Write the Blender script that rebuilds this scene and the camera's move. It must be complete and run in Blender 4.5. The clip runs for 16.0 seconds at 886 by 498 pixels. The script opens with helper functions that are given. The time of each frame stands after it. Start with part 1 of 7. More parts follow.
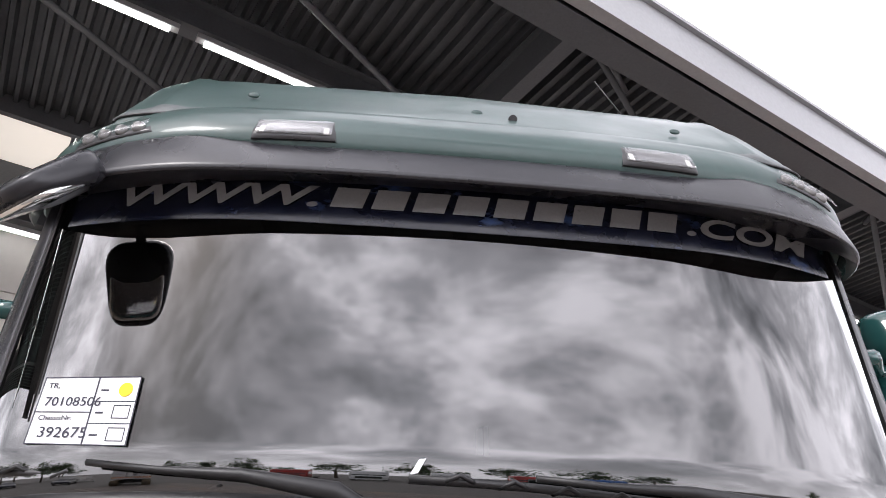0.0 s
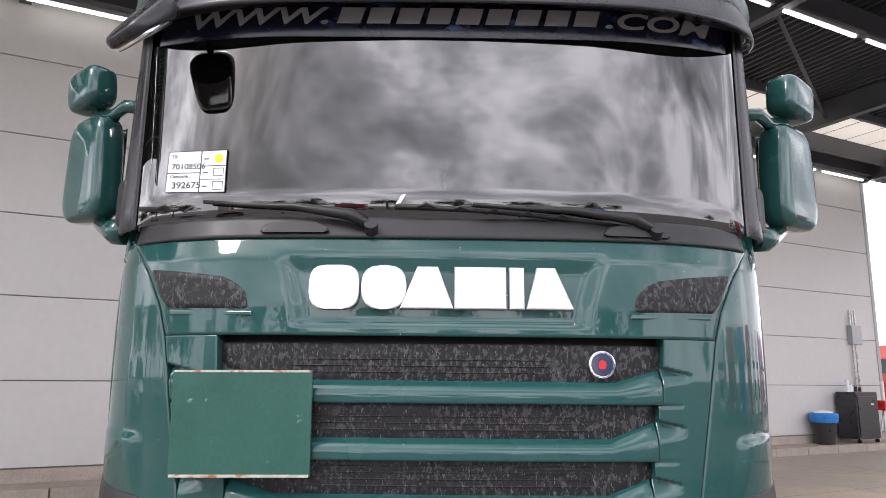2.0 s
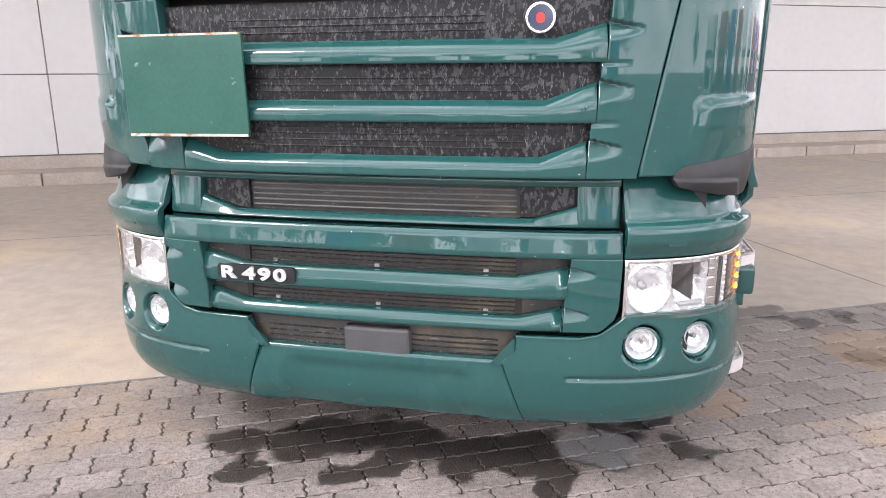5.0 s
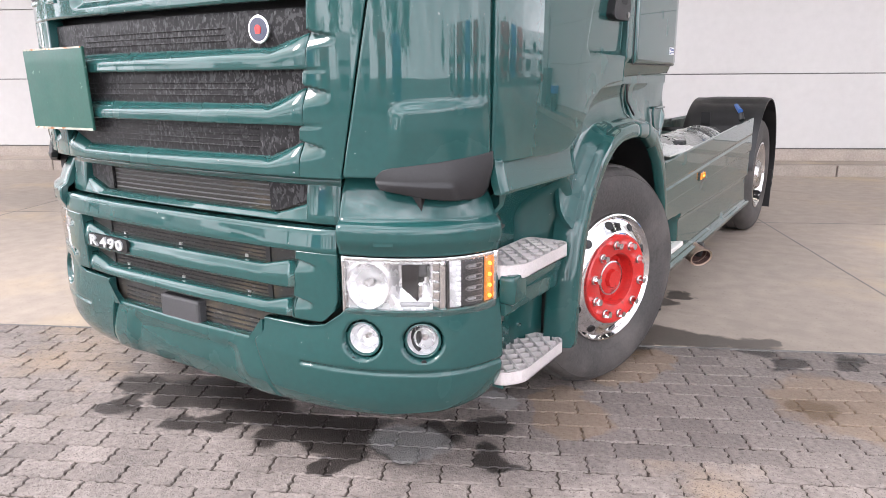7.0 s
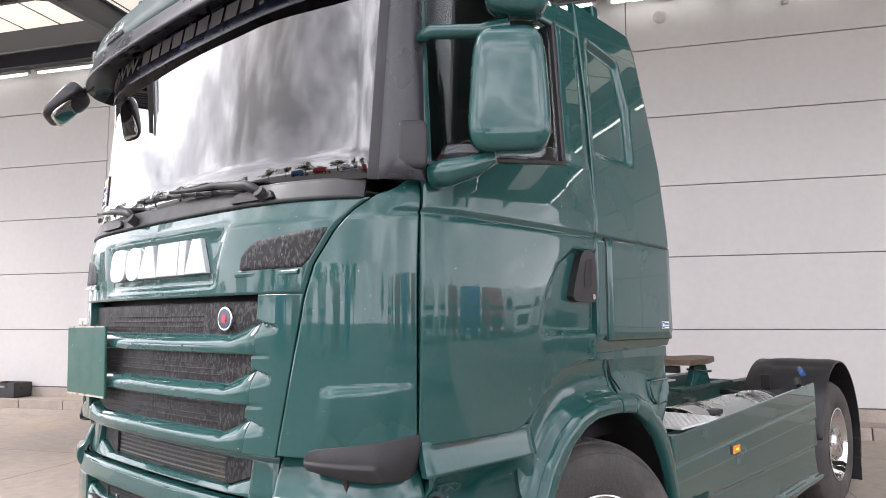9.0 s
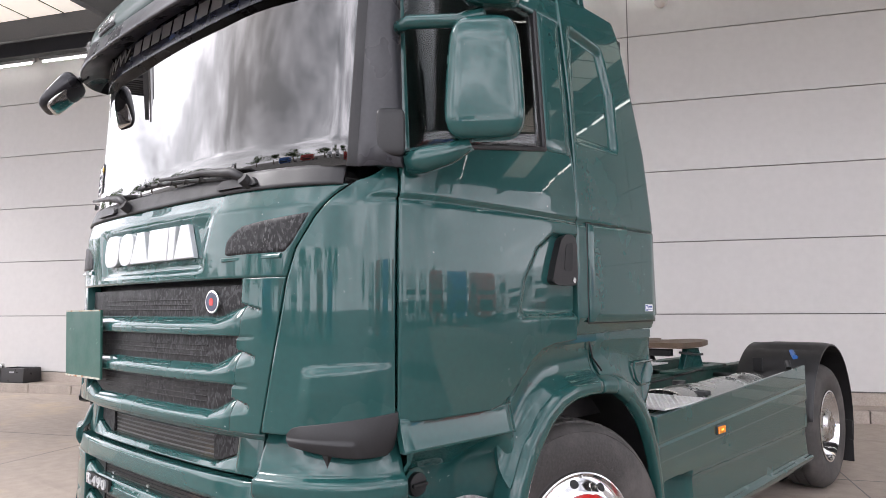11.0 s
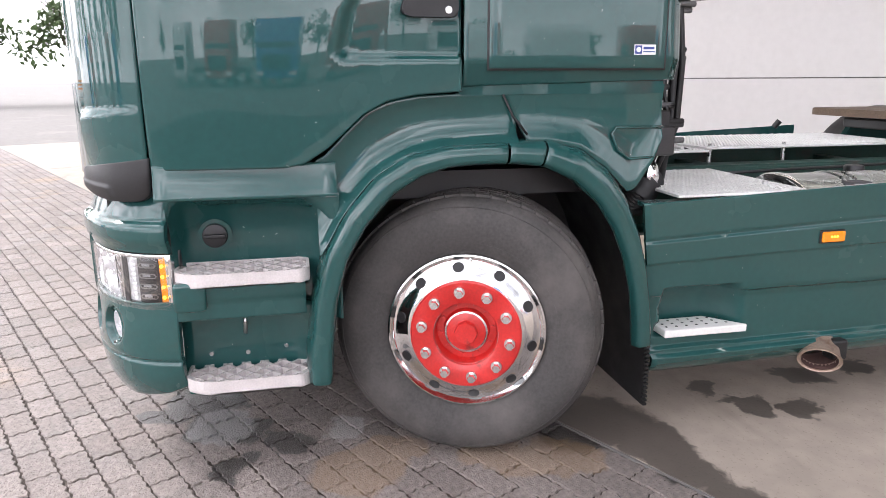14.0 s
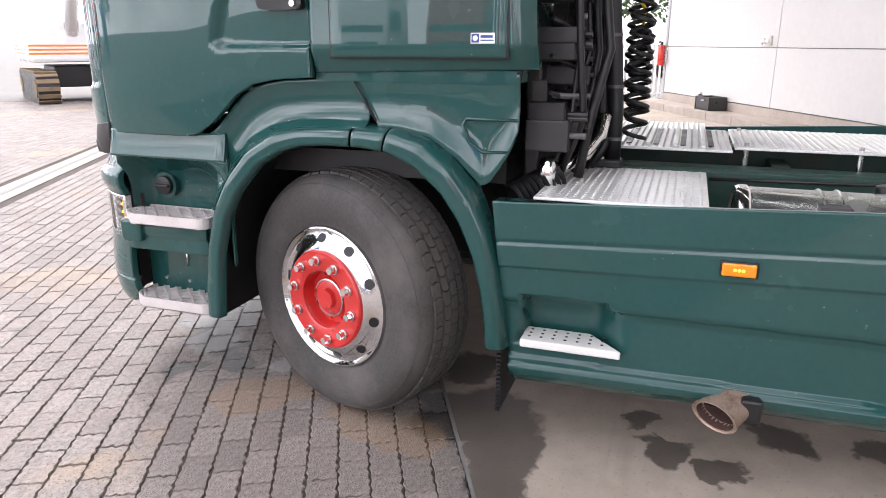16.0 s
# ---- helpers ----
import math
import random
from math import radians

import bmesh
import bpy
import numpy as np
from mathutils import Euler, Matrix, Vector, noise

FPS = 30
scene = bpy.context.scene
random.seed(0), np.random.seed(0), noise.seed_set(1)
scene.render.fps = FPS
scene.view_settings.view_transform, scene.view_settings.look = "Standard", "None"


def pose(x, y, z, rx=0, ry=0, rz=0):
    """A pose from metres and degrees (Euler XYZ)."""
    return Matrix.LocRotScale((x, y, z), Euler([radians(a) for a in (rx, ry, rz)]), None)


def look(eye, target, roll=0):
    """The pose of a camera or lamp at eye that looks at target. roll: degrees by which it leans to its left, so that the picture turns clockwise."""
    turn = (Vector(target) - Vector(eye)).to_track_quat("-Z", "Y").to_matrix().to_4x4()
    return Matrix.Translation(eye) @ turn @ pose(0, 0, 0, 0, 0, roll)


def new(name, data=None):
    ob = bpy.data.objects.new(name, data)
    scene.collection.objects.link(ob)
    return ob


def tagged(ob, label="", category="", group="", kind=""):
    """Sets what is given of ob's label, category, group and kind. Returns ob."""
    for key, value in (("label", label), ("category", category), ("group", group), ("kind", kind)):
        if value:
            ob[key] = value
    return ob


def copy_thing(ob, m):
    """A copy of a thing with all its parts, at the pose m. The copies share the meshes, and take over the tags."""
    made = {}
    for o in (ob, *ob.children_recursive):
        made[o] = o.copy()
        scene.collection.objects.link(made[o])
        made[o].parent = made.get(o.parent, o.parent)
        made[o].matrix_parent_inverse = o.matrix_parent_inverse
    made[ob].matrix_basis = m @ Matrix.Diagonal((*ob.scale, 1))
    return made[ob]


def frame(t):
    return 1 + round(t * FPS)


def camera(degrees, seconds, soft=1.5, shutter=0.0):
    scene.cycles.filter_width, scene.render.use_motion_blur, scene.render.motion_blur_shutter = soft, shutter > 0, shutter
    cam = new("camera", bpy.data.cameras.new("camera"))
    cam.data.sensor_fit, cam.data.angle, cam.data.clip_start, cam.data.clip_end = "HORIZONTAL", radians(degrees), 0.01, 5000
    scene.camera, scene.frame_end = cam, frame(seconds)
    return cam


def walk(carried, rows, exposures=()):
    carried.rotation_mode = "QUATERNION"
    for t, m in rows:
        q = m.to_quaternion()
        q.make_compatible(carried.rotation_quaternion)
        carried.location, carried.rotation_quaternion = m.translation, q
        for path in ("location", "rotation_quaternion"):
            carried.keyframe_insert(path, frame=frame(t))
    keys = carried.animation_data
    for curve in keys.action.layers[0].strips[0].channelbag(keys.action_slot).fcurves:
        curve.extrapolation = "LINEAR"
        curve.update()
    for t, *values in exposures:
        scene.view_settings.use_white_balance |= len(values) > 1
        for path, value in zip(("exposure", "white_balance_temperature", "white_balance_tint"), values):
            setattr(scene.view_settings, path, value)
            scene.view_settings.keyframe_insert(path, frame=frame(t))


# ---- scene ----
cam = camera(64.9, 16.0, soft=0.8)
PATH = [
    (0, (-0.254, -0.970, 1.760), (-0.063, 0.739, 2.781), 0.65),
    (0.5, (-0.228, -1.280, 1.694), (-0.056, 0.470, 2.646), 0.47),
    (1, (-0.131, -1.508, 1.644), (-0.007, 0.317, 2.452), -0.09),
    (1.5, (-0.024, -1.672, 1.585), (0.019, 0.239, 2.174), 0.25),
    (2, (-0.015, -1.758, 1.524), (0.001, 0.208, 1.888), 0.55),
    (2.5, (-0.026, -1.797, 1.485), (-0.018, 0.203, 1.486), 0.60),
    (3, (-0.042, -1.798, 1.443), (-0.035, 0.181, 1.157), 0.52),
    (3.2, (-0.061, -1.783, 1.436), (-0.053, 0.181, 1.060), 0.52),
    (5.3, (0.942, -1.600, 1.416), (0.432, 0.271, 0.929), -0.42),
    (5.5, (1.131, -1.583, 1.421), (0.559, 0.272, 0.942), -0.42),
    (6, (1.508, -1.435, 1.402), (0.786, 0.368, 0.925), -0.43),
    (6.5, (1.850, -1.264, 1.414), (0.991, 0.477, 0.933), -0.46),
    (7, (2.242, -1.146, 1.419), (1.187, 0.484, 0.941), -0.39),
    (7.5, (2.484, -0.948, 1.413), (1.306, 0.594, 0.930), -0.24),
    (8, (2.679, -0.891, 1.430), (1.426, 0.603, 0.987), -0.23),
    (8.5, (2.754, -0.883, 1.480), (1.439, 0.611, 1.287), -0.30),
    (9, (2.796, -0.873, 1.554), (1.459, 0.599, 1.764), -0.16),
    (9.2, (2.810, -0.874, 1.586), (1.480, 0.582, 1.920), -0.12),
    (11.3, (2.938, -0.847, 1.520), (1.571, 0.610, 1.595), -0.43),
    (11.5, (2.946, -0.770, 1.504), (1.574, 0.682, 1.401), -0.40),
    (12, (3.007, -0.481, 1.456), (1.566, 0.843, 1.044), -0.39),
    (12.5, (3.244, -0.137, 1.444), (1.627, 0.949, 0.989), -0.57),
    (13, (3.359, 0.289, 1.411), (1.601, 1.121, 0.945), -0.55),
    (13.5, (3.488, 0.768, 1.412), (1.633, 1.348, 0.942), -0.55),
    (14, (3.613, 1.255, 1.438), (1.714, 1.667, 0.966), -0.28),
    (14.5, (3.604, 1.718, 1.469), (1.670, 1.913, 0.998), -0.10),
    (15, (3.690, 2.220, 1.510), (1.759, 2.070, 1.010), -0.07),
    (15.5, (3.615, 2.681, 1.506), (1.749, 2.230, 0.945), 0.10),
    (16, (3.610, 3.186, 1.523), (1.797, 2.560, 0.956), 0.03),
]
walk(cam, [(t, look(eye, target, roll)) for t, eye, target, roll in PATH],
     [(0, 1.05), (1, 0.92), (1.5, 0.87), (2, 0.92), (3, 1.10), (5.5, 1.55), (8, 1.60), (9, 1.33), (11.5, 1.15), (12.5, 1.5), (14, 1.6), (15, 1.70), (16, 1.60)])

# ---------------- world and light ----------------
world = bpy.data.worlds.new("overcast_sky")
scene.world = world
world.use_nodes = True
wt = world.node_tree
wn, wl = wt.nodes, wt.links
SUN_EL, SUN_AZ = radians(42), radians(225)
sky = wn.new("ShaderNodeTexSky")
sky.sky_type, sky.sun_disc, sky.sun_elevation, sky.sun_rotation = "NISHITA", False, SUN_EL, SUN_AZ
sky.air_density, sky.dust_density = 1.0, 3.0
tc = wn.new("ShaderNodeTexCoord")
cmap = wn.new("ShaderNodeMapping")
cmap.inputs["Scale"].default_value = (1.25, 2.5, 3.4)
cmap.inputs["Location"].default_value = (0.35, 0.2, 0.4)
cn = wn.new("ShaderNodeTexNoise")
cn.inputs["Scale"].default_value, cn.inputs["Detail"].default_value, cn.inputs["Roughness"].default_value = 1.25, 10.0, 0.60
cn.inputs["Distortion"].default_value = 0.35
cr = wn.new("ShaderNodeValToRGB")
cr.color_ramp.elements[0].position, cr.color_ramp.elements[0].color = 0.37, (2.74, 2.68, 2.92, 1)
mid = cr.color_ramp.elements.new(0.50)
mid.color = (7.95, 7.75, 8.4, 1)
cr.color_ramp.elements[2].position, cr.color_ramp.elements[2].color = 0.62, (19.2, 18.5, 20.0, 1)
mixw = wn.new("ShaderNodeMix")
mixw.data_type = "RGBA"
mixw.inputs[0].default_value = 0.9
wl.new(tc.outputs["Generated"], cmap.inputs[0])
wl.new(cmap.outputs[0], cn.inputs["Vector"])
wl.new(cn.outputs[0], cr.inputs[0])
wl.new(sky.outputs[0], mixw.inputs[6])
wl.new(cr.outputs[0], mixw.inputs[7])
# the cloud deck is brighter on the sun's side
glow = wn.new("ShaderNodeVectorMath")
glow.operation = "DOT_PRODUCT"
glow.inputs[1].default_value = (math.cos(SUN_EL) * math.sin(SUN_AZ), math.cos(SUN_EL) * math.cos(SUN_AZ), math.sin(SUN_EL))
lift = wn.new("ShaderNodeMapRange")
lift.interpolation_type = "SMOOTHSTEP"
lift.inputs[1].default_value, lift.inputs[2].default_value = 0.25, 1.0
lift.inputs[3].default_value, lift.inputs[4].default_value = 1.0, 1.30
shade = wn.new("ShaderNodeVectorMath")
shade.operation = "SCALE"
wl.new(tc.outputs["Generated"], glow.inputs[0])
wl.new(glow.outputs["Value"], lift.inputs[0])
# pale haze towards the horizon
level = wn.new("ShaderNodeSeparateXYZ")
near = wn.new("ShaderNodeMapRange")
near.interpolation_type = "SMOOTHSTEP"
near.inputs[1].default_value, near.inputs[2].default_value = 0.30, 0.0
near.inputs[3].default_value, near.inputs[4].default_value = 0.0, 0.6
haze = wn.new("ShaderNodeMix")
haze.data_type = "RGBA"
haze.inputs[7].default_value = (14.0, 13.7, 14.8, 1)
wl.new(tc.outputs["Generated"], level.inputs[0])
wl.new(level.outputs[2], near.inputs[0])
wl.new(near.outputs[0], haze.inputs[0])
wl.new(mixw.outputs[2], haze.inputs[6])
wl.new(haze.outputs[2], shade.inputs[0])
wl.new(lift.outputs[0], shade.inputs[3])
wl.new(shade.outputs[0], wn["Background"].inputs[0])
wn["Background"].inputs[1].default_value = 0.115
sun = new("sun", bpy.data.lights.new("sun", "SUN"))
sun.data.energy, sun.data.angle, sun.data.color = 0.9, radians(14), (1.0, 0.965, 0.975)
sun.matrix_world = look((0, 0, 30), (0 - 30 * math.cos(SUN_EL) / math.sin(SUN_EL) * math.sin(SUN_AZ), 0 - 30 * math.cos(SUN_EL) / math.sin(SUN_EL) * math.cos(SUN_AZ), 0))


# ---------------- materials ----------------
def material(name, col, rough=0.5, metal=0.0, coat=0.0, vary=0.12, scale=8.0, bump=0.0, bscale=60.0, rvary=0.08, spot=None, island=0.0, rnd=0.0, ior=1.5, flake=0.5, clear=0.06):
    """col with variation at two scales, bump, and optional spots (colour, threshold, scale, roughness)."""
    m = bpy.data.materials.new(name)
    m.use_nodes = True
    n, l = m.node_tree.nodes, m.node_tree.links
    b = n["Principled BSDF"]
    b.inputs["Metallic"].default_value = metal
    b.inputs["IOR"].default_value = ior
    b.inputs["Coat Weight"].default_value = coat
    b.inputs["Coat Roughness"].default_value = clear
    b.inputs["Specular IOR Level"].default_value = flake
    b.inputs["Coat IOR"].default_value = 1.5
    geo = n.new("ShaderNodeTexCoord")
    n1, n2 = n.new("ShaderNodeTexNoise"), n.new("ShaderNodeTexNoise")
    n1.inputs["Scale"].default_value, n1.inputs["Detail"].default_value = scale, 5
    n2.inputs["Scale"].default_value, n2.inputs["Detail"].default_value = scale * 14, 3
    add = n.new("ShaderNodeMath"); add.operation = "ADD"
    for q in (n1, n2):
        l.new(geo.outputs["Object"], q.inputs["Vector"])
    l.new(n1.outputs[0], add.inputs[0]); l.new(n2.outputs[0], add.inputs[1])
    mr = n.new("ShaderNodeMapRange")
    mr.inputs[1].default_value, mr.inputs[2].default_value = 0.7, 1.3
    mr.inputs[3].default_value, mr.inputs[4].default_value = 1 - vary, 1 + vary
    l.new(add.outputs[0], mr.inputs[0])
    last = mr.outputs[0]
    if island or rnd:
        src = n.new("ShaderNodeNewGeometry").outputs["Random Per Island"] if island else n.new("ShaderNodeObjectInfo").outputs["Random"]
        r2 = n.new("ShaderNodeMapRange")
        k = island or rnd
        r2.inputs[3].default_value, r2.inputs[4].default_value = 1 - k, 1 + k
        l.new(src, r2.inputs[0])
        mu = n.new("ShaderNodeMath"); mu.operation = "MULTIPLY"
        l.new(last, mu.inputs[0]); l.new(r2.outputs[0], mu.inputs[1])
        last = mu.outputs[0]
    mix = n.new("ShaderNodeMix"); mix.data_type = "RGBA"; mix.blend_type = "MULTIPLY"; mix.inputs[0].default_value = 1
    mix.inputs[6].default_value = (*col, 1)
    l.new(last, mix.inputs[7])
    colour = mix.outputs[2]
    rr = n.new("ShaderNodeMapRange")
    rr.inputs[1].default_value, rr.inputs[2].default_value = 0.35, 0.65
    rr.inputs[3].default_value, rr.inputs[4].default_value = max(0.02, rough - rvary), min(1, rough + rvary)
    l.new(n1.outputs[0], rr.inputs[0])
    rsock = rr.outputs[0]
    for sp in (spot or []):
        scol, lo, hi, sscale, srough, stretch = sp
        mp = n.new("ShaderNodeMapping"); mp.inputs["Scale"].default_value = stretch
        ns = n.new("ShaderNodeTexNoise"); ns.inputs["Scale"].default_value, ns.inputs["Detail"].default_value, ns.inputs["Roughness"].default_value = sscale, 6, 0.62
        l.new(geo.outputs["Object"], mp.inputs[0]); l.new(mp.outputs[0], ns.inputs["Vector"])
        ms = n.new("ShaderNodeMapRange"); ms.inputs[1].default_value, ms.inputs[2].default_value = lo, hi
        l.new(ns.outputs[0], ms.inputs[0])
        mx = n.new("ShaderNodeMix"); mx.data_type = "RGBA"
        l.new(ms.outputs[0], mx.inputs[0]); l.new(colour, mx.inputs[6]); mx.inputs[7].default_value = (*scol, 1)
        colour = mx.outputs[2]
        mz = n.new("ShaderNodeMix"); mz.data_type = "FLOAT"
        l.new(ms.outputs[0], mz.inputs[0]); l.new(rsock, mz.inputs[2]); mz.inputs[3].default_value = srough
        rsock = mz.outputs[0]
    l.new(colour, b.inputs["Base Color"]); l.new(rsock, b.inputs["Roughness"])
    if bump:
        nb = n.new("ShaderNodeTexNoise"); nb.inputs["Scale"].default_value, nb.inputs["Detail"].default_value = bscale, 4
        l.new(geo.outputs["Object"], nb.inputs["Vector"])
        bp = n.new("ShaderNodeBump"); bp.inputs["Strength"].default_value, bp.inputs["Distance"].default_value = bump, 0.01
        l.new(nb.outputs[0], bp.inputs["Height"]); l.new(bp.outputs[0], b.inputs["Normal"])
    return m


def glass(name, tint=(1, 1, 1), rough=0.0, ior=1.5, clear=1.0):
    m = bpy.data.materials.new(name)
    m.use_nodes = True
    b = m.node_tree.nodes["Principled BSDF"]
    b.inputs["Base Color"].default_value = (*tint, 1)
    b.inputs["Transmission Weight"].default_value = clear
    b.inputs["Roughness"].default_value = rough
    b.inputs["IOR"].default_value = ior
    return m


def coated_glass(name, tint, gloss, least=0.4, most=1.0):
    """Tinted pane: clear to look through, with a coated gloss that grows towards grazing angles."""
    m = bpy.data.materials.new(name)
    m.use_nodes = True
    n, l = m.node_tree.nodes, m.node_tree.links
    n.remove(n["Principled BSDF"])
    fr = n.new("ShaderNodeFresnel")
    fr.inputs["IOR"].default_value = 1.55
    share, level = n.new("ShaderNodeMapRange"), n.new("ShaderNodeMapRange")
    for r, lo, hi in ((share, least, most), (level, gloss / least, 1.0)):
        r.inputs[1].default_value, r.inputs[2].default_value = 0.045, 0.30
        r.inputs[3].default_value, r.inputs[4].default_value = lo, hi
        l.new(fr.outputs[0], r.inputs[0])
    clear, shine, mix = n.new("ShaderNodeBsdfTransparent"), n.new("ShaderNodeBsdfGlossy"), n.new("ShaderNodeMixShader")
    clear.inputs["Color"].default_value = (*tint, 1)
    shine.inputs["Roughness"].default_value = 0.0
    l.new(level.outputs[0], shine.inputs["Color"])
    l.new(share.outputs[0], mix.inputs[0])
    l.new(clear.outputs[0], mix.inputs[1])
    l.new(shine.outputs[0], mix.inputs[2])
    l.new(mix.outputs[0], n["Material Output"].inputs[0])
    return m


def glowing(name, col, strength):
    m = bpy.data.materials.new(name)
    m.use_nodes = True
    b = m.node_tree.nodes["Principled BSDF"]
    b.inputs["Base Color"].default_value = (*col, 1)
    b.inputs["Emission Color"].default_value = (*col, 1)
    b.inputs["Emission Strength"].default_value = strength
    return m


PAINT = material("green_truck_paint", (0.0145, 0.066, 0.0625), 0.25, 0.0, 1.0, 0.06, 3.0, 0.0, rvary=0.03, spot=[((0.4, 0.45, 0.43), 0.715, 0.73, 60, 0.5, (1, 1, 1))], flake=0.12, clear=0.02)
PLATEGREEN = material("faded_green_plate", (0.014, 0.082, 0.062), 0.4, 0.0, 0.2, 0.12, 7.0, 0.02, spot=[((0.22, 0.32, 0.28), 0.66, 0.72, 22, 0.6, (1, 1, 1))])
RUSTEDGE = material("chipped_plate_edge", (0.45, 0.45, 0.38), 0.6, 0.2, 0, 0.3, 20, spot=[((0.35, 0.14, 0.05), 0.52, 0.58, 14, 0.8, (1, 1, 1))])
BLACK = material("black_plastic", (0.011, 0.011, 0.012), 0.45, vary=0.2, scale=9, bump=0.06, bscale=420)
VISORBLACK = material("satin_black_visor", (0.02, 0.02, 0.024), 0.3, vary=0.2, scale=5, bump=0.02, bscale=200)
RUBBER = material("tyre_rubber", (0.050, 0.047, 0.045), 0.75, vary=0.25, scale=6, bump=0.25, bscale=70, spot=[((0.11, 0.10, 0.094), 0.45, 0.75, 4, 0.85, (1, 1, 1))])
WORNMESH = material("worn_black_grille", (0.009, 0.009, 0.010), 0.55, vary=0.2, scale=12, bump=0.08, bscale=200, flake=0.3, spot=[((0.055, 0.055, 0.058), 0.52, 0.55, 70, 0.6, (1.0, 1.0, 0.6)), ((0.010, 0.010, 0.011), 0.46, 0.60, 5, 0.4, (1, 1, 1)), ((0.10, 0.10, 0.102), 0.60, 0.63, 120, 0.6, (1.0, 1, 0.4))])
OLDMESH = material("dusty_radiator", (0.035, 0.033, 0.03), 0.6, vary=0.3, scale=14, spot=[((0.12, 0.095, 0.06), 0.5, 0.75, 5, 0.8, (1, 1, 1)), ((0.17, 0.16, 0.15), 0.62, 0.68, 60, 0.8, (0.3, 1, 2))])
CHROME = material("polished_alloy", (0.82, 0.82, 0.82), 0.1, 1.0, vary=0.04, scale=8, rvary=0.05)
STEEL = material("brushed_steel", (0.55, 0.55, 0.54), 0.3, 1.0, vary=0.15, scale=20)
SILVER = material("silver_emblem", (0.58, 0.59, 0.60), 0.36, 0.35, 0.15, vary=0.05, scale=10)
RED = material("red_hub_paint", (0.52, 0.018, 0.016), 0.36, 0.0, 0.4, 0.15, 8, 0.05, 60, spot=[((0.11, 0.02, 0.015), 0.62, 0.75, 12, 0.7, (1, 1, 1))])
STEPALU = material("pale_grey_step_tread", (0.62, 0.58, 0.57), 0.45, 0.25, vary=0.1, scale=12, bump=0.05, bscale=120)
CHECKER = material("aluminium_tread_plate", (0.78, 0.78, 0.77), 0.42, 0.4, vary=0.14, scale=6, rvary=0.1)
ORANGE = material("orange_lens", (0.85, 0.27, 0.01), 0.2, 0, 0.6, 0.1, 30)
ORANGELIT = glowing("lit_orange_led", (1.0, 0.38, 0.02), 3.0)
LENS = coated_glass("clear_lamp_glass", (0.97, 0.97, 0.97), 0.030, 0.05, 0.15)
MIRROR = material("faceted_lamp_mirror", (0.86, 0.86, 0.87), 0.26, 0.6, vary=0.06, scale=30, rvary=0.08, bump=0.10, bscale=24)
LAMPSMOKE = material("shaded_lamp_bowl", (0.085, 0.084, 0.083), 0.4, vary=0.12, scale=30, bump=0.1, bscale=60)
RIBGREY = material("dull_grey_rib", (0.115, 0.115, 0.118), 0.5, 0.2, vary=0.25, scale=25)
TANKALU = material("polished_tank_alloy", (0.50, 0.53, 0.52), 0.22, 0.9, vary=0.10, scale=5, rvary=0.08)
COVERGREY = material("faded_grey_plastic", (0.055, 0.055, 0.058), 0.6, vary=0.2, scale=14, bump=0.1, bscale=200)
BANDGREY = material("grey_roof_band", (0.075, 0.085, 0.085), 0.5, vary=0.15, scale=9)
REFLECTOR = material("lamp_reflector", (0.86, 0.87, 0.88), 0.3, 0.6, vary=0.05, scale=20, bump=0.12, bscale=35)
LAMPWHITE = material("bright_lamp_reflector", (0.88, 0.89, 0.90), 0.25, 0.2, vary=0.06, scale=25, bump=0.15, bscale=45)
LAMPGREY = material("pale_lamp_glass", (0.20, 0.198, 0.195), 0.4, 0.0, vary=0.08, scale=30, bump=0.1, bscale=60)
ROOFPAINT = material("weathered_roof_paint", (0.022, 0.052, 0.047), 0.40, 0.0, 0.2, 0.08, 3.0, 0.0, rvary=0.08, spot=[((0.10, 0.12, 0.11), 0.62, 0.9, 7, 0.6, (1, 1, 1)), ((0.02, 0.02, 0.02), 0.73, 0.75, 40, 0.6, (1, 1, 1))])
LAMPDARK = material("lamp_dark_housing", (0.03, 0.03, 0.032), 0.35, vary=0.1)
WINDGLASS = coated_glass("windscreen_glass", (0.12, 0.14, 0.132), 0.112)
SIDEGLASS = glass("tinted_side_glass", (0.3, 0.36, 0.34), 0.0, 1.5)
INTERIOR = material("dark_cab_trim", (0.018, 0.019, 0.02), 0.7, vary=0.2, scale=6)
SEATCLOTH = material("grey_seat_cloth", (0.06, 0.06, 0.065), 0.85, vary=0.2, scale=30)
BANNER = material("dark_blue_banner", (0.006, 0.008, 0.02), 0.25, vary=0.3, scale=8, spot=[((0.03, 0.06, 0.16), 0.60, 0.68, 6, 0.5, (1, 1, 2))])
BANNERTEXT = material("grey_banner_print", (0.27, 0.275, 0.28), 0.5, vary=0.08, scale=10, spot=[((0.12, 0.12, 0.13), 0.66, 0.7, 14, 0.5, (1, 1, 1))])
PAPER = material("white_paper", (0.82, 0.83, 0.84), 0.7, vary=0.03, scale=5)
INK = material("dark_ink", (0.03, 0.03, 0.05), 0.6)
YELLOW = material("yellow_dot", (0.9, 0.62, 0.02), 0.6)
BADGEDARK = material("dark_enamel", (0.016, 0.022, 0.06), 0.3, 0, 0.6)
BLUEMARK = material("blue_mark", (0.03, 0.06, 0.25), 0.4)
WALLP = material("light_grey_wall_panel", (0.56, 0.545, 0.53), 0.5, 0.0, 0.0, 0.035, 0.7, 0.015, 150, rnd=0.015)
JOINT = material("dark_joint", (0.17, 0.165, 0.16), 0.7)
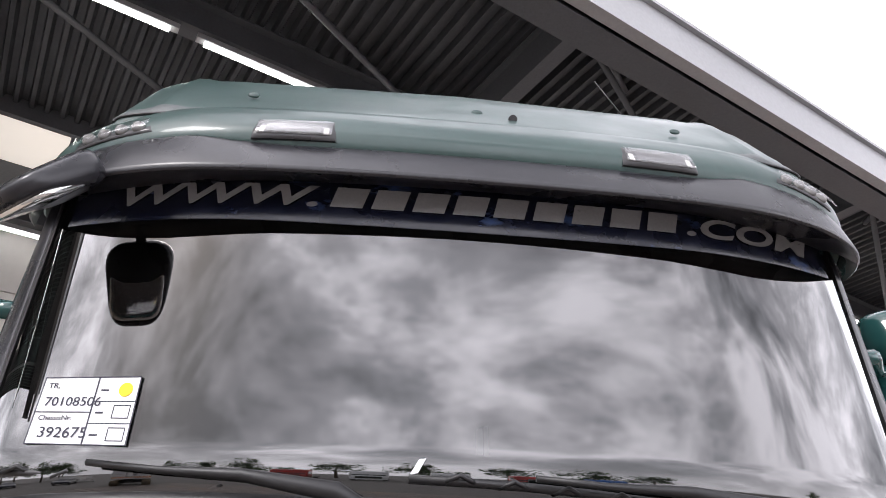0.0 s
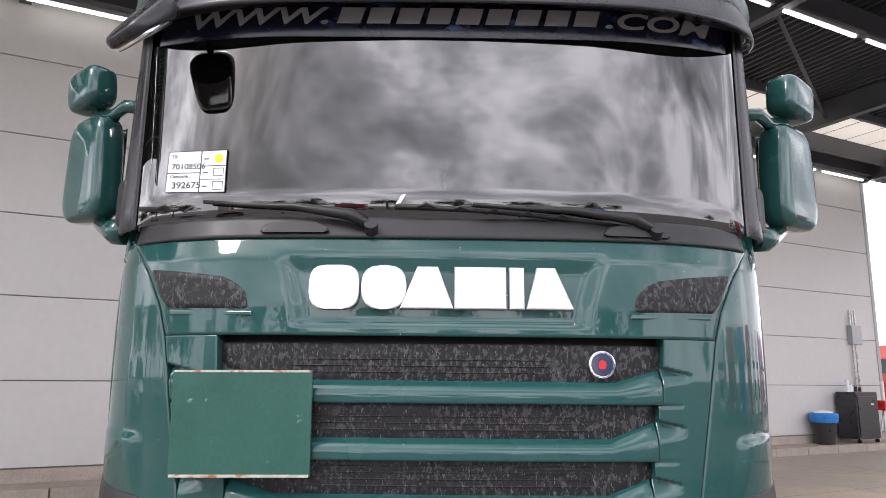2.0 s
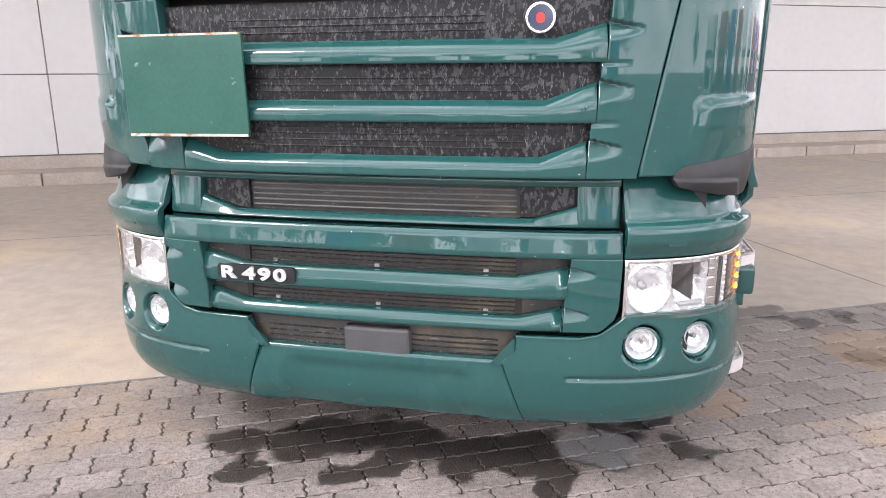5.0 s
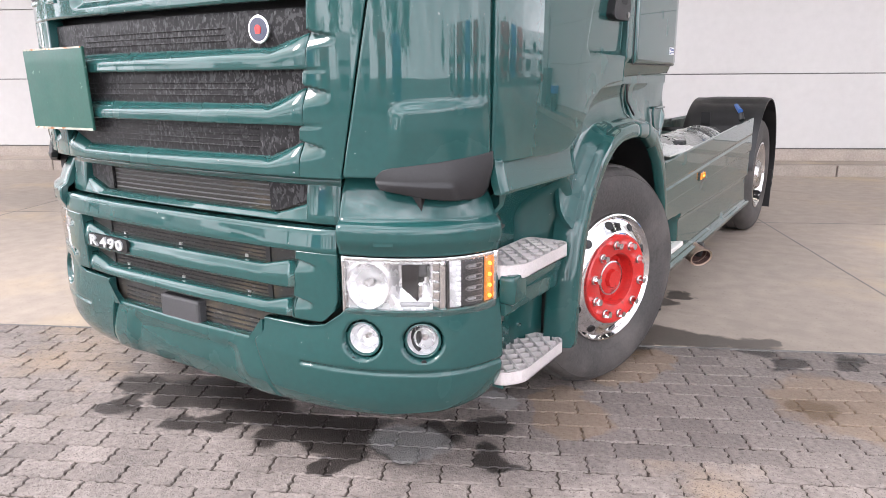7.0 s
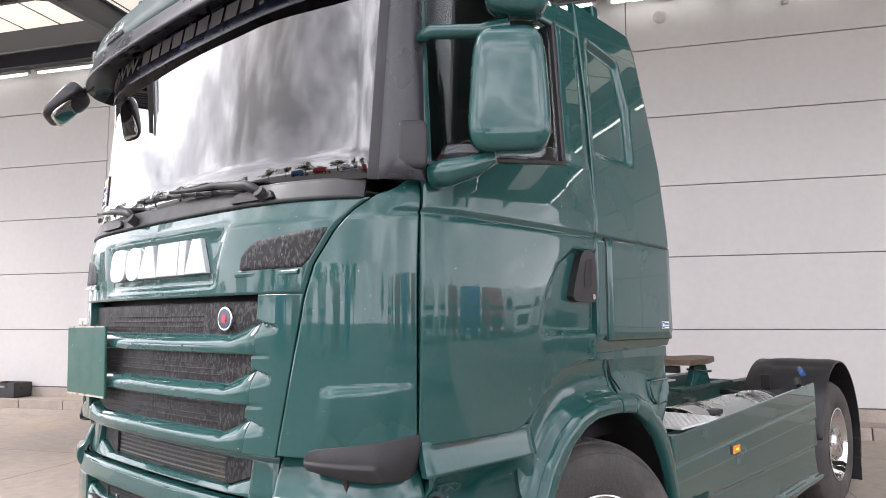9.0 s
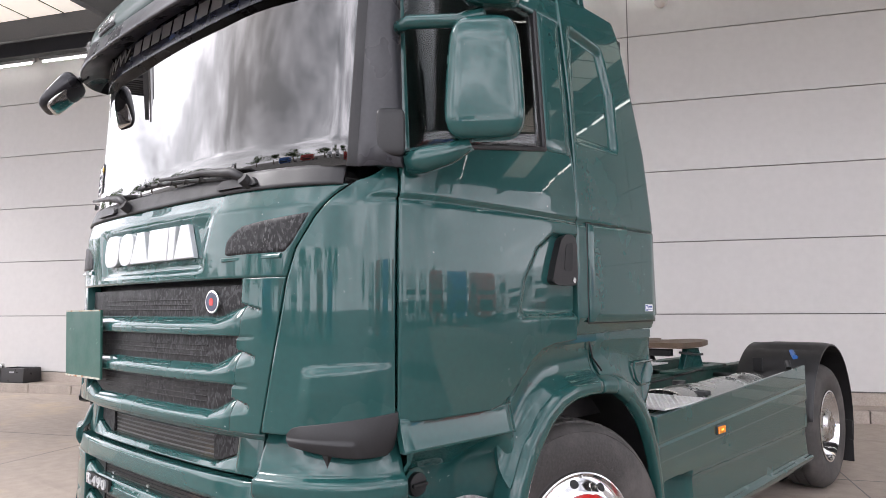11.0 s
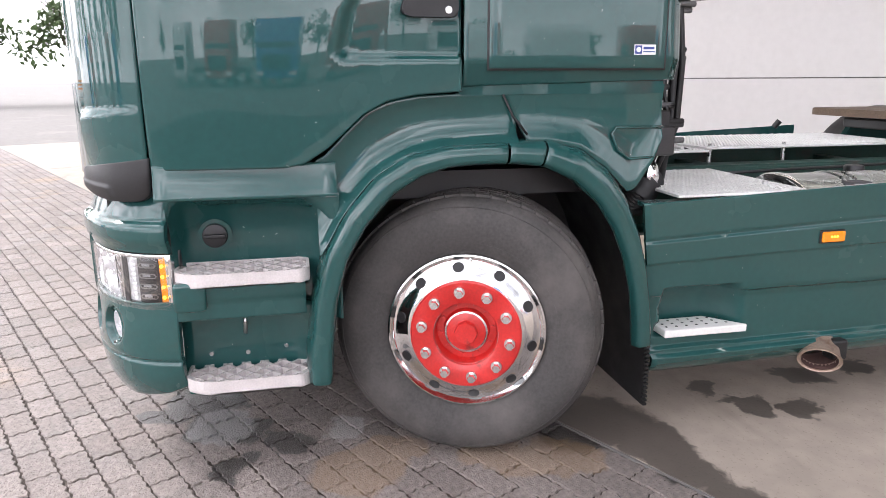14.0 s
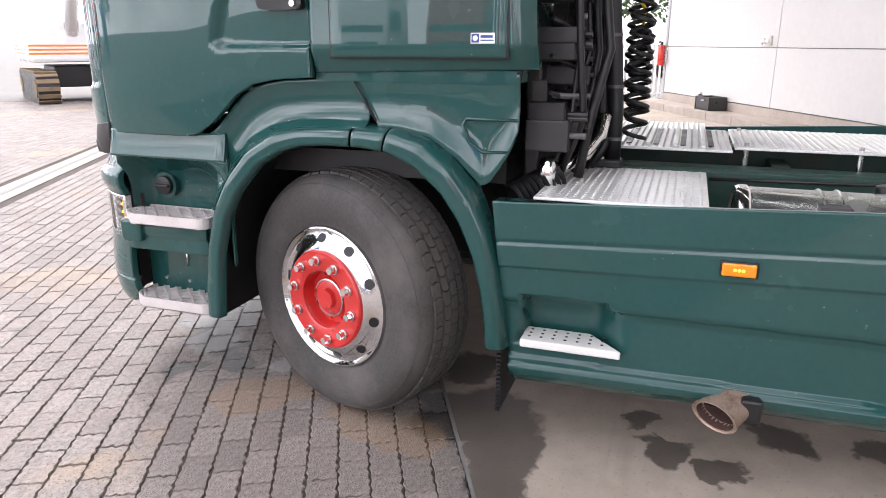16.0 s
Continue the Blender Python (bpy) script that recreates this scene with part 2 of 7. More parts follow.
KERB = material("concrete_kerb", (0.36, 0.31, 0.27), 0.85, vary=0.18, scale=3, bump=0.15, bscale=90, rnd=0.08)
CONCRETE = material("yard_concrete", (0.378, 0.32, 0.27), 0.8, vary=0.13, scale=0.55, bump=0.06, bscale=60, rvary=0.14, spot=[((0.20, 0.165, 0.135), 0.60, 0.85, 0.42, 0.55, (1, 1, 1)), ((0.50, 0.39, 0.26), 0.54, 0.75, 0.55, 0.8, (1, 1, 1)), ((0.22, 0.18, 0.145), 0.58, 0.75, 60, 0.9, (1, 1, 1)), ((0.24, 0.20, 0.165), 0.60, 0.78, 1.6, 0.6, (0.25, 1.6, 1))])
PAVER = material("worn_grey_paver", (0.238, 0.204, 0.186), 0.72, vary=0.32, scale=3, bump=0.6, bscale=130, island=0.14, rvary=0.16, spot=[((0.40, 0.29, 0.19), 0.56, 0.74, 0.6, 0.8, (1, 1, 1)), ((0.09, 0.08, 0.072), 0.66, 0.74, 1.4, 0.5, (1, 1, 1)), ((0.085, 0.072, 0.062), 0.56, 0.66, 120, 0.9, (1, 1, 1))])
PAVER1 = material("worn_grey_paver_single", (0.238, 0.204, 0.186), 0.72, vary=0.32, scale=3, bump=0.6, bscale=130, rnd=0.14, rvary=0.16, spot=[((0.11, 0.10, 0.09), 0.7, 0.78, 9, 0.5, (1, 1, 1)), ((0.085, 0.072, 0.062), 0.56, 0.66, 120, 0.9, (1, 1, 1)), ((0.38, 0.29, 0.2), 0.60, 0.75, 3, 0.85, (1, 1, 1))])
SAND = material("dirty_joint_sand", (0.060, 0.048, 0.040), 0.95, vary=0.3, scale=1.5, bump=0.4, bscale=150)
ROOFSTEEL = material("grey_roof_deck", (0.065, 0.069, 0.077), 0.5, 0.25, vary=0.15, scale=1.5)
BEAM = material("grey_painted_steel", (0.095, 0.10, 0.11), 0.5, 0.1, vary=0.12, scale=3)
FASCIA = material("pale_steel_fascia", (0.36, 0.365, 0.375), 0.45, 0.2, vary=0.08, scale=2)
TUBE = glowing("lit_tube", (1.0, 0.99, 0.97), 3.2)
# daylight through the roof panels is put in as a weak glow of their own
SKYLIGHT = glowing("daylight_glow_panel", (0.98, 0.91, 0.83), 0.30)
CHASSIS = material("dark_green_chassis", (0.014, 0.05, 0.04), 0.45, vary=0.25, scale=6, spot=[((0.05, 0.05, 0.045), 0.55, 0.7, 8, 0.7, (1, 1, 1))])
GREASE = material("rusty_greased_steel", (0.11, 0.075, 0.05), 0.6, 0.3, vary=0.35, scale=9, bump=0.2, bscale=40)
RUSTPIPE = material("heat_stained_pipe", (0.32, 0.24, 0.19), 0.5, 0.5, vary=0.25, scale=12, spot=[((0.16, 0.08, 0.05), 0.5, 0.65, 9, 0.7, (1, 1, 1))])
SOOT = material("pipe_inside", (0.07, 0.035, 0.03), 0.9, vary=0.3, scale=10)
BINBAG = material("blue_bin_bag", (0.02, 0.2, 0.62), 0.35, vary=0.2, scale=12)
WHITEPAINT = material("white_vehicle_paint", (0.78, 0.79, 0.8), 0.25, 0, 0.6, 0.04, 2)
DARKGLASS = material("dark_vehicle_glass", (0.02, 0.025, 0.03), 0.08, vary=0.1)
TRUCKRED = material("red_vehicle_paint", (0.42, 0.03, 0.025), 0.3, 0, 0.4, 0.06, 2)
TRUCKBLUE = material("blue_vehicle_paint", (0.03, 0.12, 0.38), 0.3, 0, 0.4, 0.06, 2)
CARDARK = material("dark_car_paint", (0.02, 0.022, 0.035), 0.2, 0, 0.8, 0.05, 2)
FENCEWHITE = material("white_painted_metal", (0.74, 0.73, 0.7), 0.5, vary=0.06, scale=6)
BARK = material("bark", (0.09, 0.065, 0.045), 0.9, vary=0.3, scale=9)
LEAF = material("tree_leaves", (0.055, 0.09, 0.03), 0.7, vary=0.3, scale=2, island=0.35)
TRACK = material("rusty_track", (0.22, 0.16, 0.1), 0.75, 0.3, vary=0.3, scale=6)
EXTRED = material("extinguisher_red", (0.6, 0.03, 0.02), 0.3, 0, 0.3, 0.05, 10)


# ---------------- mesh helpers ----------------
def thing(name, label, category, group="", kind="", at=(0, 0, 0), m=None):
    ob = new(name)
    ob.empty_display_size = 0.1
    ob.matrix_world = m if m is not None else Matrix.Translation(at)
    return tagged(ob, label, category, group, kind)


def raw(name, verts, faces, mat, parent=None, label="", smooth=None):
    me = bpy.data.meshes.new(name)
    me.from_pydata([tuple(v) for v in verts], [], faces)
    me.materials.append(mat)
    if smooth is True:
        me.polygons.foreach_set("use_smooth", [True] * len(me.polygons))
    elif smooth:
        me.polygons.foreach_set("use_smooth", smooth)
    me.update()
    ob = new(name, me)
    if parent:
        ob.parent = parent
    if label:
        ob["label"] = label
    return ob


def part(name, bm, mat, parent=None, label="", smooth=False):
    me = bpy.data.meshes.new(name)
    bmesh.ops.recalc_face_normals(bm, faces=bm.faces)
    for f in bm.faces:
        f.smooth = smooth
    bm.to_mesh(me)
    bm.free()
    me.materials.append(mat)
    if smooth == "auto" or smooth is True:
        me.set_sharp_from_angle(angle=radians(38))
    ob = new(name, me)
    if parent:
        ob.parent = parent
    if label:
        ob["label"] = label
    return ob


def box_bm(a, b, bevel=0.0, seg=2):
    bm = bmesh.new()
    bmesh.ops.create_cube(bm, size=1)
    for v in bm.verts:
        v.co = Vector([a[i] + (b[i] - a[i]) * (v.co[i] + 0.5) for i in range(3)])
    if bevel:
        bmesh.ops.bevel(bm, geom=list(bm.edges), offset=bevel, segments=seg, profile=0.5, affect="EDGES")
    return bm


def box(name, a, b, mat, parent=None, label="", bevel=0.0, m=None, smooth=False):
    bm = box_bm(a, b, bevel)
    if m is not None:
        bm.transform(m)
    return part(name, bm, mat, parent, label, smooth)


def cyl_bm(p, q, r, n=16, r2=None, bevel=0.0):
    p, q = Vector(p), Vector(q)
    bm = bmesh.new()
    bmesh.ops.create_cone(bm, cap_ends=True, segments=n, radius1=r, radius2=r if r2 is None else r2, depth=(q - p).length)
    if bevel:
        es = [e for e in bm.edges if abs(e.verts[0].co.z - e.verts[1].co.z) < 1e-6]
        bmesh.ops.bevel(bm, geom=es, offset=bevel, segments=2, profile=0.5, affect="EDGES")
    bm.transform(Matrix.Translation((p + q) / 2) @ (q - p).to_track_quat("Z", "Y").to_matrix().to_4x4())
    return bm


def cyl(name, p, q, r, mat, parent=None, label="", n=16, r2=None, bevel=0.0):
    return part(name, cyl_bm(p, q, r, n, r2, bevel), mat, parent, label, True)


def tube(name, pts, r, mat, parent=None, label="", n=8, closed=False):
    pts = [Vector(p) for p in pts]
    vs, fs = [], []
    up = None
    for i, p in enumerate(pts):
        d = (pts[min(i + 1, len(pts) - 1)] - pts[max(i - 1, 0)]).normalized()
        if up is None:
            up = d.orthogonal().normalized()
        up = (up - d * up.dot(d)).normalized()
        sd = d.cross(up)
        rr = r[i] if isinstance(r, (list, tuple)) else r
        for k in range(n):
            a = 2 * math.pi * k / n
            vs.append(p + rr * (math.cos(a) * up + math.sin(a) * sd))
    for i in range(len(pts) - 1):
        for k in range(n):
            fs.append((i * n + k, i * n + (k + 1) % n, (i + 1) * n + (k + 1) % n, (i + 1) * n + k))
    k0 = len(fs)
    fs.append(tuple(range(n))[::-1])
    fs.append(tuple((len(pts) - 1) * n + k for k in range(n)))
    return raw(name, vs, fs, mat, parent, label, [True] * k0 + [False, False])


def blob(name, c, half, mat, parent=None, label="", power=0.45, nu=24, nv=14, m=None, taper=None):
    """A rounded box: a superellipsoid with half sizes; taper(x, y, z) may bend unit coordinates."""
    vs, fs = [], []
    sg = lambda v, e: math.copysign(abs(v) ** e, v)
    for j in range(nv + 1):
        ph = -math.pi / 2 + math.pi * j / nv
        for i in range(nu):
            th = 2 * math.pi * i / nu
            p = Vector((sg(math.cos(ph), power) * sg(math.cos(th), power), sg(math.cos(ph), power) * sg(math.sin(th), power), sg(math.sin(ph), power)))
            if taper:
                p = Vector(taper(*p))
            p = Vector((p.x * half[0], p.y * half[1], p.z * half[2]))
            if m is not None:
                p = m @ p
            vs.append(p + Vector(c))
    for j in range(nv):
        for i in range(nu):
            fs.append((j * nu + i, j * nu + (i + 1) % nu, (j + 1) * nu + (i + 1) % nu, (j + 1) * nu + i))
    return raw(name, vs, fs, mat, parent, label, True)


def lathe(name, prof, n, mat, parent=None, label="", m=None, smooth=True, arc=(0.0, 1.0), closed=False):
    """Turns (r, x) profile points about the x axis."""
    vs, fs = [], []
    full = arc == (0.0, 1.0)
    cnt = n if full else n + 1
    for k in range(cnt):
        a = 2 * math.pi * (arc[0] + (arc[1] - arc[0]) * k / n)
        for r, x in prof:
            p = Vector((x, r * math.cos(a), r * math.sin(a)))
            vs.append(m @ p if m is not None else p)
    q = len(prof)
    for k in range(n):
        k2 = (k + 1) % cnt
        for i in range(q if closed else q - 1):
            i2 = (i + 1) % q
            fs.append((k * q + i, k * q + i2, k2 * q + i2, k2 * q + i))
    bm = bmesh.new()
    bv = [bm.verts.new(v) for v in vs]
    for f in fs:
        try:
            bm.faces.new([bv[i] for i in f])
        except ValueError:
            pass
    bmesh.ops.remove_doubles(bm, verts=bm.verts, dist=1e-6)
    return part(name, bm, mat, parent, label, smooth)


def lerp_table(tab, v):
    if v <= tab[0][0]:
        return tab[0][1]
    for (a, p), (b, q) in zip(tab, tab[1:]):
        if v <= b:
            return p + (q - p) * (v - a) / (b - a) if b > a else q
    return tab[-1][1]


def fn(t):
    return (lambda v: lerp_table(t, v)) if isinstance(t, (list, tuple)) else (lambda v: t)


def shell(name, f, nu, nv, thick, mat, parent=None, label="", round_=0.005, knots_u=(), knots_v=()):
    """A curved panel with thickness: f(s, t, d) gives the place for s, t in 0..1 and d metres out. The rim is rounded."""
    def steps(n, knots):
        k = sorted(set([0.0, 1.0] + [i / n for i in range(n + 1)] + list(knots)))
        e = 0.25 / n
        return [k[0], e] + k[1:-1] + [1 - e, 1.0]
    S, T = steps(nu, knots_u), steps(nv, knots_v)
    a, b = len(S), len(T)
    vs, fs, sm = [], [], []
    # the rim ring keeps close to the edge whatever the panel's size
    p00, p10, p01 = f(0, 0, 0), f(1, 0, 0), f(0, 1, 0)
    lu, lv = max((Vector(p10) - Vector(p00)).length, 0.02), max((Vector(p01) - Vector(p00)).length, 0.02)
    S[1], S[-2] = min(S[1], 1.6 * round_ / lu), max(S[-2], 1 - 1.6 * round_ / lu)
    T[1], T[-2] = min(T[1], 1.6 * round_ / lv), max(T[-2], 1 - 1.6 * round_ / lv)
    for j, t in enumerate(T):
        for i, s in enumerate(S):
            edge = i in (0, a - 1) or j in (0, b - 1)
            vs.append(Vector(f(s, t, -round_ if edge else 0.0)))
    for j in range(b - 1):
        for i in range(a - 1):
            fs.append((j * a + i, j * a + i + 1, (j + 1) * a + i + 1, (j + 1) * a + i)); sm.append(True)
    ring = [(i, 0) for i in range(a)] + [(a - 1, j) for j in range(1, b)] + [(i, b - 1) for i in range(a - 2, -1, -1)] + [(0, j) for j in range(b - 2, 0, -1)]
    k0 = len(vs)
    for i, j in ring:
        vs.append(vs[j * a + i].copy())
    k1 = len(vs)
    for i, j in ring:
        vs.append(Vector(f(S[i], T[j], -thick)))
    n = len(ring)
    for k in range(n):
        fs.append((k0 + k, k1 + k, k1 + (k + 1) % n, k0 + (k + 1) % n)); sm.append(False)
    k2 = len(vs)
    for j in range(b):
        for i in range(a):
            vs.append(Vector(f(S[i], T[j], -thick)))
    for j in range(b - 1):
        for i in range(a - 1):
            fs.append((k2 + j * a + i, k2 + (j + 1) * a + i, k2 + (j + 1) * a + i + 1, k2 + j * a + i + 1)); sm.append(True)
    return raw(name, vs, fs, mat, parent, label, sm)


def prism(name, outline, place, depth, mat, parent=None, label="", bevel=0.0):
    """A flat outline of (a, b) pairs pushed out by depth; place(a, b, d) sets it in space."""
    n = len(outline)
    bm = bmesh.new()
    f = [bm.verts.new(place(a, b, depth)) for a, b in outline]
    g = [bm.verts.new(place(a, b, 0)) for a, b in outline]
    top = bm.faces.new(f)
    bm.faces.new(g[::-1])
    for k in range(n):
        bm.faces.new((f[k], g[k], g[(k + 1) % n], f[(k + 1) % n]))
    if bevel:
        bmesh.ops.bevel(bm, geom=list(top.edges), offset=bevel, segments=2, profile=0.5, affect="EDGES")
    bmesh.ops.triangulate(bm, faces=[q for q in bm.faces if len(q.verts) > 4])
    return part(name, bm, mat, parent, label)


def lettering(name, text, size, mat, m, parent=None, depth=0.002, shear=0.0, width=1.0, label="", bold=0.0):
    cu = bpy.data.curves.new(name, "FONT")
    cu.body, cu.size, cu.extrude, cu.shear, cu.align_x, cu.align_y = text, size, depth, shear, "LEFT", "BOTTOM_BASELINE"
    cu.offset = bold
    tmp = bpy.data.objects.new("tmp_text", cu)
    scene.collection.objects.link(tmp)
    me = bpy.data.meshes.new_from_object(tmp.evaluated_get(bpy.context.evaluated_depsgraph_get()))
    bpy.data.objects.remove(tmp)
    me.transform(Matrix.Diagonal((width, 1, 1, 1)))
    me.transform(m)
    me.materials.clear()
    me.materials.append(mat)
    ob = new(name, me)
    if parent:
        ob.parent = parent
    if label:
        ob["label"] = label
    return ob


def rounded(pts, r, n=4):
    """Rounds the corners of an outline."""
    out = []
    k = len(pts)
    for i in range(k):
        p, a, b = Vector(pts[i]), Vector(pts[i - 1]), Vector(pts[(i + 1) % k])
        ra = min(r, (a - p).length * 0.45, (b - p).length * 0.45)
        s, e = p + (a - p).normalized() * ra, p + (b - p).normalized() * ra
        for j in range(n + 1):
            t = j / n
            out.append(tuple((1 - t) ** 2 * s + 2 * t * (1 - t) * p + t * t * e))
    return out


# damp patches and chalk dust on the ground: x, y, radius
STAINS = [(-.42, .74, .13), (-.15, .84, .12), (-.66, .66, .11), (-.13, .54, .08), (.26, .75, .14), (.575, .68, .10),
          (.74, .86, .12), (.556, .57, .07), (.79, 1.02, .10), (.95, 1.18, .09), (1.10, .97, .09), (.52, .88, .11), (-.54, .49, .09), (-.30, .80, .15), (.05, .80, .14), (.40, .78, .13), (-.05, .62, .10),
          (1.07, 2.48, .24), (1.28, 2.65, .12), (1.075, 3.25, .10), (.85, 3.66, .11), (.86, 3.16, .07), (.81, 4.02, .09),
          (.63, 2.29, .14), (1.14, 3.46, .08), (1.36, 2.62, .13), (2.17, 2.75, .10), (2.08, 2.10, .09), (1.72, 2.73, .13), (1.93, 2.57, .09), (1.52, 2.66, .10)]
SANDY = [(2.19, 2.20, .26), (2.42, 2.02, .16), (1.23, 1.45, .15), (1.10, 1.56, .11), (1.24, 2.00, .13), (1.30, 2.24, .14)]
CHALK = [(.75, .90, .13), (.87, 1.39, .09)]


def patches(m, spots, col, rough, amount):
    """Ragged patches soaked into a ground material, at places of the yard."""
    n, l = m.node_tree.nodes, m.node_tree.links
    b = n["Principled BSDF"]
    pos = n.new("ShaderNodeNewGeometry").outputs["Position"]
    for sc, k in ((5.0, .30), (26.0, .07)):
        nz = n.new("ShaderNodeTexNoise")
        nz.inputs["Scale"].default_value, nz.inputs["Detail"].default_value = sc, 4
        l.new(pos, nz.inputs["Vector"])
        ce = n.new("ShaderNodeVectorMath"); ce.operation = "MULTIPLY_ADD"
        ce.inputs[1].default_value, ce.inputs[2].default_value = (k, k, 0), (-k / 2, -k / 2, 0)
        l.new(nz.outputs["Color"], ce.inputs[0])
        ad = n.new("ShaderNodeVectorMath"); ad.operation = "ADD"
        l.new(pos, ad.inputs[0]); l.new(ce.outputs[0], ad.inputs[1])
        pos = ad.outputs[0]
    total = None
    for x, y, r in spots:
        ds = n.new("ShaderNodeVectorMath"); ds.operation = "DISTANCE"
        ds.inputs[1].default_value = (x, y, 0)
        l.new(pos, ds.inputs[0])
        mr = n.new("ShaderNodeMapRange")
        mr.inputs[1].default_value, mr.inputs[2].default_value = r * 1.2, r * .98
        l.new(ds.outputs["Value"], mr.inputs[0])
        if total is None:
            total = mr.outputs[0]
        else:
            mx = n.new("ShaderNodeMath"); mx.operation = "MAXIMUM"
            l.new(total, mx.inputs[0]); l.new(mr.outputs[0], mx.inputs[1])
            total = mx.outputs[0]
    am = n.new("ShaderNodeMath"); am.operation = "MULTIPLY"
    am.inputs[1].default_value = amount
    l.new(total, am.inputs[0])
    for name, v in (("Base Color", (*col, 1)), ("Roughness", rough)):
        src = b.inputs[name].links[0].from_socket
        mix = n.new("ShaderNodeMix")
        mix.data_type = "RGBA" if name == "Base Color" else "FLOAT"
        i = 6 if name == "Base Color" else 2
        l.new(am.outputs[0], mix.inputs[0]); l.new(src, mix.inputs[i])
        mix.inputs[i + 1].default_value = v
        l.new(mix.outputs[2 if name == "Base Color" else 0], b.inputs[name])


for g_ in (PAVER, PAVER1, CONCRETE, SAND):
    patches(g_, STAINS, (0.026, 0.022, 0.020), 0.28, .74 if g_ is CONCRETE else .9)
    patches(g_, SANDY, (0.30, 0.20, 0.115), 0.8, .42)
    patches(g_, CHALK, (0.46, 0.45, 0.44), 0.8, .45)


# ---------------- tractor truck ----------------
# half plan of the cab: front centre, round the corner, along the side (x, y)
PLAN = [(0, .44), (.25, .443), (.5, .453), (.7, .474), (.85, .513), (.97, .565), (1.07, .635), (1.14, .725), (1.182, .84), (1.204, .97), (1.22, 1.2), (1.23, 1.6), (1.23, 2.1), (1.225, 2.7)]


def spline(pts, per=12):
    out = []
    for i in range(len(pts) - 1):
        p0, p1, p2, p3 = (Vector(pts[max(0, min(len(pts) - 1, i + k))]) for k in (-1, 0, 1, 2))
        for j in range(per):
            t = j / per
            out.append(0.5 * (2 * p1 + (p2 - p0) * t + (2 * p0 - 5 * p1 + 4 * p2 - p3) * t * t + (3 * p1 - p0 - 3 * p2 + p3) * t ** 3))
    return out + [Vector(pts[-1])]


CURVE = spline(PLAN)
ARC = [0.0]
for p_, q_ in zip(CURVE, CURVE[1:]):
    ARC.append(ARC[-1] + (q_ - p_).length)


def at_x(x):
    """Arc length at which the front reaches |x|, with x's sign."""
    for i, p in enumerate(CURVE[1:], 1):
        if p.x >= abs(x) or p.y > 1.5:
            t = (abs(x) - CURVE[i - 1].x) / max(1e-6, p.x - CURVE[i - 1].x)
            return math.copysign(ARC[i - 1] + t * (ARC[i] - ARC[i - 1]), x)


def at_y(y, side=1):
    for i, p in enumerate(CURVE[1:], 1):
        if p.y >= y:
            t = (y - CURVE[i - 1].y) / max(1e-6, p.y - CURVE[i - 1].y)
            return side * (ARC[i - 1] + t * (ARC[i] - ARC[i - 1]))
    return side * ARC[-1]


def plan(a):
    s, a = (1 if a >= 0 else -1), min(abs(a), ARC[-1] - 1e-6)
    i = int(np.searchsorted(ARC, a, side="right")) - 1
    t = (a - ARC[i]) / (ARC[i + 1] - ARC[i])
    p, d = CURVE[i].lerp(CURVE[i + 1], t), (CURVE[min(i + 2, len(CURVE) - 1)] - CURVE[max(i - 1, 0)]).normalized()
    return Vector((s * p.x, p.y)), Vector((s * d.y, -d.x))


FRONTLEAN = [(0.3, 0.015), (0.5, 0.0), (1.1, 0.0), (1.75, 0.0), (1.9, 0.008), (1.98, 0.03)]


def body(a, z, d=0.0, lean=FRONTLEAN):
    p, n = plan(a)
    w = max(0.0, min(1.0, (1.05 - p.y) / 0.5))
    x = p.x * (1 - 0.042 * max(0.0, z - 2.02)) + n.x * d
    return Vector((x, p.y + n.y * d + lerp_table(lean, z) * w, z))


truck = thing("tractor_truck", "dark green two-axle tractor truck with worn black grille, parked", "truck")


def skin(name, a0, a1, bot, top, mat=PAINT, d=0.0, thick=0.02, nu=16, nv=6, label="", parent=None, bulge=None, surf=body, round_=0.005, along=None):
    """A panel of the cab between arc lengths a0 and a1 (numbers or tables over height) and heights bot, top (numbers or tables over arc)."""
    B, Tp = fn(bot), fn(top)
    d_ = d if callable(d) else (lambda s, t: d)

    def f(s, t, off):
        if isinstance(a0, (list, tuple)) or isinstance(a1, (list, tuple)):
            z = B(0) + (Tp(0) - B(0)) * t
            a = fn(a0)(z) + (fn(a1)(z) - fn(a0)(z)) * s
        else:
            a = a0 + (a1 - a0) * s
            z = B(a) + (Tp(a) - B(a)) * t
        return surf(a, z, d_(s, t) + off)
    knots = []
    if not isinstance(a0, (list, tuple)) and not isinstance(a1, (list, tuple)):
        for tab in (bot, top):
            if isinstance(tab, (list, tuple)):
                knots += [(v - a0) / (a1 - a0) for v, _ in tab if min(a0, a1) < v < max(a0, a1)]
    return shell(name, f, nu, nv, thick, mat, parent or truck, label, round_, knots)


def mirror_tab(tab):
    return sorted([(-a, z) for a, z in tab if a > 0] + [(a, z) for a, z in tab])


# upper grille: openings (z_low, z_high, half width low, half width high, chamfer start, chamfer rise)
OPEN = [(1.517, 1.622, .700, .709, .555, .040), (1.342, 1.446, .678, .686, .53, .052), (1.174, 1.275, .655, .664, .52, .050)]
SEAM = [(1.10, .800), (1.12, .802), (1.65, .896), (1.75, .926), (1.86, .985), (1.93, 1.035), (1.985, 1.085)]
seam_arc = [(z, at_x(x)) for z, x in SEAM]

def waist(z):
    """Pressed line that runs along the cab side."""
    return -.009 * math.exp(-((z - 1.926) / .007) ** 2) + .004 * max(0.0, min(1.0, (z - 1.926) / .02))


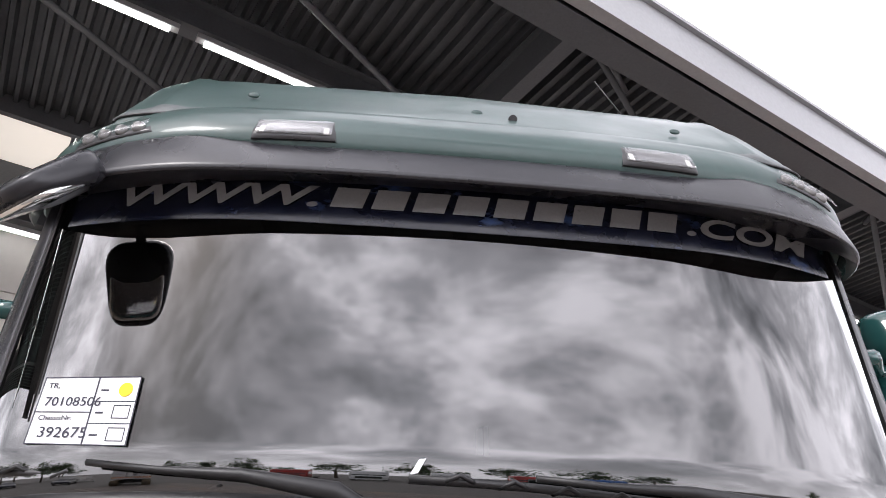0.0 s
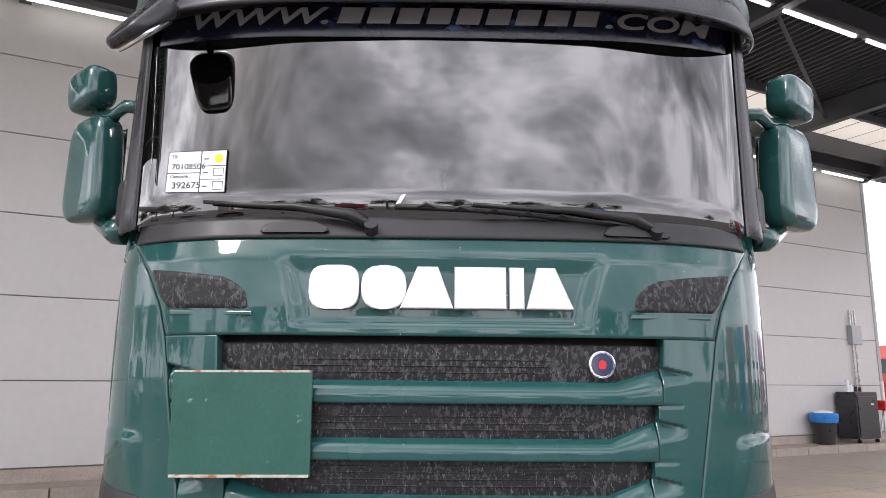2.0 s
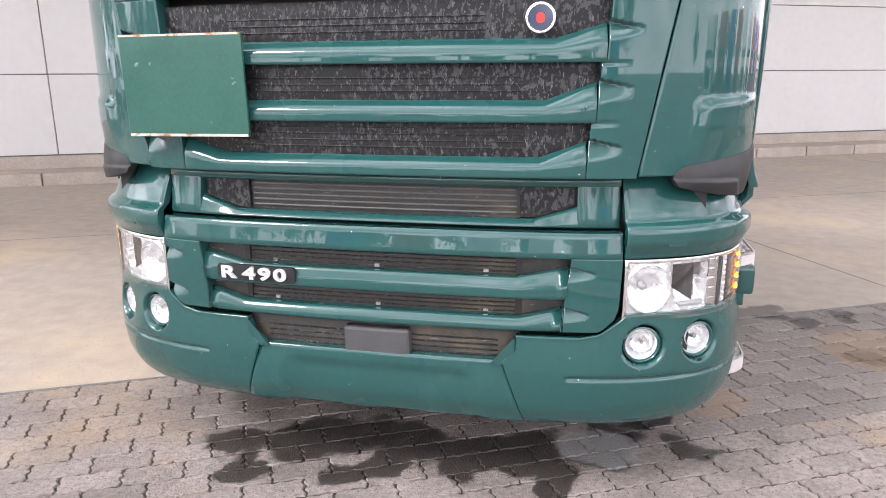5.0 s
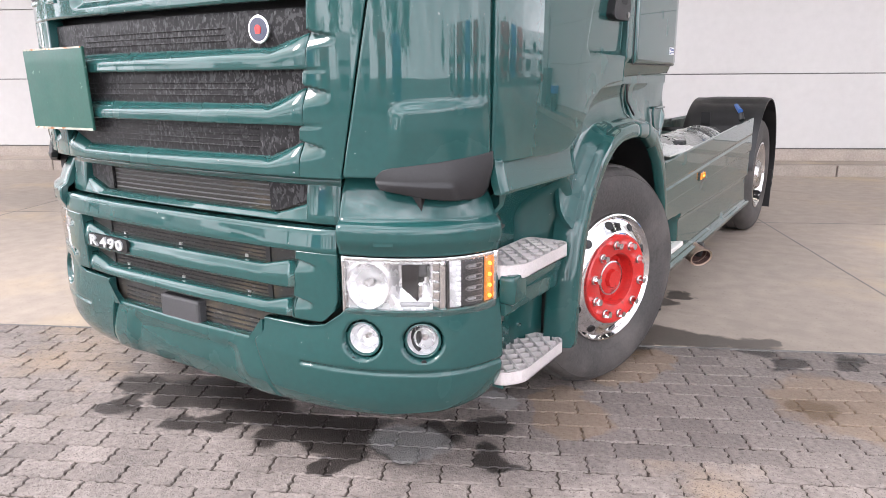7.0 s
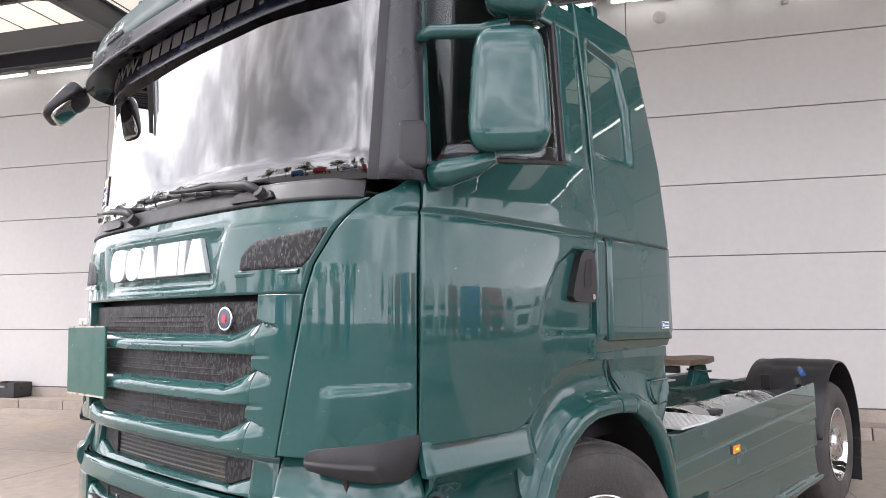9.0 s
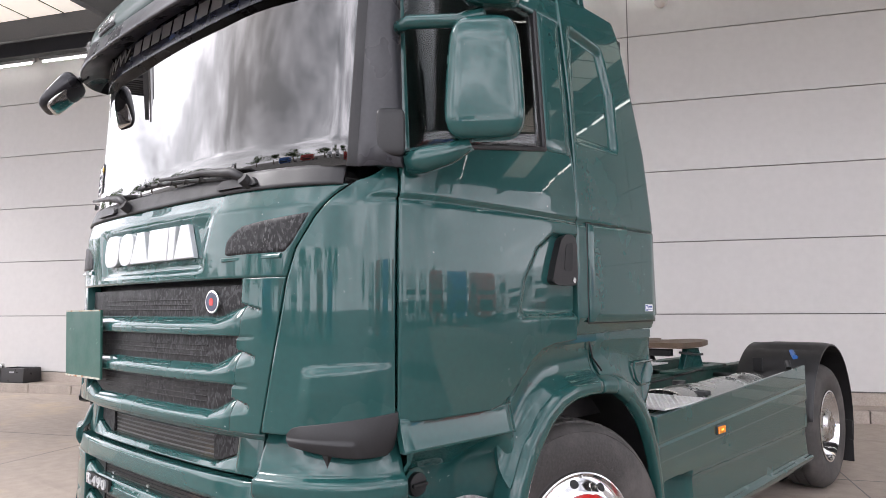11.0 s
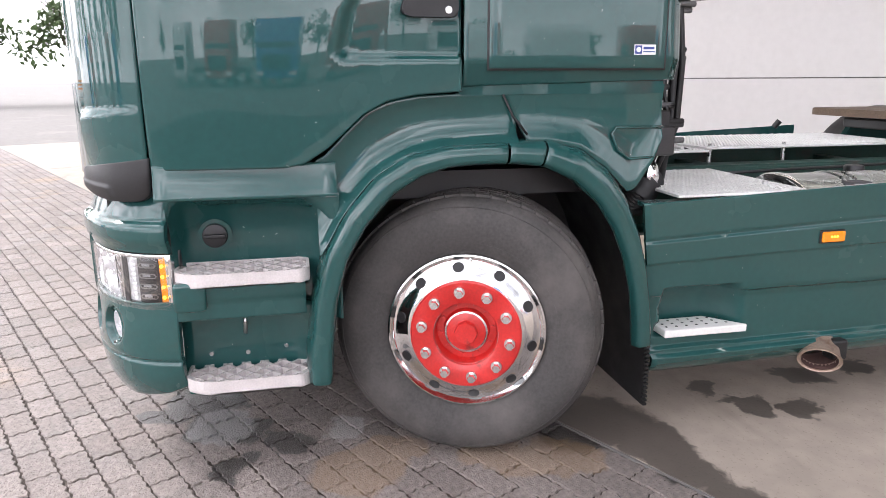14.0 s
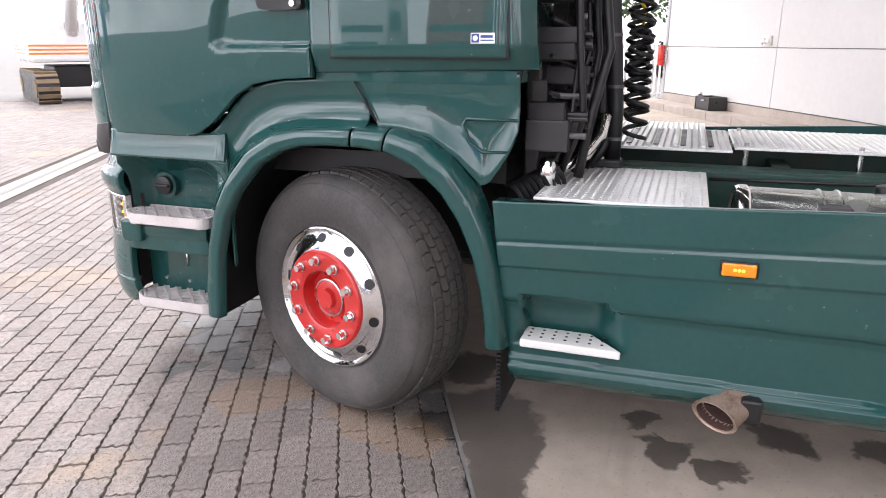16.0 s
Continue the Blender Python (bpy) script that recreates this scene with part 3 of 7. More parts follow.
skin("grille_backing", at_x(-.80), at_x(.80), 1.12, 1.66, BLACK, -.075, .01, 18, 2, "black panel behind the grille")
# bars under each opening, with a lit ledge on top
tops = [1.517, 1.342, 1.174]
lows = [1.446, 1.275, 1.112]
for k in range(3):
    hw, ch, rise = OPEN[k][2], OPEN[k][4], OPEN[k][5]
    top = mirror_tab([(0, tops[k]), (at_x(ch), tops[k]), (at_x(hw), tops[k] + rise)])
    nxt = OPEN[k + 1][3] if k < 2 else .80
    skin("grille_bar", at_x(-hw), at_x(hw), lows[k], top, PAINT, lambda s, t: -0.034 * max(0, (t - .45) / .55) ** 1.4 + 0.004, .05, 30, 8, round_=.004)
# side columns beside the openings, and the ledges that run out into them
for s in (1, -1):
    inner = [(1.112, at_x(.655)), (1.275, at_x(.664)), (1.2751, at_x(.678)), (1.446, at_x(.686)), (1.4461, at_x(.700)), (1.652, at_x(.711))]
    sgn = lambda tab: [(z, s * a) for z, a in tab]

    def ledges(q, t, s=s):
        """Hollows beside the openings that run out into the column."""
        z = 1.112 + .54 * t
        a0, a1 = lerp_table(inner, z), lerp_table(seam_arc, z)
        a = a0 + (a1 - a0) * (q if s > 0 else 1 - q)
        d = .002
        for k in range(3):
            u = (a - at_x(OPEN[k][2]) + .004) / .105
            lo = tops[k] - .012 + .016 * u
            hi = tops[k] + OPEN[k][5] + .006 - .022 * u
            if 0 <= u <= 1 and lo < z < hi:
                d -= .034 * (1 - u) ** .7 * ((z - lo) / (hi - lo)) ** 1.2
            # flat shadow line that runs out from the top of each opening
            zt_ = OPEN[k][1] - .002
            if k and -.1 < u < .9 and abs(z - zt_) < .006:
                d -= .006 * (1 - u)
        return d
    skin("grille_column", sgn(inner), sgn(seam_arc), 1.112, 1.652, PAINT, ledges, .06, 36, 110, round_=.004)
# worn mesh inserts in the openings, each with its chamfered outline
for k, (z0, z1, w0, w1, ch, rise) in enumerate(OPEN):
    bot = mirror_tab([(0, z0 - .012), (at_x(ch), z0 - .012), (at_x(w1), z0 + rise - .006)])
    skin("grille_insert", at_x(-w1), at_x(w1), bot, z1 + .008, WORNMESH, -.03, .02, 30, 3, "black grille insert with flaking grey coating", round_=.003)
    for q in range(4 if k == 2 else 3):
        zz = z0 + .022 + .02 * q
        skin("insert_rib", at_x(-.47), at_x(.47 if k else .35), zz, zz + .004, WORNMESH, -.0265, .004, 16, 1, round_=.001)

# front panel above, with recess for the emblem letters and the two corner vents
ptop = mirror_tab([(0, 1.968), (at_x(.5), 1.970), (at_x(1.0), 1.972)])


def recess(s, t):
    x, z = abs(2 * s - 1) * 1.0, 1.655 + .315 * t
    e = max((x - .475) / .03, (1.70 - z) / .014, 0)
    return 0.004 - 0.016 * (1 - min(1, e)) if z < 1.86 else 0.004 - 0.016 * (1 - min(1, max(e, (z - 1.86) / .06)))


skin("front_panel", [(z, -a) for z, a in seam_arc], seam_arc, 1.652, 1.972, PAINT, recess, .03, 90, 30, round_=.006)
for s in (1, -1):
    vb_ = [(at_x(.616), 1.742), (at_x(.63), 1.735), (at_x(.890), 1.739), (at_x(.915), 1.765), (at_x(.968), 1.866)]
    vt_ = [(at_x(.616), 1.748), (at_x(.628), 1.79), (at_x(.66), 1.818), (at_x(.70), 1.838), (at_x(.80), 1.853), (at_x(.968), 1.872)]
    skin("corner_vent", s * at_x(.616), s * at_x(.968), sorted((s * a, z) for a, z in vb_), sorted((s * a, z) for a, z in vt_), WORNMESH, .008, .012, 18, 6, "black corner vent with flaking coating", round_=.004)
    prism("vent_ledge", [(.60, 1.712), (.60, 1.728), (.882, 1.733), (.878, 1.717)][::s], lambda a, b, d, s=s: body(s * at_x(a), b, d), .013, PAINT, truck, bevel=.004)
# emblem letters as plain silver shapes
shapes = [rounded([(-.421, 1.735), (-.262, 1.735), (-.262, 1.876), (-.421, 1.876)], .05), rounded([(-.255, 1.735), (-.112, 1.735), (-.112, 1.876), (-.255, 1.876)], .06),
          [(-.132, 1.738), (.038, 1.738), (-.012, 1.873), (-.078, 1.873)], [(.040, 1.738), (.205, 1.738), (.205, 1.873), (.040, 1.873)],
          [(.215, 1.738), (.262, 1.738), (.262, 1.873), (.215, 1.873)], [(.268, 1.739), (.420, 1.739), (.362, 1.873), (.304, 1.873)]]
for sh in shapes:
    prism("emblem_block", sh, lambda a, b, d: body(at_x(a), b, d - .010), .022, SILVER, truck, "brushed silver emblem block", bevel=.004)
# round badge, plain
prism("badge_ring", [(.511 + .044 * math.cos(a / 24 * math.tau), 1.570 + .044 * math.sin(a / 24 * math.tau)) for a in range(24)], lambda a, b, d: body(at_x(a), b, d - .034), .020, CHROME, truck, "chrome rimmed round badge", bevel=.003)
prism("badge_disc", [(.511 + .036 * math.cos(a / 20 * math.tau), 1.570 + .036 * math.sin(a / 20 * math.tau)) for a in range(20)], lambda a, b, d: body(at_x(a), b, d - .0145), .002, BADGEDARK, truck)
prism("badge_mark", rounded([(.500, 1.556), (.522, 1.556), (.524, 1.578), (.511, 1.586), (.498, 1.578)], .008), lambda a, b, d: body(at_x(a), b, d - .0127), .002, RED, truck)
# loose plate fixed on the grille, chipped at its edges
plate = box("covering_plate", (-.818, -.006, -.158), (-.392, .006, .158), PLATEGREEN, truck, "plain green sheet plate with chipped rusty edges", .003)
plate.matrix_basis = pose(0, .425, 1.388, 1.5, -.4, 0)
edge = box("chipped_edge", (-.814, -.0072, -.1585), (-.396, .0, -.150), RUSTEDGE, plate)
edge = box("chipped_edge", (-.814, -.0072, .152), (-.396, .0, .1585), RUSTEDGE, plate)
for x_ in (-.70, -.50):
    cyl("plate_stud", (x_, .43, 1.45), (x_, .50, 1.45), .008, STEEL, truck)

# strip with the radiator opening
G4 = mirror_tab([(0, .978), (at_x(.508), .978), (at_x(.640), 1.018)])
skin("radiator_insert", at_x(-.65), at_x(.65), .965, 1.092, OLDMESH, -.085, .02, 20, 2, "dusty radiator grille insert")
for q in range(5):
    skin("radiator_rib", at_x(-.45), at_x(.45), .990 + .018 * q, .995 + .018 * q, RIBGREY, -.078, .008, 16, 1, round_=.001)
for s in (1, -1):
    prism("worn_end", [(.46, .982), (.50, .982), (.63, 1.025), (.63, 1.075), (.46, 1.078)][::s], lambda a, b, d, s=s: body(s * at_x(a), b, d - .083), .012, WORNMESH, truck, "flaking black end of the radiator grille")
skin("strip_lower", at_x(-.770), at_x(.770), .956, G4, PAINT, lambda s, t: -.035 - .02 * t, .05, 30, 4)
skin("strip_upper", at_x(-.775), at_x(.775), 1.079, 1.108, PAINT, -.05, .03, 24, 2)
for s in (1, -1):
    skin("strip_side", s * at_x(.640), s * at_x(.772), .956, 1.108, PAINT, lambda s_, t: -.035 - .02 * t, .05, 5, 5)

# lower grille flap with two openings
G5 = mirror_tab([(0, .802), (at_x(.46), .802), (at_x(.618), .836)])
G6 = mirror_tab([(0, .671), (at_x(.47), .671), (at_x(.604), .704)])
skin("flap_bar", at_x(-.775), at_x(.775), .868, .946, PAINT, lambda s, t: .008 - .012 * t, .05, 28, 4)
skin("flap_bar", at_x(-.622), at_x(.622), .735, G5, PAINT, lambda s, t: .006 - .03 * max(0, t - .5), .05, 28, 6)
low = mirror_tab([(0, .628), (at_x(.6), .632), (at_x(.69), .650), (at_x(.735), .69), (at_x(.748), .704)])
skin("flap_bar", at_x(-.604), at_x(.604), low, G6, PAINT, lambda s, t: .006 - .03 * max(0, t - .5), .05, 30, 5)
for s in (1, -1):
    finn = [(.60, at_x(.604)), (.72, at_x(.606)), (.868, at_x(.624))]
    fout = [(.60, at_x(.655)), (.645, at_x(.73)), (.675, at_x(.760)), (.71, at_x(.772)), (.868, at_x(.777))]

    def hollows(q, t, s=s):
        z = .632 + .237 * t
        a0, a1 = lerp_table(finn, z), lerp_table(fout, z)
        a = a0 + (a1 - a0) * (q if s > 0 else 1 - q)
        d = .006
        for z_, hw in ((.802, .618), (.671, .604)):
            u = (a - at_x(hw) + .004) / .085
            lo, hi = z_ - .010 + .012 * u, z_ + .040 - .018 * u
            if 0 <= u <= 1 and lo < z < hi:
                d -= .028 * (1 - u) ** .7 * ((z - lo) / (hi - lo)) ** 1.2
        return d
    skin("flap_side", [(z, s * a) for z, a in finn], [(z, s * a) for z, a in fout], .632, .869, PAINT, hollows, .05, 30, 60)
for z0, z1, hw in ((.795, .872, .63), (.664, .740, .615)):
    skin("lower_insert", at_x(-hw), at_x(hw), z0, z1, OLDMESH, -.045, .02, 22, 2, "dusty ribbed lower grille insert")
    for q in range(4):
        skin("insert_rib", at_x(-.47), at_x(.47), z0 + .014 + .014 * q, z0 + .018 + .014 * q, WORNMESH, -.041, .006, 14, 1, round_=.001)
    for xx in (-.36, .0, .36):
        prism("mesh_clip", [(xx - .008, z0 + .012), (xx + .008, z0 + .012), (xx + .008, z0 + .022), (xx - .008, z0 + .022)], lambda a, b, d: body(at_x(a), b, d - .043), .006, STEEL, truck)
    for s in (1, -1):
        prism("insert_joint", [(.455, z0 + .01), (.475, z0 + .01), (.475, z1 - .01), (.455, z1 - .01)][::s], lambda a, b, d, s=s: body(s * at_x(a), b, d - .043), .006, BLACK, truck)
# model badge on the flap
prism("badge_plate", rounded([(-.552, .748), (-.268, .748), (-.268, .800), (-.552, .800)], .014), lambda a, b, d: body(at_x(a), b, d + .004), .012, BLACK, truck, "dark badge plate")
for ch, x_ in (("R", -.538), ("4", -.455), ("9", -.398), ("0", -.342)):
    lt = lettering("model_number", ch, .056, SILVER, Matrix.Identity(4), truck, .004, 0, 1.62, "raised silver model number", bold=.0022)
    for v in lt.data.vertices:
        v.co = body(at_x(x_ + v.co.x), .755 + v.co.y, .018 + v.co.z)

# bumper: centre, corners, chin
skin("bumper_insert", at_x(-.47), at_x(.47), .498, .612, OLDMESH, -.04, .02, 18, 2, "dusty lower air intake")
for q in range(4):
    skin("insert_rib", at_x(-.40), at_x(.40), .524 + .018 * q, .529 + .018 * q, WORNMESH, -.036, .006, 14, 1, round_=.001)
box("towing_cover", (-.112, .443, .512), (.114, .50, .606), COVERGREY, truck, "faded grey plastic towing cover", .01)
bt = mirror_tab([(0, .512), (at_x(.37), .512), (at_x(.43), .538), (at_x(.455), .585)])
BUMPLEAN = lambda s, t: .012 * math.sin(math.pi * min(1, t * 1.1)) - .014 * max(0, .3 - t) / .3


def chin(s, t):
    x = abs(2 * s - 1) * .5
    e = max((x - .335) / .03, 0)
    return BUMPLEAN(s, t) - .014 * (1 - min(1, e)) * (1 if t < .72 else max(0, 1 - (t - .72) / .12))


skin("bumper_centre", [(z, -a) for z, a in ((.300, at_x(.492)), (.53, at_x(.415)))], [(.300, at_x(.492)), (.53, at_x(.415))], .300, .524, PAINT, chin, .04, 40, 16, "painted bumper centre with a recessed field")
for s in (1, -1):
    prism("centre_wing", [(.38, .515), (.422, .515), (.458, .56), (.458, .602), (.452, .602), (.44, .56)][::s], lambda a, b, d, s=s: body(s * at_x(a), b, d - .02), .028, PAINT, truck)
    inb = [(.300, s * at_x(.496)), (.525, s * at_x(.420)), (.56, s * at_x(.455)), (.64, s * at_x(.463))]
    top = [(s * at_x(.46), .612), (s * at_x(.66), .612), (s * at_x(.72), .625), (s * at_x(.775), .665), (s * at_x(.80), .688), (s * at_x(1.15), .69), (s * at_y(.845), .700)]
    bot = [(s * at_x(.496), .300), (s * at_x(.9), .304), (s * at_x(1.07), .318), (s * at_x(1.16), .345), (s * at_y(.845), .375)]

    def cornerf(sv, t, off, s=s, top=top, bot=bot):
        T_ = sorted(top); B_ = sorted(bot)
        a_hi, a_lo0 = s * at_y(.845), s * at_x(.418)
        a = a_lo0 + (a_hi - a_lo0) * sv
        b, tp = lerp_table(B_, a), lerp_table(T_, a)
        z = b + (tp - b) * t
        # the inner end is slanted
        shift = lerp_table([(.300, .075), (.525, .0), (.56, .038), (.64, .046)], z) * max(0, 1 - sv * 5)
        a += s * shift
        groove = -.010 * max(0, 1 - abs(z - .478) / .010) if abs(a) > at_x(.62) else 0
        dd = .014 * math.sin(math.pi * min(1, t * 1.05)) - .022 * (max(0, .25 - t) / .25) ** 2 + groove
        for x_ in (.853, 1.030):
            far = math.hypot(a - s * at_x(x_), z - .585)
            e = max(0.0, min(1.0, (.069 - far) / .012))
            dd -= .072 * e * e * (3 - 2 * e)
        return body(a, z, dd + off)
    shell("bumper_corner", cornerf, 150, 60, .03, PAINT, truck, "glossy green bumper corner", .006, [(at_x(.775) - at_x(.418)) / (at_y(.845) - at_x(.418)), (at_x(.72) - at_x(.418)) / (at_y(.845) - at_x(.418))])
    # round fog lamps, holes and the round side cap
    for x_, rr in ((.853, .053), (1.030, .053)):
        c0, nrm = plan(s * at_x(x_))
        c = body(s * at_x(x_), .585, -.012)
        ax = Vector((nrm.x * .8, nrm.y, 0)).normalized()
        mm = Matrix.Translation(c) @ ax.to_track_quat("X", "Z").to_matrix().to_4x4()
        fog = lathe("fog_lamp", [(rr + .009, -.050), (rr + .007, .006), (rr + .003, .0075), (rr, .004), (rr - .002, .000)], 28, PAINT, truck, "round clear fog lamp in a painted rim", mm)
        lathe("reflector", [(rr, .0035), (rr * .98, -.012), (rr * .86, -.030), (rr * .55, -.041), (.0, -.044)], 28, LAMPWHITE, fog, "", mm)
        inner = mm @ Matrix.Translation((0, s * .005, .003))
        lathe("inner_bowl", [(rr * .70, -.016), (rr * .66, -.012), (rr * .60, -.020), (rr * .40, -.032), (.0, -.038)], 24, MIRROR, fog, "", inner)
        lathe("bulb_cap", [(.009, -.036), (.009, -.016), (.006, -.011), (.0, -.010)], 12, STEEL, fog, "", inner)
        lens_ = lathe("lens", [(rr + .001, .005), (rr * .9, .008), (rr * .5, .011), (.0, .012)], 24, LENS, fog, "", mm)
        lens_.visible_shadow = False
    for x_ in (.822, 1.032):
        prism("plug_hole", [(x_ + .007 * math.cos(k / 10 * math.tau), .519 + .007 * math.sin(k / 10 * math.tau)) for k in range(10)], lambda a, b, d, s=s: body(s * at_x(a), b, d + .009), .002, BLACK, truck)
    a_ = at_y(.745)
    prism("towing_cap", [(a_ + .021 * math.cos(k / 18 * math.tau), .528 + .021 * math.sin(k / 18 * math.tau)) for k in range(18)], lambda a, b, d, s=s: body(s * a, b, d + .008), .005, PAINT, truck, "", .002)

    # headlamp
    hl = skin("headlamp", s * at_x(.785), s * at_y(.835), .668, .862, LAMPDARK, -.075, .02, 16, 4, "large clear headlamp with orange side indicator")
    lens = skin("lens", s * at_x(.790), s * at_y(.825), [(s * at_x(.79), .672), (s * at_y(.825), .668)] if s > 0 else [(s * at_y(.825), .668), (s * at_x(.79), .672)], .862, LENS, .004, .003, 24, 6, "", hl, None, body, .002)
    lens.visible_shadow = False
    for nm, a0, a1, b0, b1 in (("rim", .787, .83, .668, .682), ("rim", .787, .83, .850, .864)):
        skin(nm, s * at_x(.785), s * at_y(.83), b0, b1, CHROME, -.004, .03, 20, 2, "", hl, round_=.003)
    skin("rim", s * at_x(.785), s * at_x(.797), .668, .864, CHROME, -.004, .03, 2, 6, "", hl, round_=.003)
    skin("rim", s * at_x(1.075), s * at_x(1.092), .675, .858, CHROME, -.010, .04, 2, 6, "", hl, round_=.003)
    skin("rim", s * at_y(.815), s * at_y(.835), .668, .864, CHROME, .0, .03, 2, 6, "", hl, round_=.003)

    def lampd(q, t):
        """Round bowl towards the grille, a long slanting pocket beside it."""
        d = -.020
        r = math.hypot((q - .24) / .215, (t - .50) / .43)
        if r < 1:
            d -= .050 * (1 - r * r) ** .55
        d += .008 * math.exp(-((r - 1.06) / .06) ** 2)
        lip = lerp_table([(0, .60), (.35, .50), (1, .46)], t)
        px, py = max(0, min(1, (q - lip) / .09, (.93 - q) / .03)), max(0, min(1, (t - .10) / .30, (.94 - t) / .07))
        return d - .044 * min(px, py)
    skin("reflector", s * at_x(.797), s * at_x(1.072), .682, .850, MIRROR, lampd, .004, 56, 34, "faceted mirror with a round bowl and a slanting pocket", hl)
    c = body(s * at_x(.862), .766, -.056)
    nn = plan(s * at_x(.862))[1]
    mm = Matrix.Translation(c) @ Vector((nn.x * .3, nn.y, 0)).normalized().to_track_quat("X", "Z").to_matrix().to_4x4()
    lathe("bulb_cap", [(.013, -.01), (.013, .014), (.008, .022), (.0, .024)], 14, STEEL, hl, "", mm)
    skin("bulb_shade", s * at_x(1.012), s * at_x(1.045), .792, .832, RIBGREY, -.040, .012, 3, 3, "", hl)
    skin("bulb_mirror", s * at_x(1.005), s * at_x(1.040), .715, .775, CHROME, lambda q, t: -.052 + .016 * math.sin(math.pi * q), .01, 8, 4, "", hl)
    skin("lamp_floor", s * at_x(.965), s * at_x(1.055), .690, .712, FASCIA, -.020, .02, 4, 2, "", hl)
    for q in range(5):
        skin("divider_facet", s * at_x(1.058), s * at_x(1.074), .690 + .032 * q, .720 + .032 * q, CHROME, lambda u, v: -.016 + .006 * u + .003 * v, .004, 2, 2, "", hl, round_=.001)
    skin("lamp_gap", s * at_x(1.0925), s * at_x(1.097), .680, .852, LAMPDARK, -.004, .03, 2, 6, "", hl, round_=.001)
    skin("indicator_housing", s * at_x(1.098), s * at_y(.700), .685, .85, LAMPWHITE, -.020, .01, 6, 4, "", hl)
    for q in range(9):
        skin("light_guide_rib", s * at_y(.684), s * at_y(.699), .692 + .0172 * q, .705 + .0172 * q, LAMPWHITE, -.013, .006, 2, 2, "", hl, round_=.002)
    skin("indicator_housing", s * at_y(.702), s * at_y(.785), .685, .85, LAMPDARK, -.018, .01, 4, 4, "", hl)
    for q in range(4):
        z_ = .711 + .037 * q
        tube("led_bar", [body(s * at_y(y_), z_ + dz_, -.012) for y_, dz_ in ((.712, 0), (.722, .007), (.770, .007), (.776, 0), (.770, -.007), (.722, -.007), (.712, 0))], .0022, LAMPGREY, hl, "", 5)
        skin("led_core", s * at_y(.724), s * at_y(.752), z_ - .004, z_ + .004, FASCIA, -.014, .004, 2, 1, "", hl, round_=.001)
    skin("orange_strip", s * at_y(.787), s * at_y(.815), .69, .848, ORANGE, -.012, .008, 3, 6, "orange indicator strip", hl)
    for q in range(4):
        z_ = .712 + .037 * q
        blob("orange_led", body(s * at_y(.801), z_, -.006), (.006, .006, .006), ORANGELIT, hl, "", 1.0, 10, 6)

    # shoulder panel above the headlamp and black air vane
    def shoulder(q, t):
        rise = min(1, t / .22)
        fall = min(1, max(0, (.46 - t) / .10))
        return .020 * (rise * rise * (3 - 2 * rise)) * (fall * fall * (3 - 2 * fall)) - .075 * max(0, (t - .30) / .70) ** 1.3
    skin("shoulder_panel", s * at_x(.782), s * at_y(.83), .868, 1.125, PAINT, shoulder, .03, 30, 40, "curved green panel over the headlamp")
    prism("washer_cap", [(.90, .905), (.955, .905), (.955, .935), (.90, .935)][::s], lambda a, b, d, s=s: body(s * at_x(a), b, d + .016), .003, PAINT, truck, "", .001)
    VT = [(0, 1.120), (.05, 1.142), (.12, 1.150), (1, 1.192)]
    VB = [(0, 1.108), (.04, 1.084), (.40, 1.056), (.58, 1.047), (.75, 1.044), (.90, 1.048), (.97, 1.068), (1, 1.12)]

    def vanef(sv, t, off, s=s):
        a = s * (at_x(.908) + (at_y(.80) - at_x(.908)) * sv)
        lo, hi = lerp_table(VB, sv), lerp_table(VT, sv)
        z = lo + (hi - lo) * t
        step = .020 * min(1, max(0, (1.112 - .02 * sv - z) / .008)) * min(1, max(0, (.60 + (z - 1.11) * -1.2 - sv) / .04))
        return body(a, z, .006 + .010 * math.sin(math.pi * min(1, .15 + .85 * t)) * min(1, sv * 6) + step * .25 - .016 * (1 - t) * max(0, min(1, (sv - .6) * 3)) + off)
    shell("air_vane", vanef, 44, 22, .025, BLACK, truck, "matt black corner air vane", .004)

    # corner panel, dented near its foot
    st = [(1.135, s * at_x(.808)), (1.65, s * at_x(.902)), (1.75, s * at_x(.932)), (1.86, s * at_x(.991)), (1.93, s * at_x(1.041)), (1.985, s * at_x(1.091)), (2.03, s * at_x(1.11))]
    en = [(1.135, s * at_y(.792)), (2.06, s * at_y(.792))]

    def cornerp(sv, t, off, s=s, st=st):
        top = lerp_table([(0, 1.985), (.25, 2.0), (.6, 2.035), (1, 2.06)], sv)
        z = 1.118 + (top - 1.118) * t
        a = fn(st)(z) + (s * at_y(.792) - fn(st)(z)) * sv
        inw = -.035 * max(0, (z - 1.90) / .16) ** 2
        q = sv
        wide = lerp_table([(0, 0), (.27, 0), (.37, 1), (.92, .25), (.97, 0), (1, 0)], q)
        foot = 1.300 + .040 * q
        high = .020 + .024 * (1 - q)
        up = max(0.0, min(1.0, (foot + high - z) / high))
        inw += .017 * wide * up * up * (3 - 2 * up) * max(0.0, min(1.0, (z - 1.14) / .12))
        if q > .52:
            inw += waist(z) * min(1, (q - .52) / .12)
        return body(a, z, inw + off + .002)
    shell("corner_panel", cornerp, 40, 120, .03, PAINT, truck, "glossy green wraparound corner panel", .006)

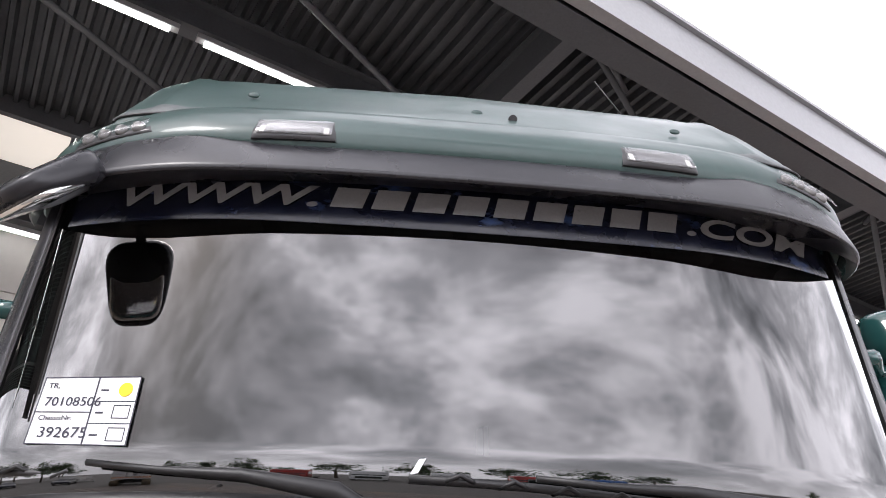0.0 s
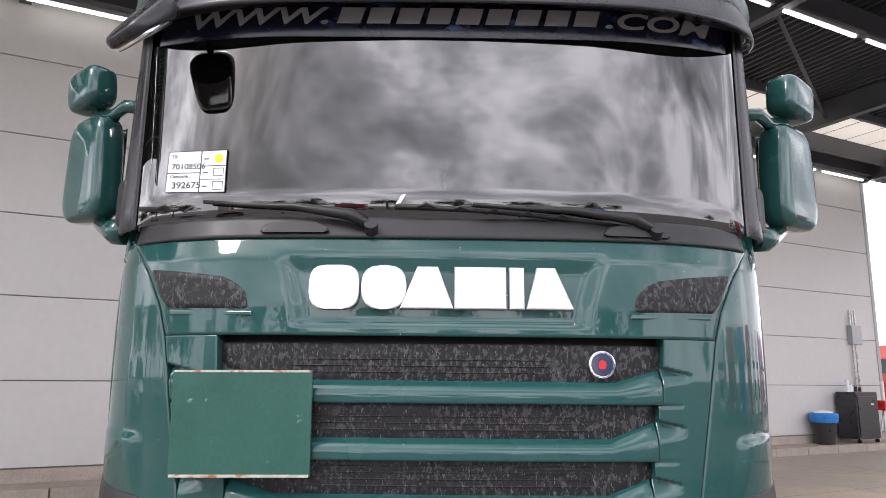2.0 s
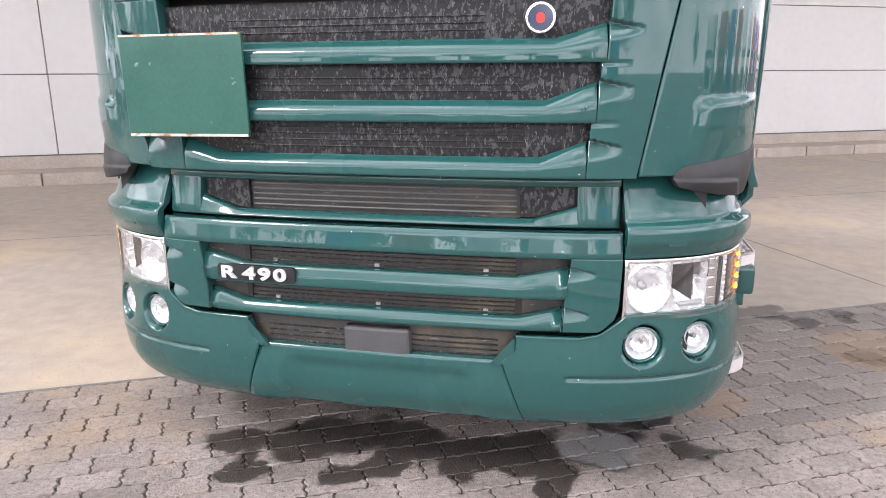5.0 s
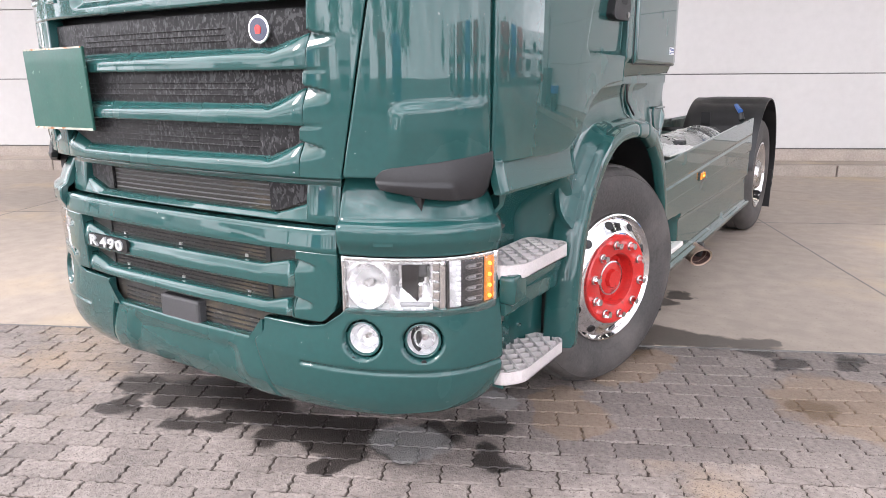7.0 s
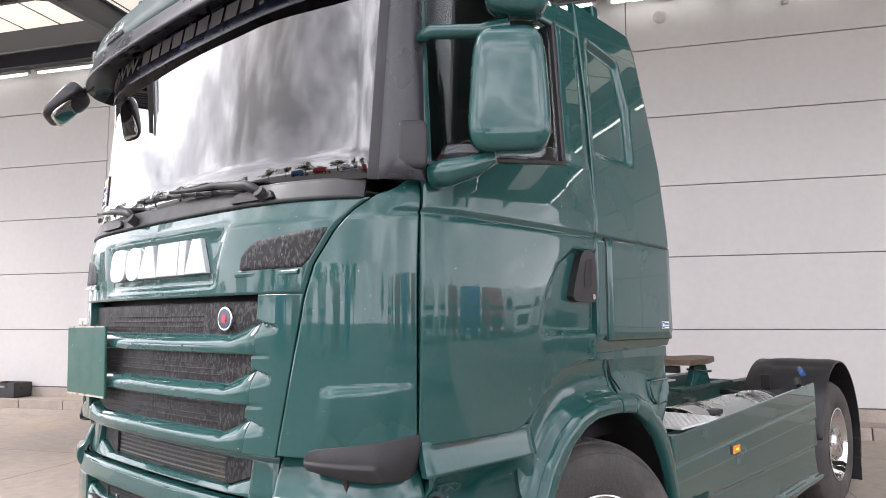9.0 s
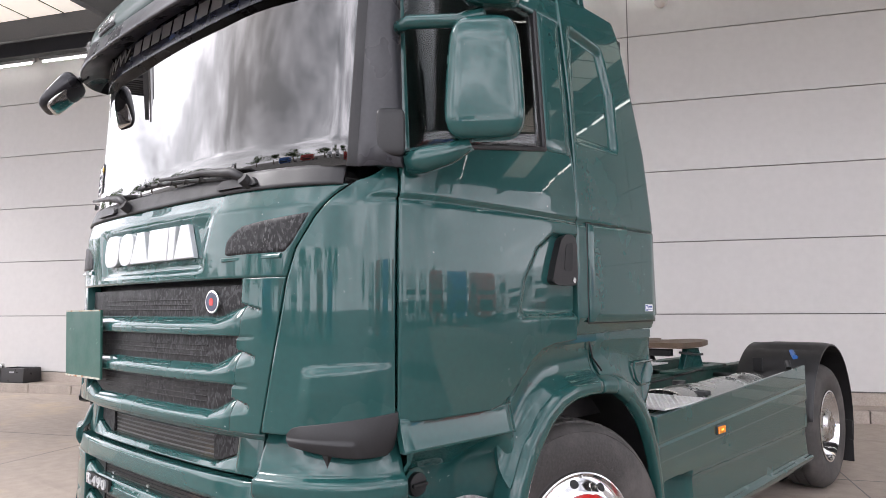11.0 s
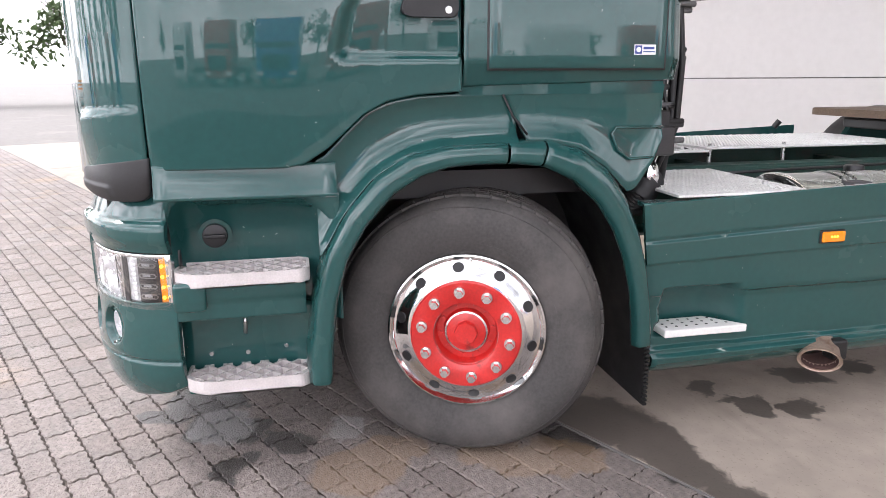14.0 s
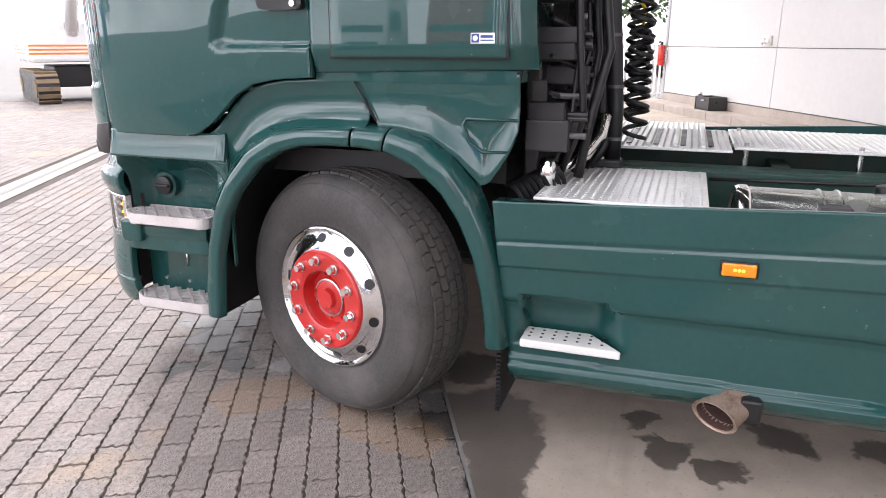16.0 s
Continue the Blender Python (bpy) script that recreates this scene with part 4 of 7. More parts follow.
# cowl under the windscreen
COWL = lambda a, z, d=0.0: body(a, z, d, [(1.9, .018), (1.97, .024), (2.05, .042)])
skin("windscreen_cowl", at_x(-1.06), at_x(1.06), 1.968, 2.045, BLACK, lambda s, t: .012 * (1 - t), .03, 40, 5, "black plastic cowl under the windscreen", surf=COWL)
for x_ in (-.48, .64):
    prism("cowl_scoop", rounded([(x_ - .12, 1.985), (x_ + .12, 1.985), (x_ + .09, 2.02), (x_ - .09, 2.02)], .03), lambda a, b, d: COWL(at_x(a), b, d + .004), .02, BLACK, truck, "", .006)


# windscreen on its own leaning surface
def screen(x, z, d=0.0):
    return Vector((x, .478 + .075 * x * x + .25 * max(0, abs(x) - .5) ** 2 + .05 * (z - 2.03) - d, z))


def screenf(s, t, off):
    z = 2.035 + .90 * t
    hw = 1.082 + .02 * t
    return screen((2 * s - 1) * hw, z, off)


ws = shell("windscreen", screenf, 30, 8, .006, WINDGLASS, truck, "large windscreen reflecting the cloudy sky", .001)
ws.visible_shadow = False
for s in (1, -1):
    def sealf(sv, t, off, s=s):
        z = 2.03 + .84 * t
        x = s * (1.077 + .02 * t + .024 * sv)
        return screen(x, z, .006 + off) + Vector((0, .02 * sv, 0))
    shell("screen_seal", sealf, 2, 10, .02, BLACK, truck, "", .003)

    def pillarf(sv, t, off, s=s):
        z = 2.03 + .90 * t
        p0 = screen(s * (1.100 + .02 * t), z) + Vector((0, .012, 0))
        p1 = Vector((s * 1.20 * (1 - .042 * (z - 2.02)), .800 + .02 * t, z))
        k = sv
        p = p0.lerp(p1, k)
        out = Vector((s * (p1.y - p0.y), -(abs(p1.x) - abs(p0.x)), 0)).normalized()
        return p + out * (off + .025 * math.sin(math.pi * k))
    shell("a_pillar", pillarf, 6, 10, .02, VISORBLACK, truck, "satin black windscreen pillar", .003)
    cap = blob("pillar_cap", (s * 1.168, .765, 2.15), (.028, .052, .085), BLACK, truck, "black plastic pillar cap", .35, m=pose(0, 0, 0, 0, 0, -s * 38))

# interior seen through the glass
cabin = box("cabin_lining", (-1.08, .95, 1.75), (1.08, 2.55, 2.95), INTERIOR, truck, "dark cab interior")
bmc = box_bm((-1.10, .80, 1.78), (1.10, 2.55, 3.0))
for f_ in [f for f in bmc.faces if f.normal.y < -.5]:
    bmc.faces.remove(f_)
cabin.data = bpy.data.meshes.new("cabin_lining")
bmc.to_mesh(cabin.data)
bmc.free()
cabin.data.materials.append(INTERIOR)
box("dashboard", (-1.0, .70, 1.80), (1.0, 1.02, 2.02), INTERIOR, truck, "dark dashboard", .04)
sw = lathe("steering_wheel", [(.235 + .016 * math.cos(k / 8 * math.tau), .016 * math.sin(k / 8 * math.tau)) for k in range(8)], 36, BLACK, truck, "black steering wheel", Matrix.Translation((.55, 1.10, 2.12)) @ pose(0, 0, 0, 0, -58, 90) , closed=True)
cyl("steering_column", (.55, 1.0, 1.95), (.55, 1.10, 2.12), .05, BLACK, truck)
for s in (1, -1):
    seat = blob("seat", (s * .56, 1.72, 1.98), (.25, .26, .10), SEATCLOTH, truck, "grey cloth seat", .4)
    blob("backrest", (s * .56, 1.95, 2.32), (.24, .09, .40), SEATCLOTH, seat, "", .4)
# note on the screen
q0 = [screen(-.966, 2.300), screen(-.740, 2.289), screen(-.738, 2.136), screen(-.968, 2.150)]


def note(u, v, d):
    p = q0[3].lerp(q0[2], u).lerp(q0[0].lerp(q0[1], u), v)
    return p + Vector((0, -d - .003, 0))


prism("paper_note", [(0, 0), (1, 0), (1, 1), (0, 1)], note, .002, PAPER, truck, "white form with handwritten numbers behind the windscreen")
for u0, v0, u1, v1 in ((.0, .46, .58, .475), (.565, .0, .58, 1.0), (.58, .30, 1.0, .312), (.58, .62, 1.0, .632), (.0, .985, 1, 1.0), (.0, .0, 1, .012), (.0, .0, .008, 1), (.992, 0, 1, 1)):
    prism("form_line", [(u0, v0), (u1, v0), (u1, v1), (u0, v1)], note, .0032, INK, truck)
for u0, v0 in ((.79, .38), (.79, .06)):
    for e in ((0, 0, .17, .012), (0, .18, .17, .192), (0, 0, .008, .19), (.162, 0, .17, .19)):
        prism("form_box", [(u0 + e[0], v0 + e[1]), (u0 + e[2], v0 + e[1]), (u0 + e[2], v0 + e[3]), (u0 + e[0], v0 + e[3])], note, .0032, INK, truck)
for v0 in (.13, .45, .78):
    prism("form_word", [(.62, v0), (.70, v0), (.70, v0 + .025), (.62, v0 + .025)], note, .0032, INK, truck)
prism("yellow_dot", [(.87 + .07 * math.cos(k / 18 * math.tau), .80 + .105 * math.sin(k / 18 * math.tau)) for k in range(18)], note, .0035, YELLOW, truck, "round yellow sticker")
for txt, u0, v0, sz in (("TR.", .06, .83, .018), ("70108506", .07, .56, .030), ("ChassisNr:", .06, .35, .016), ("392675", .10, .10, .034)):
    tx = lettering("form_text", txt, 1.0, INK, Matrix.Identity(4), truck, .0004)
    for v in tx.data.vertices:
        v.co = note(u0 + v.co.x * sz / .205, v0 + v.co.y * sz / .158, .0036 + v.co.z)
prism("toll_tag", rounded([(-.032, 2.117), (.024, 2.117), (.022, 2.211), (-.030, 2.211)], .014), lambda a, b, d: screen(a, b, d - .012), .004, LAMPDARK, truck, "grey toll tag behind the windscreen")
prism("tag_label", rounded([(-.016, 2.135), (.012, 2.135), (.010, 2.200), (-.014, 2.190)], .006), lambda a, b, d: screen(a, b, d - .007), .001, FASCIA, truck)
prism("tag_label", [(-.155, 2.088), (-.138, 2.092), (-.122, 2.122), (-.136, 2.120)], lambda a, b, d: screen(a, b, d + .001), .001, PAPER, truck)

# wipers
for piv, tip, mid in (((.705, .488, 2.008), (-.157, .462, 2.068), (.10, .448, 2.082)), ((-.230, .452, 2.006), (-1.060, .618, 2.086), (-.80, .520, 2.098))):
    w = cyl("wiper", (piv[0], piv[1] + .02, piv[2] - .02), (piv[0], piv[1] - .02, piv[2] + .005), .022, BLACK, truck, "black windscreen wiper", 14)
    P0, P1, Pm = Vector(piv), Vector(tip), Vector(mid)
    tube("arm", [P0, P0 + (Pm - P0) * .12 + Vector((0, -.012, .026)), P0.lerp(Pm, .45) + Vector((0, -.012, .026)), P0.lerp(Pm, .75) + Vector((0, -.008, .008)), Pm], [.016, .020, .013, .008, .007], BLACK, w, "", 8)
    d_ = (P1 - Pm).normalized()
    tube("blade", [P1.lerp(P0, .86 * k / 6) + Vector((0, .010 - .035 * math.sin(math.pi * k / 6) * .2, .010 + .010 * math.sin(math.pi * k / 6))) for k in range(7)], .009, BLACK, w, "", 6)
    for k in range(5):
        c = P1.lerp(P0, .12 + .13 * k) + Vector((0, 0, .012))
        tube("bracket", [c + Vector((-.03, .002, .0)), c + Vector((0, -.008, .012)), c + Vector((.03, .002, .0))], .005, BLACK, w, "", 6)

# roof header with lamps, sun visor, banner
HEADLEAN = [(2.6, .03), (2.80, .012), (2.90, .0), (3.03, .05)]
HEAD = lambda a, z, d=0.0: (lambda p: Vector((p.x * 1.058, p.y - .012, p.z)))(body(a, z, d, HEADLEAN))
hl_top = mirror_tab([(0, 3.040), (at_x(.8), 3.045), (at_x(1.05), 3.035), (at_y(.82), 3.01)])
hb = mirror_tab([(0, 2.855), (at_x(.5), 2.857), (at_x(.62), 2.868), (at_x(.72), 2.890), (at_x(1.0), 2.885), (at_y(.82), 2.85)])
skin("roof_header", at_y(.84, -1), at_y(.84, 1), hb, hl_top, ROOFPAINT, lambda s, t: .02 * math.sin(math.pi * min(1, t)), .03, 60, 8, "green roof header with lamps", surf=HEAD)


def visorf(sv, t, off):
    a = at_y(.80, -1) + (at_y(.80, 1) - at_y(.80, -1)) * sv
    x = abs(plan(a)[0].x)
    k = max(0.0, (abs(a) - at_x(.85)) / (at_y(.80) - at_x(.85)))
    zt = lerp_table([(0, 2.876), (.5, 2.878), (.62, 2.888), (.72, 2.908), (1.0, 2.902), (1.2, 2.875)], x)
    p = HEAD(a, zt, .002)
    q = HEAD(a, 2.80, .058 - .045 * k ** 1.5)
    q.z = 2.770 + .030 * k ** 2
    nrm = plan(a)[1]
    out = Vector((nrm.x * .8, nrm.y * .8, .5)).normalized()
    return q.lerp(p, t) + out * (off + .004 * math.sin(math.pi * t) ** .8)


shell("sun_visor", visorf, 64, 10, .010, VISORBLACK, truck, "satin black wraparound sun visor", .004)


def bannerp(x, z, d=0.0):
    return screen(x, z, d + .0015)


def under(s, t, off):
    sv = .05 + .90 * s
    p = visorf(sv, .0, -.010)
    q = bannerp(max(-1.06, min(1.06, p.x * .98)), 2.83)
    q.y = max(q.y, p.y - .02)
    return p.lerp(q, t) + Vector((0, 0, -off + .012 * math.sin(math.pi * t)))


shell("visor_underside", under, 40, 4, .008, VISORBLACK, truck, "", .002)
shell("banner", lambda s, t, off: bannerp((2 * s - 1) * 1.06, 2.698 + .034 * (2 * s - 1) ** 2 + (.155 - .034 * (2 * s - 1) ** 2) * t, off), 40, 3, .004, BANNER, truck, "dark blue banner on the windscreen with grey lettering", .001)


BASE = lambda x: 2.748 + .028 * x * x


def banner_text(txt, x0, width, sz):
    cu = lettering("banner_text", txt, sz, BANNERTEXT, Matrix.Identity(4), truck, .0006, .25, bold=.0022)
    xs = [v.co.x for v in cu.data.vertices]
    k = width / (max(xs) - min(xs))
    lo = min(xs)
    for v in cu.data.vertices:
        v.co = bannerp(x0 + (v.co.x - lo) * k, BASE(x0 + (v.co.x - lo) * k) + v.co.y * 1.02, .0045 + v.co.z)


banner_text("WWW.", -.92, .512, .088)
banner_text(".COM", .575, .425, .088)
for k in range(9):
    x0, x1 = -.378 + .1045 * k, -.378 + .1045 * k + .098
    prism("banner_bar", [(x0, 0), (x1 - .016, 0), (x1 + .002, .062), (x0 + .016, .062)], lambda a, b, d: bannerp(a, BASE(a) + b, d + .004), .0015, BANNERTEXT, truck)
# lamps in the header
for s in (1, -1):
    xa, xb = .366, .571
    box_ = skin("spot_lamp", s * at_x(xa), s * at_x(xb), 2.884, 2.962, LAMPDARK, .020, .05, 4, 3, "rectangular clear driving lamp", surf=HEAD)
    skin("reflector", s * at_x(xa + .012), s * at_x(xb - .012), 2.896, 2.950, LAMPSMOKE, .0212, .003, 10, 6, "", box_, surf=HEAD, round_=.002)
    for x_ in (xa + .018, xb - .030):
        skin("bulb_holder", s * at_x(x_), s * at_x(x_ + .012), 2.899, 2.926, FENCEWHITE, .0232, .003, 2, 2, "", box_, surf=HEAD, round_=.001)
    bowl = [(s * at_x(xa + .040), 2.934), (s * at_x(xa + .062), 2.920), (s * at_x(xb - .062), 2.920), (s * at_x(xb - .040), 2.934)]
    skin("bulb_shield", s * at_x(xa + .036), s * at_x(xb - .036), 2.899, sorted(bowl), RIBGREY, .0232, .003, 12, 3, "", box_, surf=HEAD, round_=.001)
    ln = skin("lens", s * at_x(xa + .010), s * at_x(xb - .010), 2.893, 2.953, LENS, .0275, .002, 6, 3, "", box_, surf=HEAD, round_=.001)
    ln.visible_shadow = False
    ma, mb = .826, 1.035
    mlow = lambda x: 2.922 - .07 * (x - ma)
    led = skin("marker_lamp", s * at_x(ma), s * at_x(mb), sorted([(s * at_x(ma), mlow(ma)), (s * at_x(mb), mlow(mb))]), sorted([(s * at_x(ma), mlow(ma) + .050), (s * at_x(mb), mlow(mb) + .046)]), LAMPDARK, .018, .03, 6, 3, "clear roof marker lamp", surf=HEAD)
    for q in range(4):
        x_ = ma + .036 + .044 * q
        blob("led", HEAD(s * at_x(x_), mlow(x_) + .024, .022), (.017, .010, .017), LAMPGREY, led, "", .8, 12, 8)
    ln = skin("lens", s * at_x(ma + .005), s * at_x(mb - .004), sorted([(s * at_x(ma + .005), mlow(ma) + .005), (s * at_x(mb - .004), mlow(mb) + .005)]), sorted([(s * at_x(ma + .005), mlow(ma) + .045), (s * at_x(mb - .004), mlow(mb) + .041)]), LENS, .036, .002, 6, 2, "", led, surf=HEAD, round_=.001)
    ln.visible_shadow = False

# roof fairing
RZ = [(.50, 3.035), (.525, 3.075), (.563, 3.132), (.61, 3.192), (.66, 3.265), (.72, 3.345), (.78, 3.410), (.90, 3.500), (1.0, 3.560), (1.2, 3.65), (1.6, 3.74), (2.1, 3.78), (2.35, 3.78)]
RW = [(.52, .985), (.8, 1.0), (1.1, 1.04), (1.5, 1.08), (2.0, 1.12), (2.35, 1.12)]


def rooff(s, t, off):
    y = .50 + 1.80 * t ** 1.6
    th = math.pi * (s - .075 * math.sin(2 * math.pi * s) * 1.6) * .98 + .01 * math.pi
    zt = lerp_table(RZ, y) - 2.93
    hw = lerp_table(RW, y)
    c, sn = math.cos(th), math.sin(th)
    x = -hw * math.copysign(abs(c) ** .13, c)
    z = 2.93 + zt * abs(sn) ** .13
    y2 = y + .075 * abs(x / hw) ** 3 * max(0, 1 - t)
    ridge = .016 * math.exp(-((abs(x) - .86) / .03) ** 2) if t > .02 else 0
    return Vector((x * (1 + off * .5), y2, z + off + ridge))


shell("roof_fairing", rooff, 60, 26, .02, ROOFPAINT, truck, "rounded green roof fairing", .003)
for x_ in (-.64, .02, .643):
    blob("roof_dimple", (x_, .604 + .02 * x_ * x_, 3.186), (.017, .004, .010), ROOFPAINT, truck, "", .9, 14, 8)
cyl("roof_screw", (.122, .588, 3.150), (.122, .570, 3.143), .013, BLACK, truck, "black roof screw", 14)
shell("roof_band", lambda s, t, off: rooff(.115 + .77 * s, .065 * t, off + .004), 40, 3, .006, BANDGREY, truck, "grey band along the foot of the roof fairing", .001)
tube("roof_gap", [rooff(.10 + .80 * k / 24, 0, .002) for k in range(25)], .005, BLACK, truck, "", 6)
tube("antenna", [(.62, .85, 3.40), (.50, .84, 3.60)], .003, BLACK, truck, "thin aerial", 6)

# cab sides
for s in (1, -1):
    A = lambda y: s * at_y(y)
    dbot = [(A(.80), 1.150), (A(1.24), 1.152), (A(1.30), 1.165), (A(1.38), 1.215), (A(1.50), 1.325), (A(1.58), 1.368), (A(1.68), 1.388), (A(1.84), 1.398)]
    dtop = [(A(.80), 2.075), (A(1.0), 2.13), (A(1.63), 2.225), (A(1.84), 2.235)]

    def doord(sv, t):
        a = A(.800) + (A(1.842) - A(.800)) * sv
        y = plan(a)[0].y
        lo, hi = lerp_table(sorted(dbot), a), lerp_table(sorted(dtop), a)
        z = lo + (hi - lo) * t
        left = lerp_table([(1.49, 1.46), (1.53, 1.405), (1.66, 1.44), (1.79, 1.525), (1.86, 1.64)], z)
        e = max(0.0, min(1.0, (y - left) / .040, (z - 1.495) / .030, (1.868 - z) / .022))
        return waist(z) + .012 * math.sin(math.pi * t) - .024 * e * e * (3 - 2 * e)
    door = skin("door", A(.800), A(1.842), sorted(dbot), sorted(dtop), PAINT, doord, .03, 72, 120, "glossy green cab door reflecting the yard")
    h = prism("door_handle", rounded([(1.63, 1.655), (1.655, 1.735), (1.70, 1.838), (1.735, 1.862), (1.80, 1.865), (1.825, 1.84), (1.825, 1.64), (1.66, 1.640)], .02)[::-s], lambda a, b, d, s=s: body(s * at_y(a), b, d - .014), .034, BLACK, door, "black pull handle with lock", .008)
    prism("grip_slot", rounded([(1.715, 1.70), (1.735, 1.82), (1.79, 1.83), (1.78, 1.70)], .02)[::-s], lambda a, b, d, s=s: body(s * at_y(a), b, d + .0205), .001, INTERIOR, h)
    cyl("lock", body(s * at_y(1.79), 1.662, .015), body(s * at_y(1.79), 1.662, .026), .012, STEEL, h, "", 12)
    # window in its frame
    wb = sorted([(A(.83), 2.085), (A(1.0), 2.135), (A(1.635), 2.228)])
    wtp = sorted([(A(.83), 2.80), (A(1.3), 2.85), (A(1.635), 2.85)])
    glass_ = skin("door_window", A(.815), A(1.64), wb, wtp, SIDEGLASS, -.015, .005, 14, 8, "tinted side window", door)
    glass_.visible_shadow = False
    ftop = sorted([(A(.80), 2.92), (A(1.3), 2.955), (A(1.84), 2.955)])
    skin("window_frame", A(.80), A(1.842), sorted([(A(.80), 2.79), (A(1.3), 2.84), (A(1.84), 2.84)]), ftop, PAINT, .004, .03, 18, 3, "", door)
    skin("window_frame", [(2.06, A(.798)), (2.9, A(.798))], [(2.06, A(.84)), (2.9, A(.835))], 2.06, 2.86, PAINT, .004, .03, 3, 10, "", door)
    skin("window_frame", [(2.2, A(1.635)), (2.9, A(1.62))], [(2.2, A(1.842)), (2.5, A(1.83)), (2.9, A(1.79))], 2.226, 2.86, PAINT, .004, .03, 4, 10, "", door)
    skin("rubber_seal", [(2.2, A(1.615)), (2.9, A(1.60))], [(2.2, A(1.64)), (2.9, A(1.625))], 2.215, 2.86, BLACK, .006, .03, 2, 8, "", door)
    skin("rubber_seal", A(.82), A(1.63), sorted([(A(.82), 2.075), (A(1.0), 2.127), (A(1.63), 2.218)]), sorted([(A(.82), 2.092), (A(1.0), 2.142), (A(1.63), 2.235)]), BLACK, .014, .03, 12, 1, "", door, round_=.003)
    # rear side with locker hatch and sunken field
    rear_end = [(1.43, A(2.69)), (1.8, A(2.67)), (2.35, A(2.60)), (2.7, A(2.49)), (2.95, A(2.40)), (3.2, A(2.25))]

    def rearf(sv, t, off, s=s, rear_end=rear_end):
        z = 1.415 + 1.60 * t
        z += .02 * sv * (1 - t)
        st_ = lerp_table([(1.4, 1.848), (2.24, 1.848), (2.5, 1.84), (2.9, 1.80), (3.1, 1.79)], z)
        a = s * at_y(st_) + (fn(rear_end)(z) - s * at_y(st_)) * sv
        y = st_ + 1e-6
        p, n_ = plan(a)
        f1 = min(1, max(0, (z - 2.30) / .03)) * min(1, max(0, (2.86 - (p.y - 1.9) * .12 - z) / .03)) * min(1, max(0, (p.y - 1.87) / .03)) * min(1, max(0, (lerp_table([(2.3, 2.26), (2.6, 2.25), (2.86, 2.15)], z) - p.y) / .03))
        back = -.05 * max(0, sv - .93) / .07
        under_ = -.035 * max(0, .05 - t) / .05
        return body(a, z, .006 + waist(z) - .024 * f1 + back + under_ + off - .10 * max(0, z - 2.85) ** 1.3)
    shell("sleeper_side", rearf, 48, 180, .03, PAINT, truck, "glossy green sleeper side with a sunken field", .004)
    hatch = skin("locker_hatch", A(1.935), A(2.592), 1.475, 1.925, PAINT, .016, .008, 14, 10, "green locker hatch", round_=.005)
    skin("hatch_gap", A(1.928), A(2.600), 1.468, 1.932, BLACK, .0075, .004, 12, 6, "", hatch, round_=.001)
    if s > 0:
        prism("sticker", [(2.468, 1.5215), (2.552, 1.5215), (2.552, 1.5565), (2.468, 1.5565)], lambda a, b, d: body(at_y(a), b, d + .0165), .001, PAPER, hatch, "small white sticker with a blue mark")
        prism("sticker_mark", [(2.471, 1.5245), (2.498, 1.5245), (2.498, 1.5535), (2.471, 1.5535)], lambda a, b, d: body(at_y(a), b, d + .0175), .001, BLUEMARK, hatch)
        prism("sticker_mark", [(2.4845 + .009 * math.cos(k / 14 * math.tau), 1.539 + .009 * math.sin(k / 14 * math.tau)) for k in range(14)], lambda a, b, d: body(at_y(a), b, d + .0185), .0006, PAPER, hatch)
        prism("sticker_mark", [(2.503, 1.540), (2.545, 1.540), (2.545, 1.549), (2.503, 1.549)], lambda a, b, d: body(at_y(a), b, d + .0175), .001, BLUEMARK, hatch)
        prism("sticker_mark", [(2.503, 1.530), (2.548, 1.530), (2.548, 1.534), (2.503, 1.534)], lambda a, b, d: body(at_y(a), b, d + .0175), .001, BLUEMARK, hatch)
    # mirrors
    mir = blob("wing_mirror", (s * 1.415, .985, 2.340), (.134, .064, .218), PAINT, truck, "large green wing mirror", .42, 28, 18, pose(0, 0, 0, 0, 0, s * 36), lambda x, y, z: (x * (1 - .10 * z), y, z))
    blob("wide_mirror", (s * 1.455, .985, 2.680), (.108, .066, .088), PAINT, mir, "", .5, 24, 14, pose(0, 0, 0, 0, s * 8, s * 36))
    box("mirror_glass", (-.088, .070, -.185), (.088, .078, .185), CHROME, mir, "", .003, m=Matrix.Translation((s * 1.415, .985, 2.340)) @ pose(0, 0, 0, 0, 0, s * 36))
    tube("mirror_arm", [(s * 1.16, .80, 2.535), (s * 1.22, .80, 2.545), (s * 1.33, .94, 2.560), (s * 1.42, .985, 2.575)], .026, PAINT, mir, "", 10)
    tube("mirror_arm", [(s * 1.19, .84, 2.055), (s * 1.24, .86, 2.06), (s * 1.30, .93, 2.085), (s * 1.36, .97, 2.12)], [.05, .05, .04, .03], PAINT, mir, "", 10)

# nearside front mirror hanging from the visor
KL = Vector((-.31, -.60, -.74)).normalized()
KN = Vector((.487, .568, -.664)).normalized()
KW = KN.cross(KL).normalized()
KM = Matrix((KL, KW, KN)).transposed().to_4x4()
KC = Vector((-1.018, .415, 2.680))
fm = blob("kerb_mirror", KC, (.122, .106, .040), VISORBLACK, truck, "black kerb view mirror on an arm", .55, 28, 14, KM, lambda x, y, z: (x, y * (1 - .12 * x), z * (1 - .35 * x)))
blob("mirror_glass", KC + KN * .029, (.100, .090, .012), CHROME, fm, "", .45, 24, 10, KM)
tube("mirror_arm", [KC - KL * .10, KC - KL * .14 + Vector((.01, .02, .01)), (-.925, .50, 2.80)], .018, VISORBLACK, fm, "", 8)


